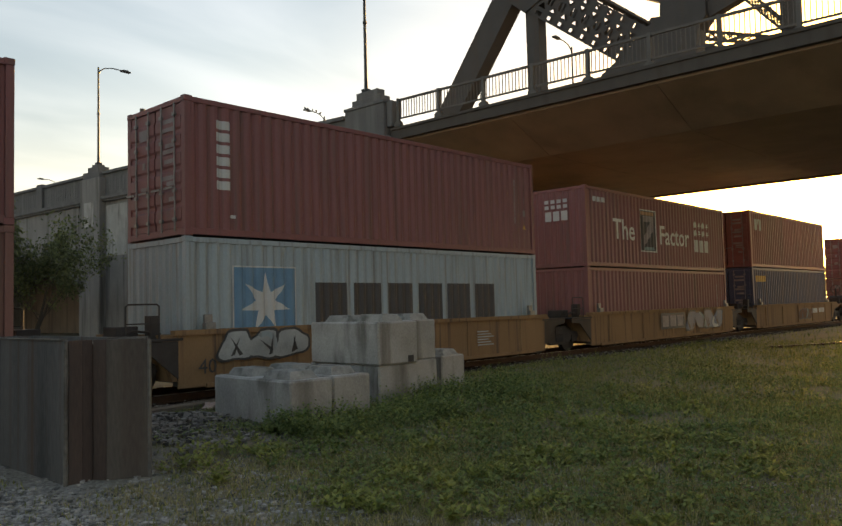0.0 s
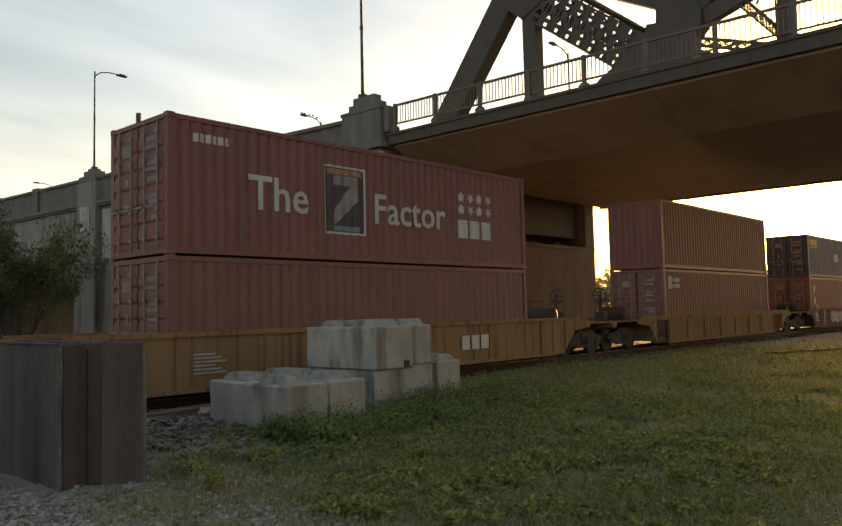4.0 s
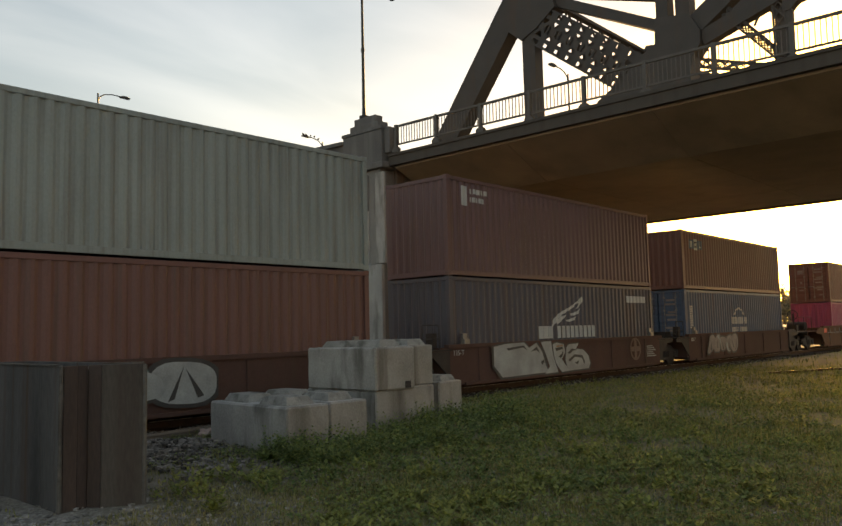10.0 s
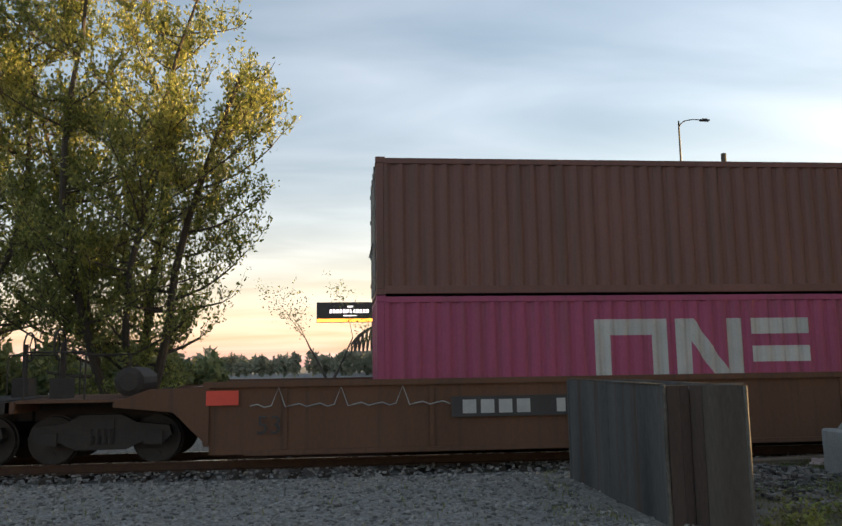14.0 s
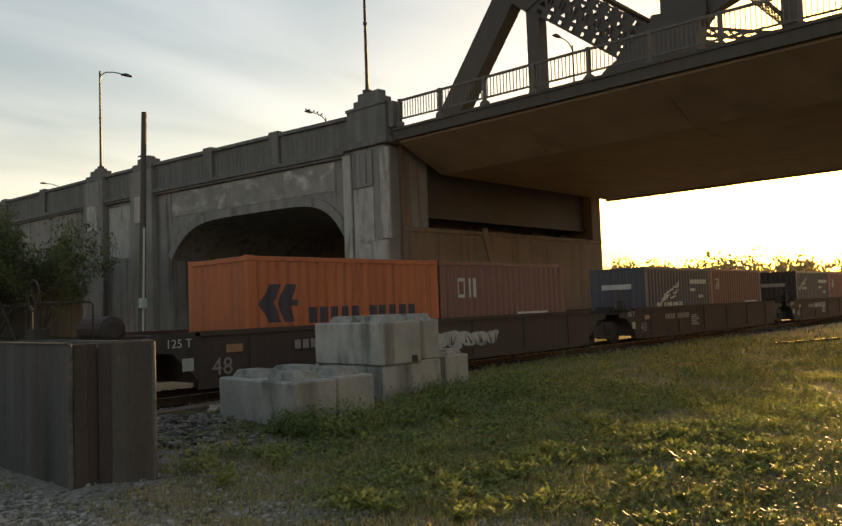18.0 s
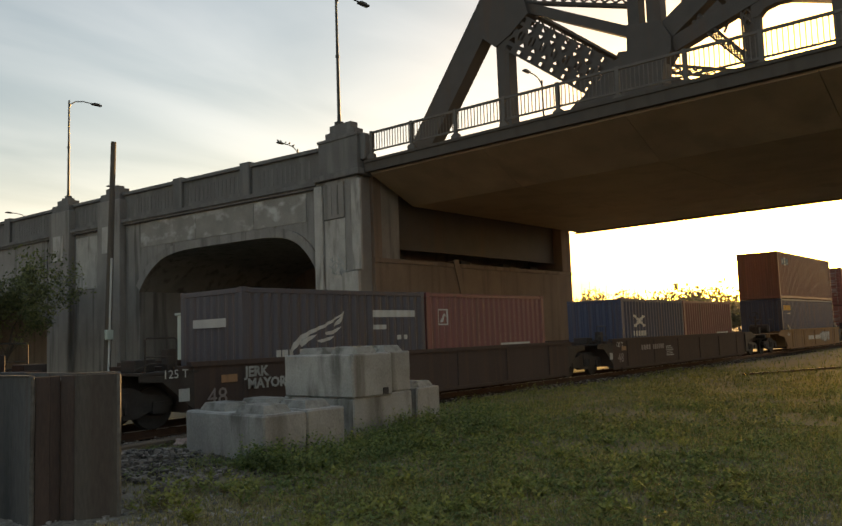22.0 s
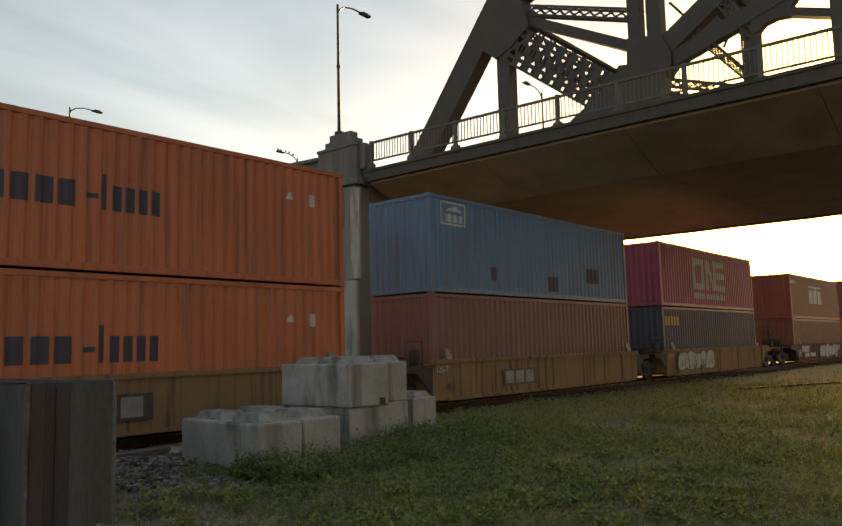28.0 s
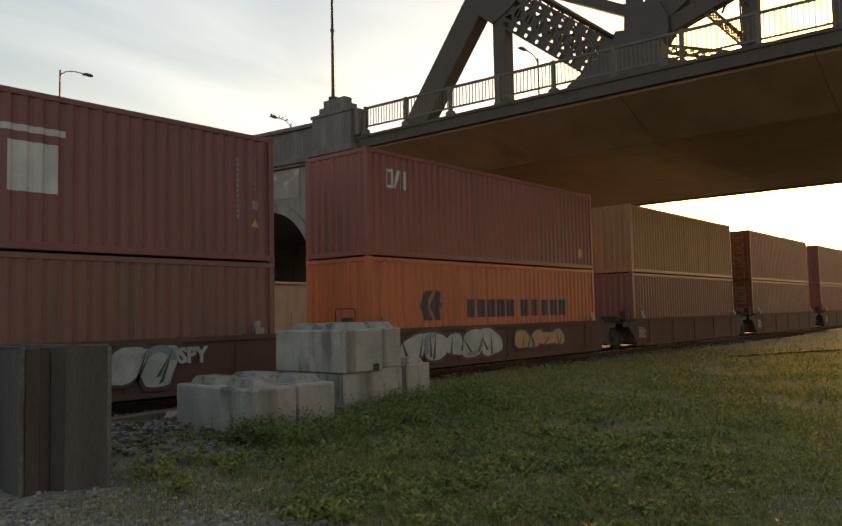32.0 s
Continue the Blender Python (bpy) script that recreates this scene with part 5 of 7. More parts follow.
def locks(car, w0, w1, top):
    """Pale container guides that stand on the top of the side sill."""
    me = shared(("guide",), lambda: boxes((-0.12, 0.12, -1.5, -1.36, 0, 0.14), (-0.09, 0.09, -1.42, -1.34, 0.1, 0.3), bevel=0.01))
    for x in (0.4, 11.8):
        put("container_guide", me, STEEL_ROD, car, at=pose(x, 0, top))
        put("container_guide", me, STEEL_ROD, car, at=pose(x, 2.86, top))


def blob(cx, cz, rx, rz, rng, k=22):
    """A swollen outline with a few lobes."""
    ph, n, amp = rng.uniform(0, math.tau), rng.choice((2, 3, 3)), rng.uniform(0.06, 0.2)
    out = []
    for i in range(k):
        a = (i + 0.37) * math.tau / k
        r = 1 + amp * math.sin(n * a + ph)
        c, d = math.cos(a), math.sin(a)
        out.append((cx + rx * r * math.copysign(abs(c) ** 0.7, c), cz + rz * min(r, 1.06) * math.copysign(abs(d) ** 0.7, d)))
    return out


def crescent(cx, cz, rx, rz, turn, rng, k=9):
    outer = [(math.cos(turn + a * 2.6 / k), math.sin(turn + a * 2.6 / k)) for a in range(k + 1)]
    inner = [(0.62 * math.cos(turn + 0.18 + a * 2.2 / k), 0.62 * math.sin(turn + 0.18 + a * 2.2 / k)) for a in range(k, -1, -1)]
    return [(cx + rx * p, cz + rz * q) for p, q in outer + inner]


def graffiti(car, x0, x1, z0, z1, seed, material=None, letters=5):
    """Overlapping spray-painted shapes with no reading: leaning swollen forms with dark edges, spikes and tints."""
    rng = random.Random(seed)
    w, cz, rz = (x1 - x0) / letters, (z0 + z1) / 2, (z1 - z0) / 2

    def sheared(poly, k, cx):
        return [(min(x1 + 0.2, max(x0 - 0.2, px + k * (pz - cz))), pz) for px, pz in poly]
    for i in range(letters):
        cx, rx = x0 + (i + 0.5) * w, w * rng.uniform(0.5, 0.68)
        k, d = rng.uniform(-0.5, 0.7), 0.0012 * (i % 2)
        rise = rng.uniform(0.7, 1.0)
        state = rng.getstate()
        marking(car, [sheared(blob(cx, cz, rx * 1.08, min(rz * rise * 1.1, 0.53), rng), k, cx)], BLACK, "", flat=-1.5025 - d)
        rng.setstate(state)
        marking(car, [sheared(blob(cx, cz, rx * 0.94, rz * rise * 0.92, rng), k, cx)], material or SPRAY, "pale leaning spray-painted shape", flat=-1.505 - d)
        if i % 2:
            marking(car, [sheared(crescent(cx, cz, rx * 0.9, rz * 0.86, rng.uniform(0, 6.2), rng), k, cx)], rng.choice((TEAL, TEAL, GREY)), "", flat=-1.5078 - d)
        for _ in range(2):
            a, lean, h = cx + rng.uniform(-0.6, 0.6) * rx, rng.uniform(-0.5, 0.5), rng.uniform(0.5, 1.1)
            marking(car, [[(a, cz - rz * h * 0.8), (a + 0.1 * w + 0.03, cz - rz * h * 0.7), (a + lean * w + 0.02, cz + rz * h * 0.75)]], BLACK, "", flat=-1.5092 - d)


def bold_forms(car):
    """A wide pale spray-painted piece with no reading: slabs and hooks with dark edges and inner lines."""
    forms = (
        [(1.6, 1.16), (2.2, 1.23), (3.15, 1.25), (3.4, 1.08), (3.8, 1.22), (4.1, 0.95), (4.3, 0.5), (4.45, 0.28), (2.0, 0.25), (1.6, 0.6)],
        [(5.53, 1.02), (5.7, 1.12), (6.32, 1.14), (6.12, 0.96), (6.57, 0.92), (6.9, 0.72), (7.02, 0.45), (6.9, 0.28), (5.6, 0.26), (5.45, 0.62)],
        [(4.72, 1.14), (4.95, 1.2), (5.36, 1.14), (5.46, 0.88), (5.22, 0.66), (5.66, 0.26), (5.2, 0.24), (4.8, 0.6)],
        [(4.05, 1.22), (4.2, 1.25), (4.62, 1.25), (4.7, 0.85), (4.98, 0.25), (4.22, 0.23), (4.5, 0.45), (4.3, 0.85)])
    for k, form in enumerate(forms):
        cx, cz = sum(p[0] for p in form) / len(form), sum(p[1] for p in form) / len(form)
        grown = [(cx + (px - cx) * 1.05 + math.copysign(0.03, px - cx), min(1.27, cz + (pz - cz) * 1.1)) for px, pz in form]
        marking(car, [grown], BLACK, "", flat=-1.503 - 0.003 * k)
        marking(car, [form], SPRAY, "pale spray-painted form", flat=-1.5045 - 0.003 * k)
    inner = ([(4.85, 1.02), (5.28, 1.06), (5.3, 0.98), (4.9, 0.93)], [(5.02, 0.75), (5.2, 0.82), (5.26, 0.9), (5.33, 0.88), (5.28, 0.76), (5.14, 0.68)],
             [(5.58, 0.84), (5.85, 0.98), (6.2, 0.93), (5.9, 0.9), (5.72, 0.8)], [(5.62, 0.62), (6.0, 0.78), (6.5, 0.74), (6.66, 0.52), (6.6, 0.42), (6.48, 0.64), (6.05, 0.7), (5.7, 0.55)],
             [(6.0, 0.5), (6.3, 0.58), (6.2, 0.44)], [(4.1, 1.1), (4.24, 0.9), (4.42, 0.5), (4.34, 0.5), (4.16, 0.86), (4.05, 1.02)], [(4.0, 0.62), (4.18, 0.7), (4.2, 0.6), (4.08, 0.52)],
             [(2.2, 1.1), (3.1, 1.16), (3.3, 1.0), (3.05, 1.1), (2.3, 1.03)], [(3.45, 0.95), (3.8, 1.1), (3.95, 0.9), (3.78, 1.0)])
    for poly in inner:
        marking(car, [poly], BLACK, "", flat=-1.5162)
    marking(car, [[(4.92, 1.1), (5.3, 1.11), (5.32, 1.075), (4.9, 1.05)]], TAN, "", flat=-1.5174)


def stencil(car, text, size, x, z, material=None):
    lettering(text, size, material or BLACK, car, x, -1.512, z, "stencilled figures")


def data_bars(car, x, z, material=None):
    marking(car, [rect(x, x + 0.75 - 0.12 * (i % 3), z + i * 0.075, z + i * 0.075 + 0.035) for i in range(6)], material or SPRAY, "rows of small stencilled marks", flat=-1.507)


H8, H9 = 2.591, 2.896
BASE = 0.315


def pair(s, low, low_h, low_doors, low_label, top, top_h, top_doors, top_label):
    a = container(s, BASE, LONG, low_h, low, low_doors, low_label + ", in a wagon well")
    b = container(s, BASE + low_h + 0.012, LONG, top_h, top, top_doors, top_label + ", stacked on another")
    return a, b


YELLOW_CAR = "faded yellow articulated well wagon with rusty sills"
RED_CAR = "dull red-brown articulated well wagon with spray paint"
# leading yellow wagon
for i, s in enumerate((-7.45, 8.25, 23.9, 39.84)):
    car = wagon(s, -0.3, 12.5, 1.3, CAR_YELLOW, YELLOW_CAR, "joint", "end" if i == 3 else "joint")
    locks(car, 0, 0, 1.3)
    if i == 1:
        graffiti(car, 0.65, 2.75, 0.6, 1.25, 11, None, 3)
        stencil(car, "40", 0.42, 0.1, 0.42)
        data_bars(car, 9.0, 0.5)
    if i == 2:
        marking(car, [rect(4.95, 7.2, 0.5, 1.14)], BLACK, "black panel", flat=-1.505)
        marking(car, bars(5.1, 7.1, 0.6, 1.04, 3, 0.2), FADED, "pale block marks", flat=-1.509)
        graffiti(car, 7.3, 11.0, 0.35, 1.2, 13, BLUE, 4)
    if i == 3:
        graffiti(car, 6.2, 8.4, 0.35, 1.05, 12, CAR_BROWN, 3)
        marking(car, bars(8.55, 9.5, 0.72, 0.98, 4) + bars(9.75, 10.85, 0.72, 0.98, 6), WHITE, "row of white marks", flat=-1.506)
a, b = pair(-7.45, BROWN, H9, False, "brown steel container", MAROON, H9, False, "dark maroon steel container")
a, b = pair(8.25, GREY, H9, False, "pale grey steel container with blue star panel", MAROON, H9, True, "maroon steel container with doors in front")
marking(b, column_bars(0.75, 1.1, 1.0, 2.55, 6), WHITE, "column of white blocks")
marking(b, [rect(1.08, 1.22, 0.41, 0.48)], WHITE, "small white plate")
numbers(b, LONG, H9)
marking(a, [rect(1.16, 2.8, 0.75, 2.28)], MARK_BLUE, "blue square panel")
marking(a, [[(p[0], p[1]) for p in star(1.98, 1.5, 0.68, 7, 0.26)], *ring(1.13, 2.83, 0.72, 2.31, 0.035)], WHITE, "white seven-pointed star", lift=0.009)
marking(a, bars(3.4, 10.5, 0.95, 1.96, 6, 0.2), BLACK, "six tall black blocks")
for s, low, k in ((23.9, MAROON, 1), (61.55, OXIDE, 3)):
    a, b = pair(s, low, H8, k == 3, "red-brown steel container", MAROON, H9, k == 3, "maroon steel container with white slogan")
    lettering("The", 1.08, WHITE, b, 1.93, 0.004, 1.08, "white slogan", 0.014)
    lettering("Factor", 1.08, WHITE, b, 5.72, 0.004, 1.02, "white slogan", 0.014)
    marking(b, [rect(4.16, 5.42, 0.7, 2.3)], BLACK, "dark emblem field")
    marking(b, ring(4.12, 5.46, 0.66, 2.34, 0.05), WHITE, "thin white emblem border", lift=0.009)
    marking(b, [rect(4.4, 5.2, 1.86, 2.1), [(4.4, 0.85), (5.2, 1.5), (5.2, 1.86), (4.95, 1.86), (4.4, 1.2)]], FADED, "pale emblem stroke", lift=0.009)
    marking(b, [rect(4.22, 5.36, 2.12, 2.26)], TAN, "ochre emblem head", lift=0.009)
    marking(b, [rect(4.4, 5.3, 0.74, 0.86)], TEAL, "teal emblem foot", lift=0.009)
    if k == 1:
        end_marks(b, 0.75, 2.15)
    marking(b, bars(9.1, 10.75, 0.82, 1.35, 3, 0.15), WHITE, "white block marks")
    marking(b, [star(9.3 + 0.42 * i, 1.65 + 0.36 * j, 0.17, 7, 0.09) for i in range(4) for j in range(2)], WHITE, "two rows of white stars")
    marking(b, bars(0.6, 1.5, 2.36, 2.54, 6), WHITE, "small white bars")
    numbers(a, LONG, H8)
a, b = pair(39.84, NAVY, H9, True, "navy steel container", CRIMSON, H9, True, "dark red steel container with doors in front")
marking(b, ring(0.68, 0.98, 1.9, 2.48, 0.09) + [[(1.02, 1.9), (1.12, 1.9), (1.28, 2.48), (1.18, 2.48)], rect(1.28, 1.36, 1.9, 2.48), rect(1.46, 1.56, 1.9, 2.48)], WHITE, "white angular logo")
marking(a, bars(0.46, 1.96, 2.17, 2.47, 5, 0.16), YELLOW, "five rounded yellow blocks")
numbers(b, LONG, H9)
# two single wagons
car = wagon(61.55, -2.0, 14.2, 1.35, CAR_YELLOW, "faded yellow single well wagon", "end", "end")
marking(car, bars(8.8, 10.1, 0.55, 0.95, 3, 0.2), WHITE, "white block marks", flat=-1.506)
data_bars(car, 0.4, 0.5)
car = wagon(83.85, -1.4, 13.6, 1.3, CAR_YELLOW, "yellow well wagon with ribbed drop sides", "end", "end", style="drop")
stencil(car, "40", 0.5, 4.9, 0.45)
a, b = pair(83.85, OXIDE, H9, True, "red-brown steel container with a small pale plate", MAROON, H9, False, "maroon steel container")
marking(a, [rect(0.45, 0.75, 2.05, 2.6)], WHITE, "white emblem plate")
marking(a, bars(0.8, 1.76, 2.35, 2.5, 5) + bars(0.8, 1.6, 2.1, 2.25, 4), WHITE, "white bars")
numbers(a, LONG, H9)
numbers(b, LONG, H9)
# red five-well wagon
for i, s in enumerate((103.74, 119.38, 135.0, 150.55, 166.12)):
    car = wagon(s, -0.3, 12.5, 1.28, CAR_RED, RED_CAR, "end" if i == 0 else "joint", "end" if i == 4 else "joint")
    locks(car, 0, 0, 1.28)
    if i == 0:
        graffiti(car, 3.0, 11.5, 0.35, 1.15, 21, FADED, 9)
        data_bars(car, -0.2, 0.55)
        marking(car, [rect(1.6, 1.75, 0.3, 1.2)], SPRAY, "single pale spray stroke", flat=-1.506)
    if i == 1:
        graffiti(car, 3.1, 9.8, 0.38, 1.24, 22, None, 7)
    if i == 2:
        graffiti(car, 2.0, 7.7, 0.3, 1.24, 23, None, 5)
    if i == 3:
        bold_forms(car)
    if i == 4:
        graffiti(car, 1.6, 4.95, 0.35, 1.24, 25, FADED, 5)
    if i in (1, 3):
        round_emblem(car, 10.35, 0.82, 0.42)
        data_bars(car, 11.25, 0.5)
    stencil(car, "125-T", 0.2, -0.25, 0.98, WHITE)
a, b = pair(103.74, OXIDE, H9, True, "red-brown steel container with doors in front", NAVY, H8, True, "dark navy steel container with doors in front")
marking(b, bars(0.57, 2.05, 1.95, 2.3, 5, 0.16), YELLOW, "five dull yellow blocks")
marking(b, [rect(0.57, 1.1, 1.8, 1.86), rect(1.4, 2.0, 1.8, 1.86)], WHITE, "thin white bars")
square_logo(b, 5.4, 6.8, 1.05, 1.58)
marking(a, [[(0.7, 1.92), (0.95, 1.92), (1.08, 2.36), (0.83, 2.36)], [(0.7, 1.23), (0.95, 1.23), (1.08, 1.67), (0.83, 1.67)]], WHITE, "two slanted white stripes")
numbers(b, LONG, H8)
numbers(a, LONG, H9)
a, b = pair(119.38, BROWN, H9, True, "brown steel container", MAGENTA, H9, True, "bright magenta steel container with large white logo")
ring_logo(b, 4.05, 0.92, 2.5)
marking(a, ring(0.64, 1.0, 2.12, 2.57, 0.05) + [[(0.72, 2.2), (0.95, 2.4), (0.9, 2.5), (0.7, 2.34)]], WHITE, "small white framed emblem")
numbers(b, LONG, H9)
numbers(a, LONG, H9, YELLOW)
a, b = pair(135.0, BROWN, H9, False, "red-brown steel container", CREAM, H9, False, "cream-grey steel container with small red logo")
marking(b, ring(1.2, 1.55, 2.0, 2.35, 0.08) + ring(1.62, 1.97, 2.0, 2.35, 0.08) + [rect(2.05, 2.3, 2.0, 2.08), rect(2.05, 2.13, 2.0, 2.35), rect(2.4, 2.48, 2.0, 2.35), rect(2.48, 2.66, 2.0, 2.08)], MARK_RED, "small red block logo")
a, b = pair(150.55, SLATE, H9, False, "slate-grey steel container with white wing logo", PLUM, H9, False, "dull plum steel container")
marking(b, [rect(0.68, 0.95, 2.07, 2.65)] + bars(1.05, 1.94, 2.45, 2.6, 5) + bars(1.05, 1.8, 2.2, 2.35, 5), WHITE, "small white logo bars")
marking(a, wing(5.12, 1.46, 0.88), WHITE, "white wing logo")
marking(a, bars(4.45, 5.3, 1.02, 1.42, 3) + bars(5.5, 8.0, 1.02, 1.42, 9), WHITE, "row of white blocks")
marking(a, [rect(10.4, 11.9, 2.25, 2.5)], WHITE, "pale strip")
a, b = pair(166.12, BLUE, H9, True, "blue steel container with white arched logo", BROWN, H8, False, "brown steel container")
square_logo(b, 0.85, 2.2, 1.75, 2.25)
marking(a, bars(5.25, 7.25, 1.35, 1.68, 5, 0.18) + [[(5.6, 1.78), (5.75, 2.02), (6.2, 2.15), (6.7, 2.02), (6.9, 1.78), (6.8, 1.78), (6.62, 1.96), (6.2, 2.06), (5.82, 1.96), (5.7, 1.78)]], WHITE, "white arched logo over blocks")
marking(a, bars(5.3, 7.2, 0.98, 1.2, 8) + column_bars(0.53, 0.78, 1.2, 2.2, 10), WHITE, "rows of white marks")
# brown three-well wagon
for i, s in enumerate((188.15, 207.9, 227.6)):
    car = wagon(s, -2.9, 15.1 if i < 2 else 14.6, 1.4, CAR_BROWN, "brown long articulated well wagon with chalk scrawl", "end" if i == 0 else "joint", "end" if i == 2 else "joint")
    if i == 0:
        stencil(car, "53", 0.45, -2.1, 0.5)
        marking(car, [rect(1.3, 4.6, 0.72, 1.08)], BLACK, "black number panel", flat=-1.506)
        marking(car, bars(1.5, 2.8, 0.78, 1.02, 4) + bars(3.2, 4.5, 0.78, 1.02, 6), WHITE, "row of pale marks", flat=-1.509)
        marking(car, [rect(-2.95, -2.4, 1.0, 1.25)], MARK_RED, "orange-red reflector plate", flat=-1.506)
        bm = bmesh.new()
        pts = [(-2.2 + 0.12 * k, -1.51, 0.98 + 0.03 * math.sin(k * 2.1) + (0.28 if k % 9 == 4 else 0)) for k in range(30)]
        tube(bm, pts, 0.012, 4)
        part("chalk_scrawl", bm, SPRAY, car, "pale chalk scrawl")
a, b = pair(188.15, MAGENTA, H8, False, "bright magenta steel container with white block logo", BROWN, H8, True, "dark brown steel container with doors in front")
ring_logo(a, 4.05, 0.72, 2.12, True)
marking(a, [star(10.2, 0.85, 0.16, 4, 0.13)], WHITE, "small white diamond placard")
numbers(b, LONG, H8)
SINGLE = ", alone in a well"


def twenty(s, first, first_label, second, second_label, h=H8):
    a = container(s, BASE, SHORT, h, first, False, first_label + SINGLE)
    b = container(s, BASE, SHORT, h, second, False, second_label + SINGLE, SHORT + 0.08)
    return a, b


a, b = twenty(207.9, NAVY, "short navy steel container", CRIMSON, "short dark red steel container")
marking(a, bars(0.55, 1.58, 1.9, 2.14, 5, 0.16), YELLOW, "five yellow blocks")
marking(b, column_bars(0.8, 1.13, 0.75, 2.25, 6), WHITE, "column of white blocks")
a = container(227.6, BASE, LONG, H8, OXIDE, True, "red-brown steel container, doors in front" + SINGLE)
marking(a, bars(0.5, 1.3, 1.9, 2.1, 5), WHITE, "small white bars")
# dark five-well wagon with single loads
for i, s in enumerate((250.85, 269.1, 287.1, 305.1, 323.3)):
    car = wagon(s, -1.35, 13.5, 1.32, CAR_DARK, "dark red-brown articulated well wagon, half loaded", "end" if i == 0 else "joint", "end" if i == 4 else "joint")
    data_bars(car, 3.4, 0.5)
    stencil(car, "48", 0.5, -1.1, 0.42, FADED)
    if i == 0:
        graffiti(car, 5.5, 8.4, 0.45, 1.0, 30 + i, SPRAY, 5)
    elif i == 2:
        lettering("JERK MAYOR", 0.36, SPRAY, car, 2.0, -1.512, 0.82, "white spray-painted words", 0.012)
    elif i == 3:
        for k, word in enumerate(("JERK", "MAYOR")):
            lettering(word, 0.3, SPRAY, car, -0.15 + 0.06 * k, -1.512, 0.95 - 0.26 * k, "white spray-painted words", 0.012)
    marking(car, [rect(-1.75, -1.5, 0.55, 0.8)], SPRAY, "small pale plate", flat=-1.506)
    marking(car, [rect(-0.75, -0.35, 0.86, 1.02)], TAN, "small ochre plate", flat=-1.506)
    marking(car, bars(1.0, 1.9, 0.82, 1.02, 4) + bars(2.1, 3.2, 0.82, 1.02, 6), FADED, "row of white marks", flat=-1.506)
    stencil(car, "125 T", 0.24, -2.1 if i != 4 else -1.2, 1.02, WHITE)
    marking(car, [rect(9.4, 11.0, 1.33, 1.39)], WHITE, "pale strip on the sill", flat=-1.506)
a, b = twenty(250.85, ORANGE, "short orange steel container", OXIDE, "short red steel container")
marking(a, emblem(0.3, 1.1), MARK_NAVY, "dark blue emblem")
marking(a, bars(1.7, 3.3, 1.05, 1.42, 5) + bars(3.6, 5.3, 1.05, 1.42, 5), MARK_NAVY, "row of dark blocks")
marking(b, ring(0.75, 1.1, 1.55, 2.1, 0.09) + [rect(1.25, 1.34, 1.55, 2.1), rect(1.48, 1.57, 1.55, 2.1)], WHITE, "white angular logo")
for s in (269.1, 287.1, 305.1):
    a, b = twenty(s, SLATE, "short slate-blue steel container with white wing logo", MAROON, "short maroon steel container")
    big = s != 287.1
    marking(a, wing(1.35, 1.22, 0.74) if big else wing(0.85, 1.72, 0.42), WHITE, "white wing logo")
    marking(a, bars(0.95, 1.5, 0.92, 1.16, 3) + bars(1.65, 3.3, 0.92, 1.16, 9) if big else bars(0.6, 0.95, 1.53, 1.68, 3) + bars(1.03, 2.05, 1.53, 1.68, 9), WHITE, "row of white blocks")
    marking(a, [rect(4.1, 5.75, 1.9, 2.08), rect(4.1, 4.6, 1.58, 1.7), rect(5.05, 5.17, 1.3, 1.42), rect(5.32, 5.42, 1.3, 1.42)], WHITE, "pale strips")
    part("end_mark", boxes((-0.004, 0.003, 0.6, 1.9, 1.72, 1.92)), WHITE, a, "pale number strip on the end")
    marking(b, ring(0.55, 0.97, 1.66, 2.12, 0.04) + [[(0.63, 1.74), (0.72, 1.74), (0.8, 1.9), (0.9, 1.92), (0.88, 2.0), (0.74, 1.98)]], WHITE, "small white framed emblem")
a, b = twenty(323.3, NAVY, "short navy steel container with crossed emblem", MAROON, "short maroon steel container")
marking(a, [[(1.1, 1.5), (1.25, 1.42), (2.15, 1.85), (2.0, 1.93)], [(1.1, 1.88), (1.2, 1.95), (2.15, 1.5), (2.05, 1.42)]], WHITE, "pale crossed emblem")
marking(a, bars(1.0, 2.25, 1.07, 1.28, 5), WHITE, "row of white blocks")
# orange five-well wagon
for i, s in enumerate((344.52, 360.4, 376.24, 392.1, 407.9)):
    car = wagon(s, -0.3, 12.5, 1.3, CAR_YELLOW, YELLOW_CAR, "end" if i == 0 else "joint", "end" if i == 4 else "joint")
    locks(car, 0, 0, 1.3)
    if i == 0:
        graffiti(car, 7.2, 9.6, 0.4, 1.1, 41, None, 4)
        marking(car, bars(4.3, 5.6, 0.6, 0.85, 4) + bars(5.9, 7.2, 0.6, 0.85, 6), WHITE, "row of white marks", flat=-1.506)
    if i in (2, 3):
        p = 5.15 if i == 2 else 3.05
        stencil(car, "40", 0.42, 0.2, 0.4)
        marking(car, [rect(p, p + 1.9, 0.42, 0.92)], BLACK, "black panel", flat=-1.505)
        marking(car, bars(p + 0.1, p + 1.8, 0.48, 0.86, 3, 0.2), FADED, "white block marks", flat=-1.509)
    if i == 4:
        graffiti(car, 0.85, 5.1, 0.3, 1.22, 44, None, 5)
    stencil(car, "125-T", 0.24, -0.25, 0.95, WHITE)
a, b = pair(344.52, NAVY, H9, False, "navy steel container with yellow blocks", BROWN, H9, False, "brown steel container")
square_logo(b, 0.85, 2.2, 2.05, 2.55)
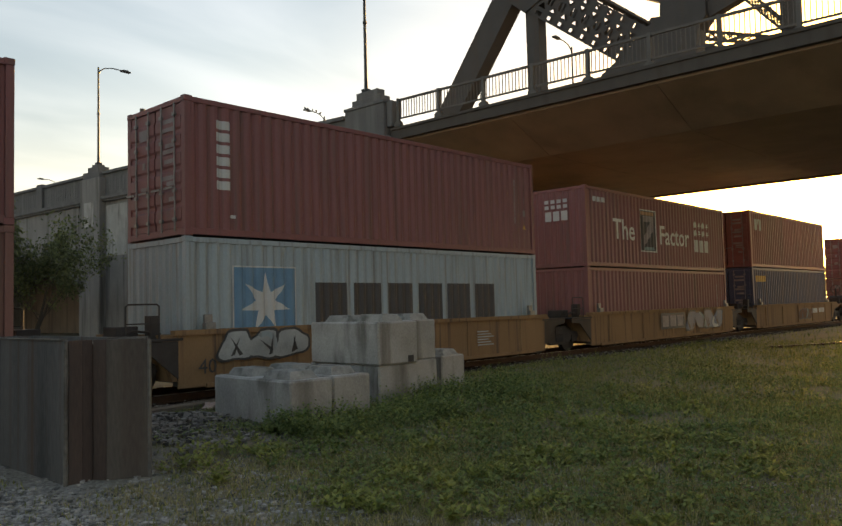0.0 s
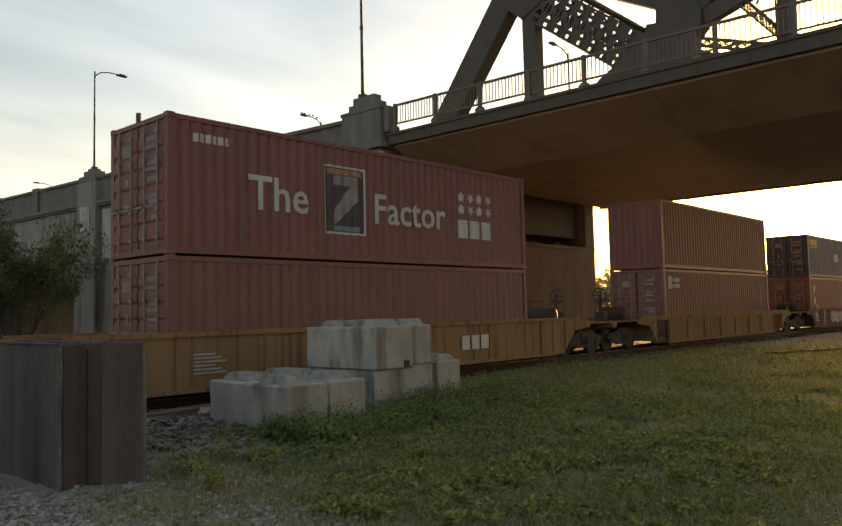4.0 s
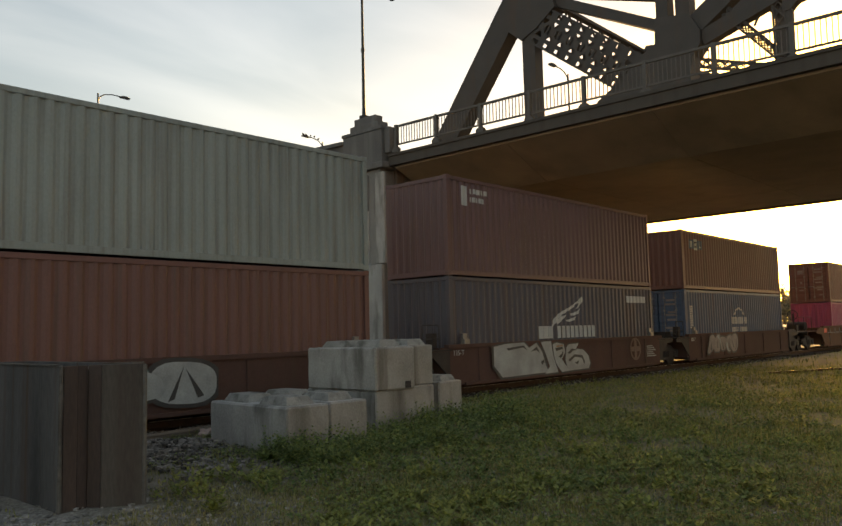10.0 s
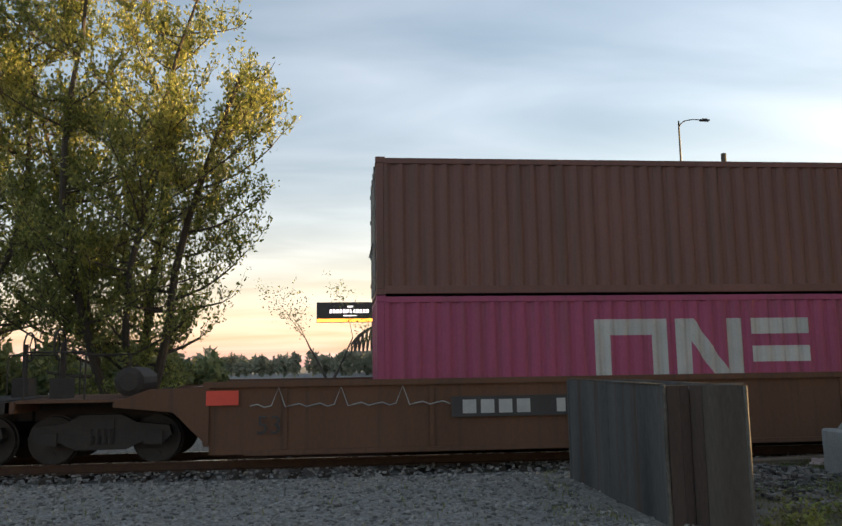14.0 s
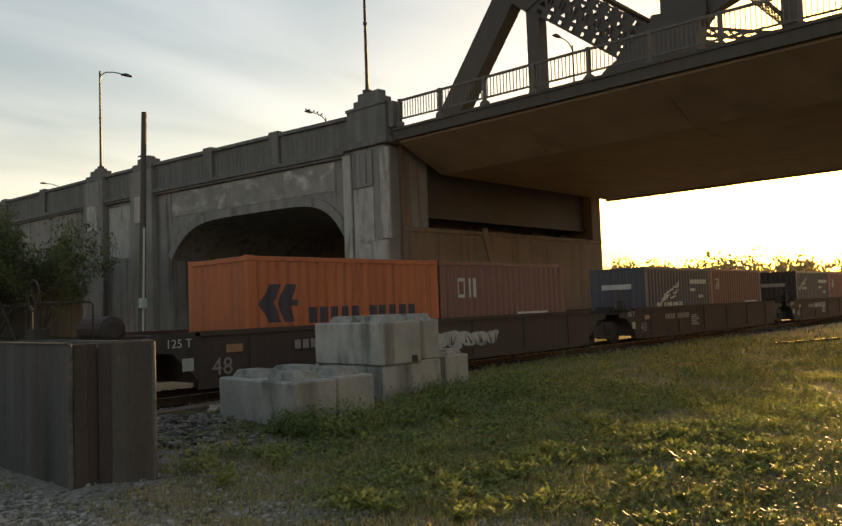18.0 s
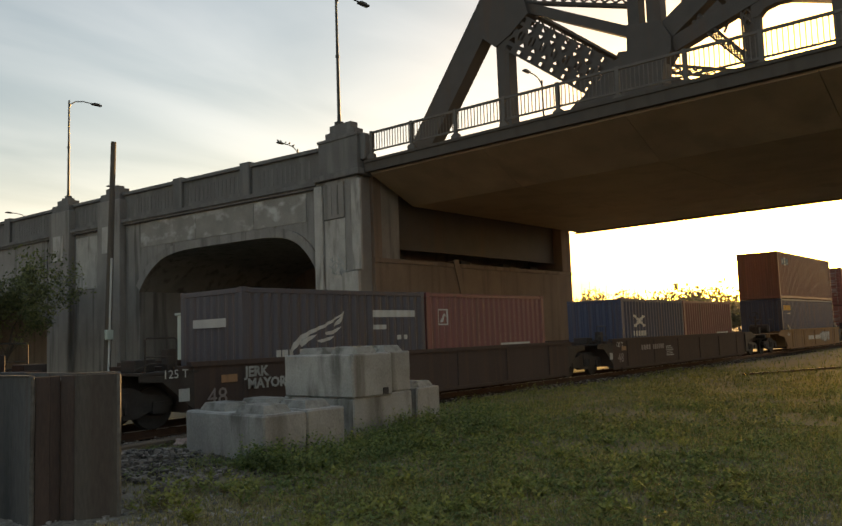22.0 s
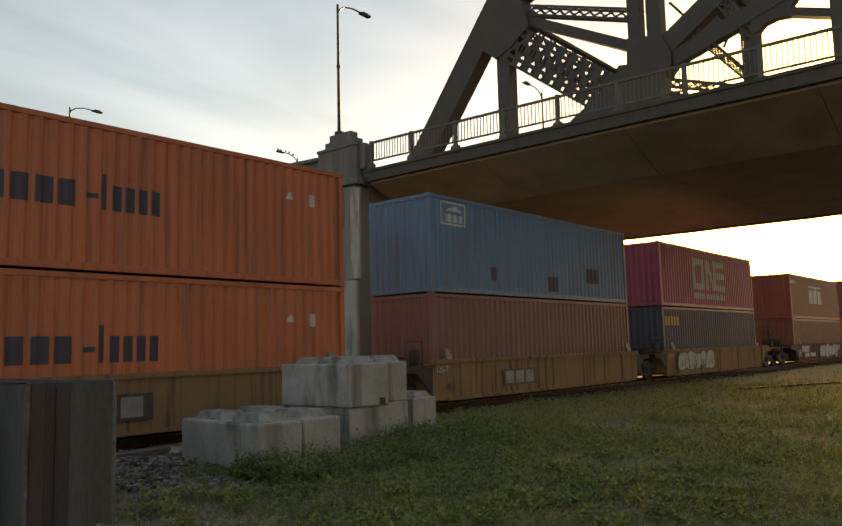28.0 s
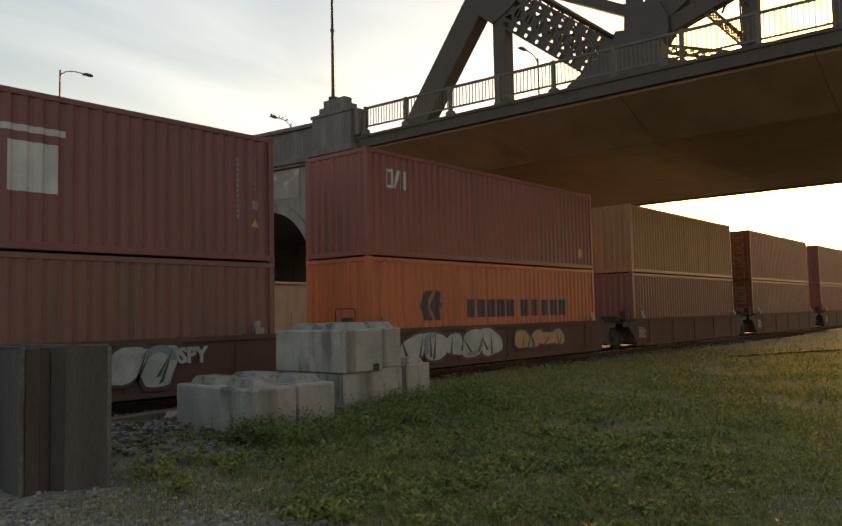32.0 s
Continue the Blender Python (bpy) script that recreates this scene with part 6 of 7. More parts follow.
marking(a, bars(0.46, 1.96, 2.17, 2.47, 5, 0.16), YELLOW, "five rounded yellow blocks")
marking(a, [rect(0.5, 0.65, 1.95, 2.0), rect(1.2, 1.85, 1.95, 2.0)], WHITE, "thin white bars")
numbers(b, LONG, H9)
a, b = pair(360.4, OXIDE, H8, True, "red-brown steel container", OXIDE, H9, True, "rusty red steel container with doors in front")
numbers(b, LONG, H9)
a, b = pair(376.24, ORANGE, H9, False, "orange steel container with dark blue emblem", ORANGE, H9, False, "orange steel container with dark blue emblem")
for box in (a, b):
    marking(box, emblem(2.05, 1.15), MARK_NAVY, "dark blue emblem")
    marking(box, [rect(3.6, 3.9, 1.2, 1.9)] + bars(4.0, 5.7, 1.2, 1.7, 4) + [rect(5.78, 6.02, 1.4, 1.5), rect(6.1, 6.2, 1.2, 1.9)] + bars(6.3, 7.4, 1.2, 1.7, 4), MARK_NAVY, "row of dark blocks")
    marking(box, [[(10.6, 2.0), (10.85, 2.0), (10.72, 2.2)], rect(11.3, 11.5, 1.9, 2.2)], WHITE, "small pale plates")
a, b = pair(392.1, OXIDE, H9, False, "red-brown steel container", SKYBLUE, H9, False, "faded pale blue steel container with darker patches")
marking(b, ring(0.55, 1.76, 2.02, 2.73, 0.06) + bars(0.75, 1.6, 2.12, 2.35, 6) + [[(0.75, 2.45), (1.6, 2.45), (1.3, 2.62), (1.0, 2.55)]], WHITE, "white framed panel")
marking(b, [rect(2.95, 3.35, 0.48, 0.91), rect(6.44, 7.07, 0.25, 0.78), rect(9.11, 10.1, 0.67, 1.22)], MARK_NAVY, "dark blue repair patches")
numbers(a, LONG, H9)
a, b = pair(407.9, NAVY, H9, False, "navy steel container with yellow blocks", MAGENTA, H9, False, "bright magenta steel container with large white logo")
ring_logo(b, 3.95, 0.9, 2.4)
marking(a, bars(0.35, 1.85, 2.05, 2.45, 5, 0.16), YELLOW, "five rounded yellow blocks")
numbers(a, LONG, H9)
# last red wagon
for i, s in enumerate((427.8, 443.35, 459.2, 474.9, 490.6)):
    car = wagon(s, -0.3, 12.5, 1.28, CAR_RED, RED_CAR, "end" if i == 0 else "joint", "end" if i == 4 else "joint")
    locks(car, 0, 0, 1.28)
    if i == 0:
        graffiti(car, 4.9, 9.7, 0.3, 1.22, 51, None, 6)
        lettering("SPY", 0.42, SPRAY, car, 9.75, -1.514, 0.78, "white spray-painted letters", 0.02)
        graffiti(car, 0.6, 2.2, 0.7, 1.2, 52, None, 3)
        marking(car, bars(1.2, 2.2, 0.45, 0.68, 4) + bars(2.45, 3.7, 0.45, 0.68, 6), WHITE, "row of white marks", flat=-1.506)
    if i == 1:
        graffiti(car, 1.0, 5.5, 0.3, 1.2, 53, None, 5)
        graffiti(car, 6.5, 9.5, 0.4, 1.1, 54, TAN, 4)
    data_bars(car, -0.2, 0.5)
a, b = pair(427.8, BROWN, H8, False, "brown steel container", MAROON, H9, False, "red-brown steel container with white winged logo")
marking(b, [rect(4.5, 7.6, 2.12, 2.24), [(5.8, 2.2), (6.2, 1.95), (6.6, 2.2), (6.45, 2.24), (6.2, 2.1), (5.95, 2.24)]] + bars(4.5, 7.6, 1.05, 1.95, 3, 0.14), WHITE, "white winged block logo")
marking(b, bars(0.7, 1.25, 2.25, 2.48, 4) + [rect(0.35, 0.6, 2.28, 2.45)], WHITE, "small white bars")
numbers(b, LONG, H9)
a, b = pair(443.35, ORANGE, H9, False, "orange steel container with dark blue emblem", CRIMSON, H9, False, "red steel container")
marking(b, ring(0.77, 1.05, 1.88, 2.4, 0.08) + [[(1.08, 1.88), (1.17, 1.88), (1.33, 2.4), (1.24, 2.4)], rect(1.33, 1.4, 1.88, 2.4), rect(1.5, 1.58, 1.88, 2.4)], WHITE, "white angular logo")
marking(a, emblem(2.05, 1.15), MARK_NAVY, "dark blue emblem")
marking(a, bars(4.3, 7.0, 1.2, 1.75, 5) + bars(7.3, 10.4, 1.2, 1.75, 5), MARK_NAVY, "row of dark blocks")
marking(b, [rect(11.4, 11.55, 0.4, 0.75)], YELLOW, "small yellow plate")
a, b = pair(459.2, OXIDE, H9, False, "red-brown steel container", TAN, H9, False, "tan steel container")
a, b = pair(474.9, BROWN, H9, True, "brown steel container", OXIDE, H9, True, "red-brown steel container")
a, b = pair(490.6, MAROON, H9, False, "maroon steel container", BROWN, H9, False, "brown steel container")

# ---- beside the track: blocks, pile, log ----


def stud_mesh():
    """A broad low stud with sloping sides."""
    bm = bmesh.new()
    lo = [bm.verts.new((x, y, -0.006)) for x, y in ((-0.26, -0.37), (0.26, -0.37), (0.26, 0.37), (-0.26, 0.37))]
    hi = [bm.verts.new((x, y, 0.125)) for x, y in ((-0.19, -0.29), (0.19, -0.29), (0.19, 0.29), (-0.19, 0.29))]
    bm.faces.new(lo[::-1])
    bm.faces.new(hi)
    for i in range(4):
        bm.faces.new((lo[i], lo[(i + 1) % 4], hi[(i + 1) % 4], hi[i]))
    bmesh.ops.bevel(bm, geom=bm.edges[:], offset=0.008, segments=1, affect="EDGES")
    return mesh("stud", bm)


STUD = stud_mesh()


def block_mesh(length, notch, seed, w=0.76):
    """A cast block, 0.76 m high, its edges chipped and its faces slightly uneven."""
    h = 0.76
    bm = boxes((0, w, 0, length, 0 if notch else -0.1, h))
    bmesh.ops.bevel(bm, geom=bm.edges[:], offset=0.026, segments=1, affect="EDGES")
    bmesh.ops.subdivide_edges(bm, edges=[e for e in bm.edges if e.calc_length() > 0.3], cuts=9, use_grid_fill=True)
    for v in bm.verts:
        p = v.co * 5.0 + Vector((seed * 3.1, 0, 0))
        v.co += Vector((noise.noise(p), noise.noise(p + Vector((9, 0, 0))), noise.noise(p + Vector((0, 9, 0))))) * 0.007
    return bm


def concrete_block(x, y, z, turn, length, label, notch=(), w=0.76):
    b = thing("concrete_block", pose(x, y, z, 0, 0, turn), label, "concrete block", "stacked concrete blocks")
    body = part("body", block_mesh(length, notch, x + z, w), BLOCK, b)
    body.data.materials.append(BLOCK_SHADED_STREAKED)
    # faces towards -y take the copy with shade in its colour
    for face in body.data.polygons:
        face.material_index = 1 if face.normal.y < -0.6 else 0
    for cx in (w / 2,):
        for k in (0.26, 0.74):
            put("stud", STUD, BLOCK_TOP, b, at=pose(cx, length * k, 0.755))
    if notch:
        # no hollow is cut: a dark box stands for the notch's shade
        for k in notch:
            part("lifting_notch", boxes((k, k + 0.13, -0.016, 0.05, 0.02, 0.14)), STEEL_DARK, b, "dark box for the shade in a lifting notch")
    bm = bmesh.new()
    m, c = length / 2, w / 2
    tube(bm, [(c, m - 0.09, 0.75), (c, m - 0.08, 0.8), (c, m, 0.83), (c, m + 0.08, 0.8), (c, m + 0.09, 0.75)], 0.014, 6)
    part("lifting_eye", bm, RUST, b, "rusty lifting loop")
    return b


LOW = "pale cast concrete block with studs, on the grass"
concrete_block(6.88, 8.92, -0.135, -3.0, 2.14, LOW)
concrete_block(7.73, 8.98, -0.135, -1.5, 2.14, LOW)
concrete_block(9.44, 9.74, -0.125, -1.5, 1.95, LOW, (), 0.96)
concrete_block(10.62, 10.1, -0.125, -1.0, 1.8, LOW, (), 0.74)
concrete_block(11.85, 10.40, -0.125, 2.0, 1.6, LOW)
UP = "pale cast concrete block with studs, stacked on others"
concrete_block(9.40, 9.70, 0.639, -1.5, 1.9, UP, (0.72,), 0.98)
concrete_block(10.62, 10.12, 0.639, -1.0, 1.7, UP, (0.05,), 0.74)


def make_pile():
    """A short box of rusted interlocking sheet piling, set in the gravel."""
    pile = thing("sheet_pile_box", pose(3.35, 8.02, -0.16), "rusted steel sheet piling box with flaking grey paint", "sheet piling")
    # the long face away from the track is dressed with flat pans, the end face shows one deep groove
    def pan(name, a, b, t=0.05, z1=1.55, material=PILE):
        bm = bmesh.new()
        d = (Vector((b[0], b[1], 0)) - Vector((a[0], a[1], 0))).normalized()
        n = Vector((d.y, -d.x, 0))
        vs = []
        for p, o in ((a, 0), (b, 0), (b, -t), (a, -t)):
            q = Vector((p[0], p[1], 0)) + n * o
            vs.append((q.x, q.y))
        plate(bm, vs, -0.3, z1, "xy")
        bmesh.ops.bevel(bm, geom=bm.edges[:], offset=0.006, segments=1, affect="EDGES")
        return part(name, bm, material, pile)
    pan("pile_pan", (-0.03, 3.5), (-0.012, 1.78))
    pan("pile_pan", (-0.012, 1.777), (0.0, 0.03), z1=1.556)
    bm = bmesh.new()
    tube(bm, [(0.0, 0.0, -0.3), (0.002, 0.004, 0.3), (-0.003, 0.0, 0.8), (0.003, 0.002, 1.2), (0.0, 0.0, 1.55)], [0.026, 0.024, 0.02, 0.024, 0.02], 8)
    part("corner_edge", bm, PILE_EDGE, pile, "pale worn corner edge")
    pan("pile_web", (0.03, 0.0), (0.18, 0.02), 0.04, material=PILE_RUST)
    pan("pile_web", (0.18, 0.02), (0.3, 0.05), 0.04, material=PILE_RUST)
    pan("pile_web", (0.3, 0.05), (0.38, -0.08), 0.04, material=PILE_RUST)
    pan("pile_flange", (0.38, -0.09), (0.74, -0.28), material=PILE_BROWN)
    # thin bar down the flange edge, paler than the pans
    bm = bmesh.new()
    tube(bm, [(0.757, -0.282, -0.3), (0.757, -0.282, 1.54)], 0.022, 8)
    part("flange_edge", bm, PILE_EDGE, pile, "pale flange edge")
    pan("pile_flange", (0.78, -0.27), (0.82, 2.9))
    pan("pile_flange", (0.82, 2.9), (-0.03, 3.5))
    bm = bmesh.new()
    for a, b in (((-0.02, 0.05), (-0.02, 3.4)), ((0.38, -0.08), (0.74, -0.27))):
        beam(bm, (a[0] + 0.03, a[1] + 0.03, 1.562), (b[0] + 0.03, b[1] + 0.03, 1.562), 0.07, 0.012)
    part("worn_rim", bm, PILE_EDGE, pile, "pale worn top rim")
    part("fill", boxes((0.08, 0.7, 0.08, 2.85, -0.3, 1.5)), CONCRETE_BROWN, pile, "packed soil fill")


make_pile()


def make_log():
    log = thing("timber_baulk", pose(6.3, 12.15, -0.06, 0, 0, 8), "old split timber baulk lying by the track", "timber")
    part("baulk", boxes((0, 1.7, -0.11, 0.11, -0.08, 0.13), bevel=0.03), WOOD, log)
    part("split", boxes((0.1, 1.5, -0.02, 0.01, 0.128, 0.136)), TIE, log)


make_log()


def boulder(x, y, r, seed, material, label):
    bm = bmesh.new()
    bmesh.ops.create_icosphere(bm, subdivisions=2, radius=r)
    for v in bm.verts:
        v.co *= 0.8 + 0.5 * noise.noise(v.co * (1.6 / r) + Vector((seed, 0, 0)))
        v.co.z *= 0.75
    rock = part("rock", bm, material)
    rock.matrix_basis = pose(x, y, ground_height(x, y) + r * 0.35)
    return tagged(rock, label, "rock")


boulder(7.5, 11.95, 0.17, 2, surface("pink_granite", (0.28, 0.2, 0.17), (0.42, 0.33, 0.29), 0.9, 0, 8, bump=0.5), "pinkish granite rock beside the timber baulk")
boulder(6.9, 11.6, 0.1, 5, STONE, "grey rock in the rubble")
boulder(5.4, 10.3, 0.12, 9, STONE, "grey rock in the gravel")


def make_old_rail():
    bm = rail_mesh(0, 11.0)
    rail = part("old_rail", bm, RUST)
    part("worn_head", boxes((0, 11.0, -0.03, 0.03, -0.006, 0.0)), RAIL_TOP, rail, "bright worn top")
    rail.matrix_basis = pose(27.2, 9.1, 0.02, 0, 0, -22.6)
    tagged(rail, "disused rusty rail lying in the grass", "rail")


make_old_rail()

# ---- grass, weeds and trees ----


def blades(name, spots, height, width, material, label, seed, lean=0.45):
    """Tapering blades, each bent once."""
    rng = np.random.default_rng(seed)
    p = np.asarray(spots)
    n = len(p)
    h = height[0] + (height[1] - height[0]) * rng.random(n) ** 1.6
    h = h * p[:, 3]
    w = rng.uniform(width[0], width[1], n)
    a, b = rng.uniform(0, math.tau, n), rng.uniform(0, math.tau, n)
    side = np.stack([np.cos(a), np.sin(a), np.zeros(n)], 1) * w[:, None]
    tip = np.stack([np.cos(b), np.sin(b), np.zeros(n)], 1) * (h * lean * rng.random(n))[:, None]
    base = p[:, :3]
    up = np.array([0, 0, 1.0])
    mid = base + tip * 0.35 + up * (h * 0.6)[:, None]
    v = np.stack([base - side / 2, base + side / 2, mid + side * 0.38, mid - side * 0.38, base + tip + up * h[:, None]], 1).reshape(-1, 3)
    k = 5 * np.arange(n)[:, None]
    faces = [tuple(f) for f in (k + np.array([[0, 1, 2, 3]])).tolist()] + [tuple(f) for f in (k + np.array([[3, 2, 4]])).tolist()]
    return soup(name, v, faces, material, "stuff", label, "grass")


def clear(x, y):
    """Places where nothing grows: under blocks and pile, and on the ballast."""
    if 3.1 < x < 4.3 and 7.5 < y < 11.6:
        return False
    for x0, x1, y0, y1 in ((6.8, 8.6, 8.95, 11.1), (9.4, 11.2, 9.75, 11.9), (11.8, 12.6, 10.4, 12.0)):
        if x0 < x < x1 and y0 < y < y1:
            return False
    return y < 13.0 - 0.4 * math.sin(x)


def lushness(x, y):
    """How thick the growth is: patchy, thin in front and on the gravel."""
    n = 0.5 + 0.7 * noise.noise(Vector((x * 0.45, y * 0.45, 7))) + 0.4 * noise.noise(Vector((x * 1.7, y * 1.7, 1)))
    edge = min(1.0, max(0.0, (x - 0.12 * y - 3.2) / 2.2))
    r = math.hypot(x, y)
    fore = min(1.0, max(0.0, (r - 5.4) / 3.4))
    return max(0.0, n) * edge * (0.4 + 0.6 * fore)


def turf(rng, count, far, power=1.7):
    out = []
    while len(out) < count:
        a, r = radians(rng.uniform(14, 88)), 4.4 + (far - 4.4) * rng.random() ** power
        x, y = math.sin(a) * r, math.cos(a) * r
        if not clear(x, y):
            continue
        lush = lushness(x, y)
        if rng.random() < 0.16 + lush:
            for _ in range(rng.choice((2, 4, 6))):
                px, py = x + rng.gauss(0, 0.035), y + rng.gauss(0, 0.035)
                out.append((px, py, ground_height(px, py) - 0.01, (0.5 + 0.7 * lush) * (1 + 0.012 * r)))
    return out


rng0 = random.Random(12)
blades("turf", turf(rng0, 100000, 34.0), (0.025, 0.15), (0.007, 0.017), GRASS, "rough green grass in patches on the waste ground", 5, 0.9)
blades("dry_turf", turf(rng0, 26000, 26.0), (0.03, 0.15), (0.004, 0.009), DRY, "dry straw-coloured grass stalks", 6, 1.1)


def sparse(rng, count):
    out = []
    while len(out) < count:
        a, d = radians(rng.uniform(16, 86)), 5.4 + 4.6 * rng.random() ** 1.3
        x, y = math.sin(a) * d, math.cos(a) * d
        if clear(x, y) and x > 0.12 * y + 2.2 and noise.noise(Vector((x * 1.1, y * 1.1, 2))) > rng.uniform(-0.45, 0.25):
            out.append((x, y, ground_height(x, y) - 0.01, 1.0))
    return out


blades("short_grass", sparse(rng0, 34000), (0.02, 0.1), (0.005, 0.011), DRY, "short trampled dry grass", 9, 1.2)
blades("short_green_grass", sparse(rng0, 8000), (0.02, 0.08), (0.006, 0.012), GRASS, "short trampled green grass", 10, 1.1)


def around(rng, count):
    """Thin growth on the ground to all sides."""
    out = []
    while len(out) < count:
        x, y = rng.uniform(-14, 32), rng.uniform(-22, 12)
        if clear(x, y) and noise.noise(Vector((x * 0.5, y * 0.5, 5))) > rng.uniform(-0.5, 0.1) - 0.02 * x:
            out.append((x, y, ground_height(x, y) - 0.01, 1.0))
    return out


blades("thin_grass", around(rng0, 26000), (0.03, 0.12), (0.007, 0.016), GRASS, "thin green grass on the open ground", 17, 1.0)


def ground_leaves(name, count, material, label, seed, floor_level):
    """Small clover-like leaves close to the soil."""
    rng, r2 = np.random.default_rng(seed), random.Random(seed)
    spots = []
    while len(spots) < count:
        a, r = radians(r2.uniform(16, 86)), 4.4 + 20.0 * r2.random() ** 1.8
        x, y = math.sin(a) * r, math.cos(a) * r
        if clear(x, y) and r2.random() < lushness(x, y) - floor_level:
            for _ in range(7):
                px, py = x + r2.gauss(0, 0.05), y + r2.gauss(0, 0.05)
                spots.append((px, py, ground_height(px, py) + r2.uniform(0.01, 0.09)))
    c = np.array(spots)
    n = len(c)
    a = rng.uniform(0, math.tau, n)
    s = rng.uniform(0.012, 0.034, n)[:, None]
    d = np.stack([np.cos(a), np.sin(a), rng.uniform(-0.2, 0.6, n)], 1) * s
    e = np.stack([-np.sin(a), np.cos(a), rng.uniform(-0.3, 0.3, n)], 1) * s * 0.6
    v = np.stack([c - d, c + e, c + d, c - e], 1).reshape(-1, 3)
    return soup(name, v, np.arange(4 * n).reshape(-1, 4), material, "stuff", label, "weeds")


ground_leaves("clover", 70000, WEED, "low green clover and plantain among the grass", 41, 0.12)


def pebble_spot(rng):
    while True:
        a, d = radians(rng.uniform(14, 84)), 5.4 + 4.2 * rng.random() ** 1.3
        x, y = math.sin(a) * d, math.cos(a) * d
        if clear(x, y):
            return x, y, ground_height(x, y) + 0.003


stones("pebbles", 11000, pebble_spot, (0.006, 0.021), STONE, "small pale pebbles in the trampled soil", 8)


def far_grass(rng, count):
    out = []
    while len(out) < count:
        x, y = rng.uniform(20, 110), rng.uniform(-14, 12.6)
        if math.atan2(x, y) > radians(50):
            out.append((x, y, ground_height(x, y) - 0.02, 1.0))
    return out


blades("verge_grass", far_grass(rng0, 16000), (0.06, 0.22), (0.02, 0.045), GRASS, "taller grass along the railway verge", 13)


def weeds(name, centres, material, label, seed, leaf=0.05):
    """Broad-leaved weeds: stems with many small pointed leaves."""
    rng = np.random.default_rng(seed)
    verts, faces = [], []
    for cx, cy, h, spread, stems in centres:
        z = ground_height(cx, cy)
        for _ in range(int(stems)):
            a, r = rng.uniform(0, math.tau), spread * math.sqrt(rng.random())
            x, y = cx + r * math.cos(a), cy + r * math.sin(a)
            hh = h * rng.uniform(0.5, 1.1) * (1 - 0.4 * r / spread)
            lx, ly = rng.normal(0, 0.12, 2) * hh
            for k in range(9):
                t = (k + 1) / 9
                p = np.array([x + lx * t, y + ly * t, z + hh * t])
                b = rng.uniform(0, math.tau)
                d = np.array([math.cos(b), math.sin(b), rng.uniform(0.0, 0.9)]) * leaf * rng.uniform(0.7, 1.5) * (1.25 - 0.6 * t)
                s = np.array([-math.sin(b), math.cos(b), 0.1]) * leaf * 0.3
                i = len(verts)
                verts += [p, p + d * 0.5 + s, p + d, p + d * 0.5 - s]
                faces.append((i, i + 1, i + 2, i + 3))
    return soup(name, np.array(verts), faces, material, "stuff", label, "weeds")


wr = random.Random(5)
spots = [(6.75 + wr.uniform(-0.35, 0.2), 8.5 + wr.uniform(-0.4, 0.5), wr.uniform(0.3, 0.5), 0.25, 24) for _ in range(7)]
spots += [(wr.uniform(6.6, 9.4), wr.uniform(7.7, 8.9), wr.uniform(0.26, 0.5), 0.4, 26) for _ in range(36)]
spots += [(wr.uniform(9.0, 13.5), wr.uniform(8.2, 10.2), wr.uniform(0.3, 0.55), 0.45, 26) for _ in range(36)]
spots += [(wr.uniform(5.2, 12.0), wr.uniform(5.2, 8.6), wr.uniform(0.1, 0.26), 0.3, 11) for _ in range(44)]
spots += [(wr.uniform(7.0, 17.0), wr.uniform(3.2, 9.0), wr.uniform(0.1, 0.28), wr.uniform(0.2, 0.45), 12) for _ in range(70)]
weeds("leafy_weeds", spots, WEED, "green leafy weeds round the concrete blocks and in the grass", 21, 0.058)
spots = [(wr.uniform(12, 30), wr.uniform(3.0, 12.4), wr.uniform(0.14, 0.36), 0.5, 12) for _ in range(110)]
weeds("tall_weeds", spots, GRASS, "yellowish green weeds in the open grass", 22, 0.06)
spots = [(4.35, 6.8, 0.3, 0.09, 14), (4.7, 7.9, 0.42, 0.26, 16), (4.5, 7.6, 0.3, 0.3, 16), (6.9, 6.3, 0.2, 0.3, 14), (9.2, 4.5, 0.2, 0.4, 16), (5.6, 8.2, 0.35, 0.3, 12)]
spots += [(wr.uniform(4.8, 12.0), wr.uniform(4.6, 8.8), wr.uniform(0.1, 0.26), 0.22, 10) for _ in range(44)]
spots += [(wr.uniform(4.6, 9.5), wr.uniform(2.6, 5.6), wr.uniform(0.08, 0.18), wr.uniform(0.15, 0.35), 16) for _ in range(40)]
weeds("bright_weeds", spots, SPROUT, "bright young weeds at the gravel's edge", 23, 0.065)


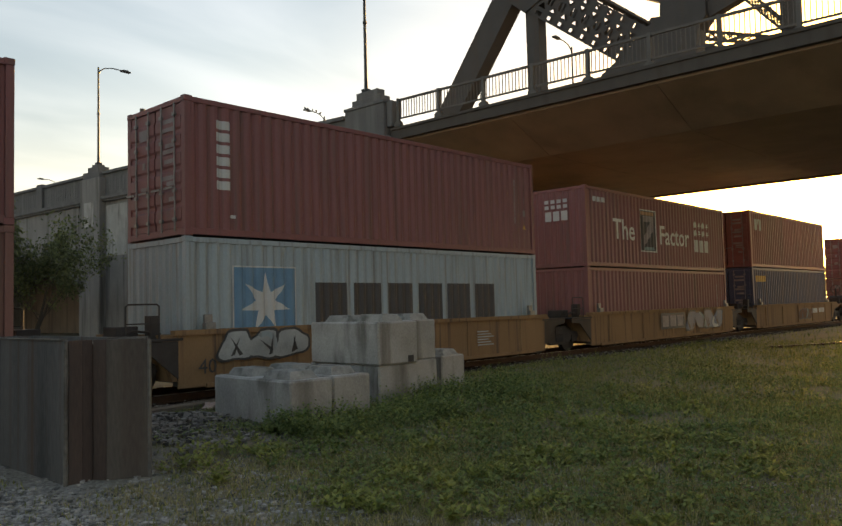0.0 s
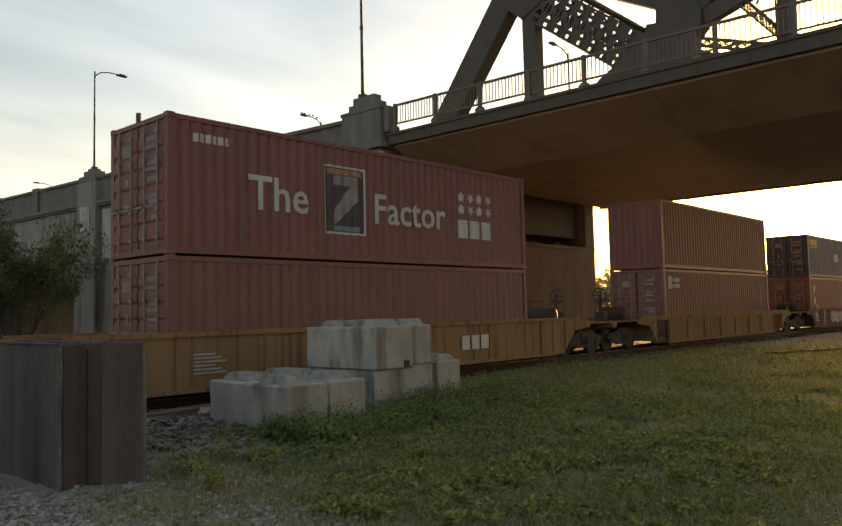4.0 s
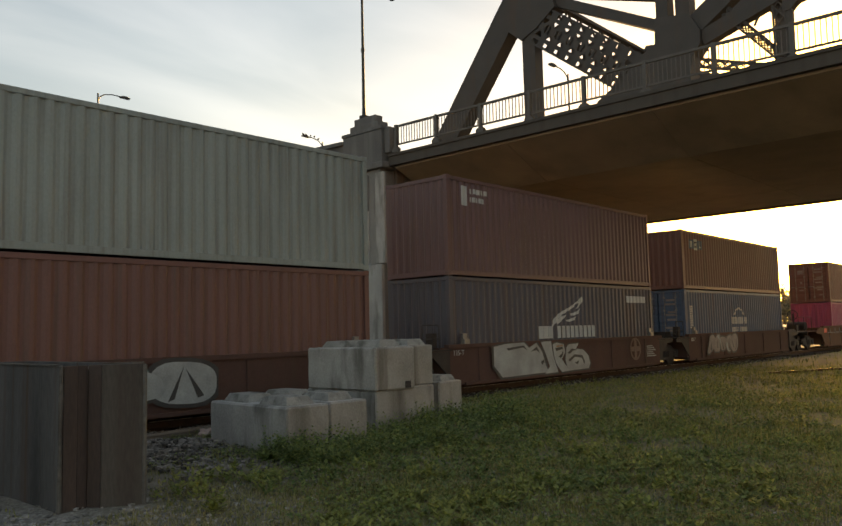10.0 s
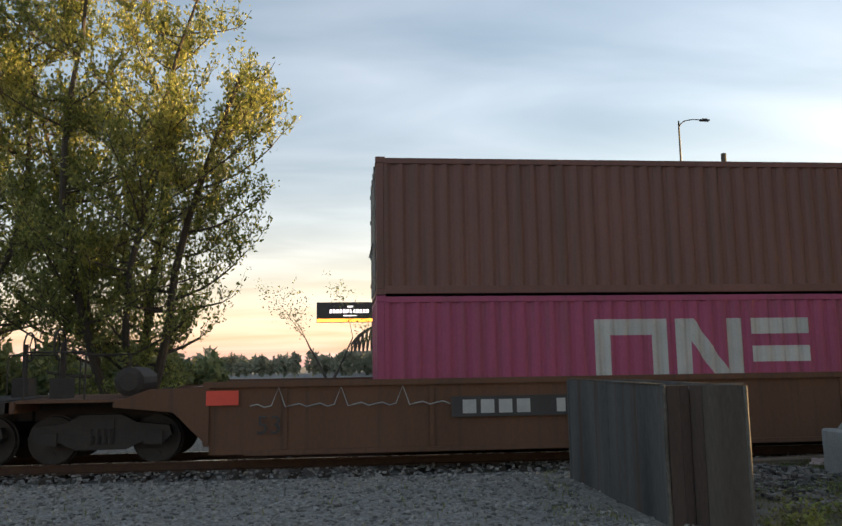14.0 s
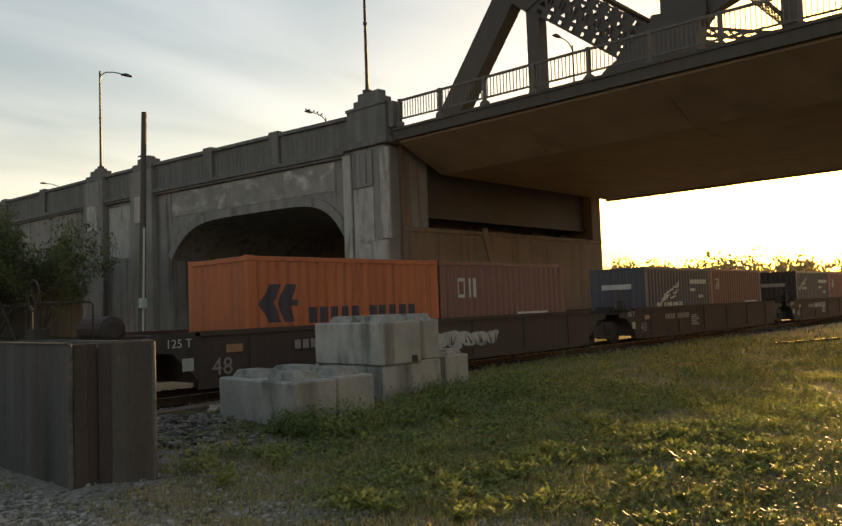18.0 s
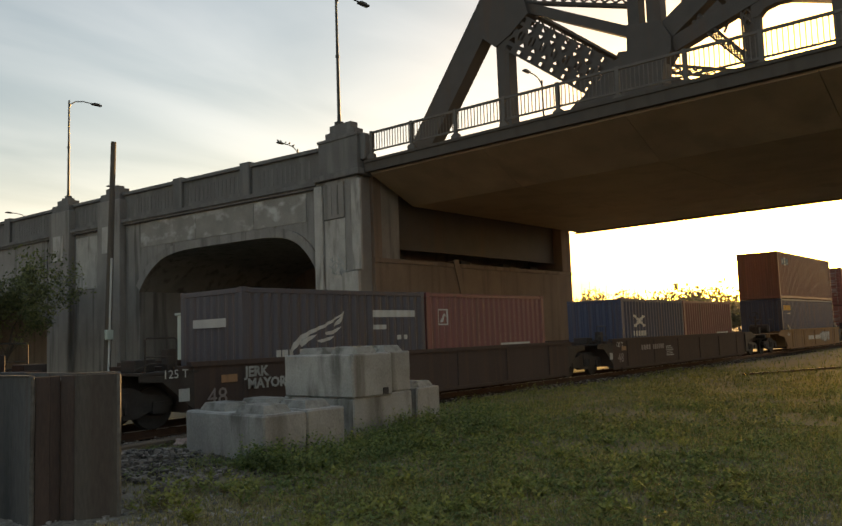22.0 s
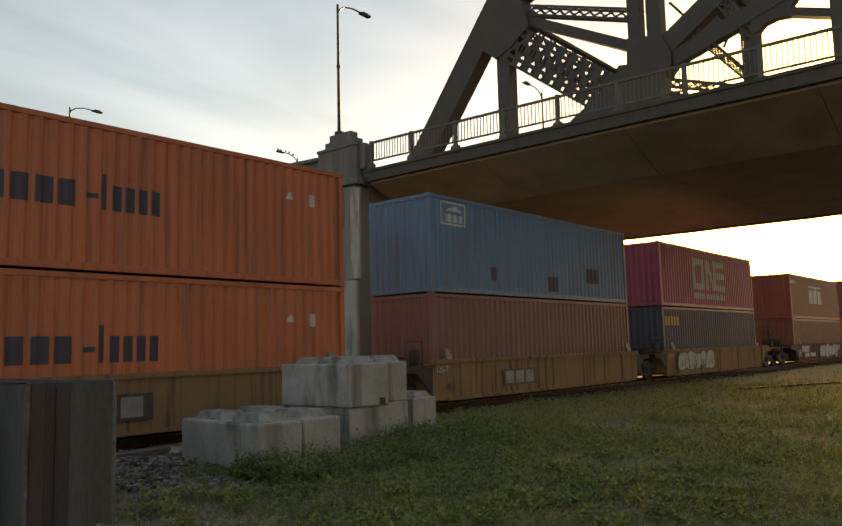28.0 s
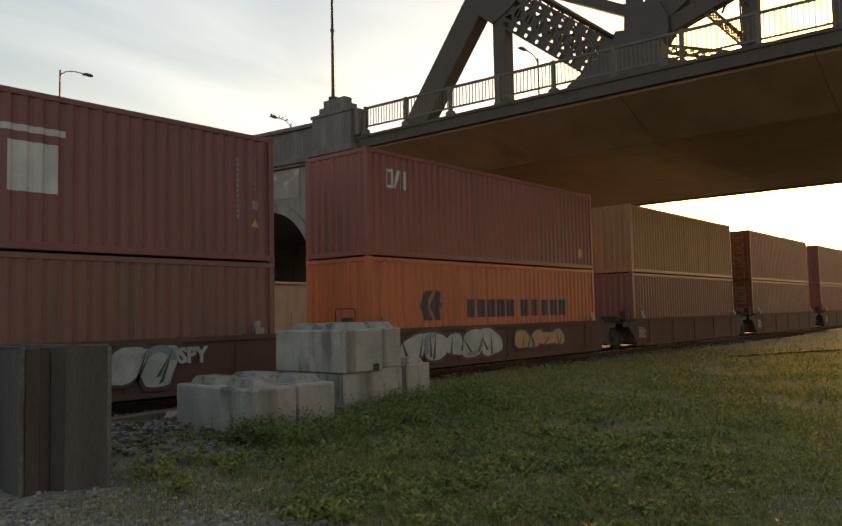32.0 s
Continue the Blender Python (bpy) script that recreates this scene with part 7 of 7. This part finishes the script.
def branch(bm, p, d, length, r, depth, rng, tips, bend=0.25):
    pts, rad = [p.copy()], [r]
    q, dd = p.copy(), d.copy()
    for i in range(4):
        dd = (dd + Vector((rng.uniform(-1, 1), rng.uniform(-1, 1), rng.uniform(-0.3, 0.8))) * bend * 0.35).normalized()
        q = q + dd * length / 4
        pts.append(q.copy())
        rad.append(r * (1 - 0.16 * (i + 1)))
        if depth < 3 and i > 0:
            tips.append((q.copy(), depth))
    tube(bm, pts, rad, 7 if depth == 0 else 5)
    tips.append((q.copy(), depth))
    if depth < 3:
        for k in range(rng.choice((3, 3, 4))):
            a = rng.uniform(0, math.tau)
            side = Vector((math.cos(a), math.sin(a), rng.uniform(0.1, 0.7)))
            at = pts[rng.choice((2, 3, 4))]
            branch(bm, at, (dd * 0.7 + side * rng.uniform(0.5, 0.9)).normalized(), length * rng.uniform(0.55, 0.75), rad[-1] * 0.62, depth + 1, rng, tips, bend)


def tree(x, y, height, stems, leaves, leaf, material, label, seed, spread=1.0, name="tree"):
    rng = random.Random(seed)
    base = thing(name, pose(x, y, ground_height(x, y) - 0.05), label, "tree")
    tips = []
    for k in range(stems):
        bm = bmesh.new()
        a = k * math.tau / stems + rng.uniform(-0.4, 0.4)
        out = Vector((math.cos(a), math.sin(a), 0)) * (0.35 * spread if stems > 1 else 0.05)
        branch(bm, Vector((out.x * 0.6, out.y * 0.6, 0)), (Vector((0, 0, 1)) + out).normalized(), height * 0.42, height * 0.014, 0, rng, tips)
        part("trunk", bm, BARK, base)
    nrng = np.random.default_rng(seed)
    ends = np.array([tuple(t[0]) for t in tips if t[1] > 0])
    pick = nrng.integers(0, len(ends), leaves)
    c = ends[pick] + nrng.normal(0, 0.03 * height, (leaves, 3)) * np.array([1, 1, 0.9])
    d = nrng.normal(0, 1, (leaves, 3))
    d /= np.linalg.norm(d, axis=1)[:, None]
    e = np.cross(d, nrng.normal(0, 1, (leaves, 3)))
    e /= np.linalg.norm(e, axis=1)[:, None]
    s = leaf * nrng.uniform(0.6, 1.3, (leaves, 1))
    v = np.stack([c - d * s, c + e * s * 0.45, c + d * s, c - e * s * 0.45], 1).reshape(-1, 3)
    f = (np.arange(leaves * 4).reshape(-1, 4)).tolist()
    me = bpy.data.meshes.new("crown")
    me.from_pydata(v.tolist(), [], f)
    me.materials.append(None)
    put("crown", me, material, base)
    return base


def upswept_tree(x, y, stems, centre, radius, half, leaves, leaf, label, seed):
    """Several stems that lean apart, with limbs that end in upswept leafy twigs and fill a tall rounded crown."""
    rng = random.Random(seed)
    base = thing("tree", pose(x, y, ground_height(x, y) - 0.05), label, "tree")
    ends = []

    def inside(p):
        q = ((p.x - centre[0]) / radius) ** 2 + ((p.y - centre[1]) / radius) ** 2 + ((p.z - centre[2]) / half) ** 2
        return q < 1.0

    def shoot(bm, p, d, length, r, lift, sides, steps=5):
        pts, rad, q, dd = [p.copy()], [r], p.copy(), d.normalized()
        for i in range(steps):
            dd = (dd + Vector((rng.uniform(-0.14, 0.14), rng.uniform(-0.14, 0.14), lift))).normalized()
            q = q + dd * (length / steps)
            if i > 1 and not inside(q):
                break
            pts.append(q.copy())
            rad.append(r * (1 - 0.8 * (i + 1) / steps))
        if len(pts) > 1:
            tube(bm, pts, rad, sides)
        return pts, rad, dd

    for k in range(stems):
        bm = bmesh.new()
        a = k * math.tau / stems + rng.uniform(-0.35, 0.35)
        lean = rng.uniform(0.12, 0.5)
        out = Vector((math.cos(a), math.sin(a), 0))
        pts, rad, dd = shoot(bm, out * 0.45, Vector((0, 0, 1)) + out * lean, rng.uniform(0.8, 1.0) * (centre[2] + half), rng.uniform(0.13, 0.2), 0.03, 8, 9)
        for i in range(1, len(pts)):
            for _ in range(4):
                b = rng.uniform(0, math.tau)
                side = Vector((math.cos(b), math.sin(b), rng.uniform(-0.15, 0.45)))
                reach = radius * rng.uniform(0.5, 1.0) * (1.1 - 0.05 * i)
                lp, lr, ld = shoot(bm, pts[i - 1].lerp(pts[i], rng.random()), side, reach, rad[i] * 0.35 + 0.01, 0.1, 5, 6)
                for j in range(1, len(lp)):
                    for _ in range(3):
                        c = rng.uniform(0, math.tau)
                        tw = (ld * 0.6 + Vector((math.cos(c), math.sin(c), 0.5)) * 0.8)
                        tp, _, _ = shoot(bm, lp[j], tw, rng.uniform(0.8, 1.9), 0.013, 0.25, 3, 4)
                        ends += [(t, u) for t, u in zip(tp, tp[1:])]
        part("trunk", bm, BARK, base)
    nrng = np.random.default_rng(seed)
    e0, e1 = np.array([tuple(t) for t, _ in ends]), np.array([tuple(u) for _, u in ends])
    pick = nrng.integers(0, len(e0), leaves)
    c = e0[pick] + (e1 - e0)[pick] * nrng.random((leaves, 1)) + nrng.normal(0, 0.1, (leaves, 3))
    d = nrng.normal(0, 1, (leaves, 3)) + (e1 - e0)[pick] * 3.0
    d /= np.linalg.norm(d, axis=1)[:, None]
    e = np.cross(d, nrng.normal(0, 1, (leaves, 3)))
    e /= np.linalg.norm(e, axis=1)[:, None]
    s = leaf * nrng.uniform(0.6, 1.3, (leaves, 1))
    v = np.stack([c - d * s, c + e * s * 0.45, c + d * s, c - e * s * 0.45], 1).reshape(-1, 3)
    me = bpy.data.meshes.new("crown")
    me.from_pydata(v.tolist(), [], np.arange(leaves * 4).reshape(-1, 4).tolist())
    me.materials.append(None)
    put("crown", me, LEAF, base)
    return base


upswept_tree(-7.2, 27.0, 5, (-0.5, 0, 9.7), 5.5, 7.9, 86000, 0.08, "many-stemmed tree in thin spring leaf behind the track", 3)
upswept_tree(-15.0, 30.0, 4, (0, 0, 9.3), 6.8, 7.4, 40000, 0.1, "broad tree in spring leaf behind the track", 8)
tree(14.7, 47.0, 9.6, 5, 17000, 0.11, BUSH, "dense bushy tree against the viaduct", 14, 1.6)
tree(16.6, 45.0, 8.6, 4, 8000, 0.11, BUSH, "dark shrubby tree beside the viaduct", 15, 1.6)
tree(-1.8, 88.0, 13.0, 2, 900, 0.15, BUSH, "nearly bare pale tree far behind the track", 17, 1.2)


def woods(name, heading0, heading1, near, far, height, count, label, seed, material, size=1.1):
    """Far trees along the skyline: thin trunks and uneven clumps of leaf."""
    rng = np.random.default_rng(seed)
    verts, faces = [], []
    for _ in range(count):
        a, r = radians(rng.uniform(heading0, heading1)), rng.uniform(near, far)
        x, y = math.sin(a) * r, math.cos(a) * r
        h = height * rng.uniform(0.55, 1.1) * (0.9 + 0.3 * noise.noise(Vector((a * 30, 0, seed))))
        w = h * rng.uniform(0.22, 0.42)
        n = 150
        c = rng.normal(0, 1, (n, 3))
        c /= np.linalg.norm(c, axis=1)[:, None]
        c *= (rng.random((n, 1)) ** 0.4) * np.array([w, w, h * 0.42])
        c += np.array([x, y, h * 0.5])
        d, e = rng.normal(0, size, (n, 3)), rng.normal(0, size, (n, 3))
        q = np.stack([c - d * 0.5, c + e * 0.4, c + d * 0.5, c - e * 0.4], 1).reshape(-1, 3)
        k = len(verts)
        verts += q.tolist()
        faces += [(k + 4 * i, k + 4 * i + 1, k + 4 * i + 2, k + 4 * i + 3) for i in range(n)]
        k = len(verts)
        verts += [(x - 0.2, y, -0.3), (x + 0.2, y, -0.3), (x + 0.1, y, h), (x - 0.1, y, h)]
        faces.append((k, k + 1, k + 2, k + 3))
    return soup(name, verts, faces, material, "stuff", label, "woods")


# the skyline's haze lies in the leaf colours, not in the air
woods("far_woods", 52, 94, 230, 330, 17.5, 420, "brown wooded skyline beyond the bridge, haze put into its colour", 31, WOODS, 0.7)
woods("left_woods", -30, 12, 120, 200, 5.0, 260, "low green trees along the far skyline, paled as by haze", 32, GREEN_WOODS, 0.55)
woods("thicket", -26, -9, 36, 50, 3.2, 70, "tangled thicket beneath the trees", 33, THICKET, 0.3)

# ---- far things on the left ----


def make_billboard():
    at = pose(0.75, 150, 0.5, 0, 0, 0)
    board = thing("billboard", at, "lit black billboard with pale lettering bars and an orange foot", "billboard")
    part("panel", boxes((-6.4, 6.2, 0, 0.7, 9.4, 13.3), bevel=0.03), BLACK, board)
    part("orange_strip", boxes((-6.3, 6.1, -0.06, -0.003, 9.5, 10.1)), surface("orange_screen", (0.8, 0.25, 0.03), (0.95, 0.4, 0.06), 0.5, bump=0, glow_strength=1.2), board, "glowing orange strip")
    screen = surface("pale_screen", (0.7, 0.66, 0.66), (0.85, 0.8, 0.8), 0.5, bump=0, glow_strength=0.9)
    for i in range(12):
        part("letter_bar", boxes((-3.9 + i * 0.64, -3.45 + i * 0.64, -0.05, -0.003, 11.2, 11.9)), screen, board)
    part("small_bar", boxes((-0.5, 0.5, -0.05, -0.003, 12.3, 12.6)), screen, board)
    part("small_bar", boxes((-1.3, 1.3, -0.05, -0.003, 10.6, 10.75)), screen, board)
    bm = bmesh.new()
    tube(bm, [(4.6, 0.4, -0.8), (4.6, 0.4, 9.5)], 0.45, 10)
    part("mast", bm, STEEL_DARK, board)


make_billboard()


def make_far_bridge():
    far = thing("far_truss_bridge", pose(11.5, 240, 0, 0, 0, 4), "distant dark steel truss bridge with an arched top", "bridge")
    for y in (0, 12):
        bm = bmesh.new()
        n = 14
        top = [(-9 + 18 * i / n, 6 + 8.0 * math.sin(math.pi * min(1, max(0.0, i / n)) * 0.92 + 0.12) ** 0.6) for i in range(n + 1)]
        for i in range(n):
            beam(bm, (top[i][0], y, top[i][1]), (top[i + 1][0], y, top[i + 1][1]), 0.7, 0.7)
            beam(bm, (top[i][0], y, 6), (top[i][0], y, top[i][1]), 0.4, 0.4)
            beam(bm, (top[i][0], y, 6), (top[i + 1][0], y, top[i + 1][1]), 0.35, 0.35)
        tagged(part("truss", bm, BRIDGE, far), kind="stuff")
    part("deck", boxes((-12, 12, -1, 13, 4.6, 6.0)), CONCRETE, far)
    for x in (-11, 10):
        part("pier", boxes((x, x + 1.6, 0, 12, -0.5, 4.597)), CONCRETE, far)


make_far_bridge()


# ---- what moves ----


def motions():
    """The train runs at a steady pace towards -x; its wheels roll with it."""
    for ob, m in movers:
        walk(ob, [(0, m), (32, Matrix.Translation((-SPEED * 32, 0, 0)) @ m)])
    for k, wx in enumerate((-0.89, 0.89)):
        first = WHEELS[k][0]
        walk(first, [(i / 30, pose(wx, 0, 0.42, 0, -math.degrees(SPEED * i / 30 / 0.42), 0)) for i in range(961)])
        for ob in WHEELS[k][1:]:
            ob.rotation_mode = "QUATERNION"
            keys = ob.animation_data_create()
            keys.action = first.animation_data.action
            keys.action_slot = first.animation_data.action_slot


motions()
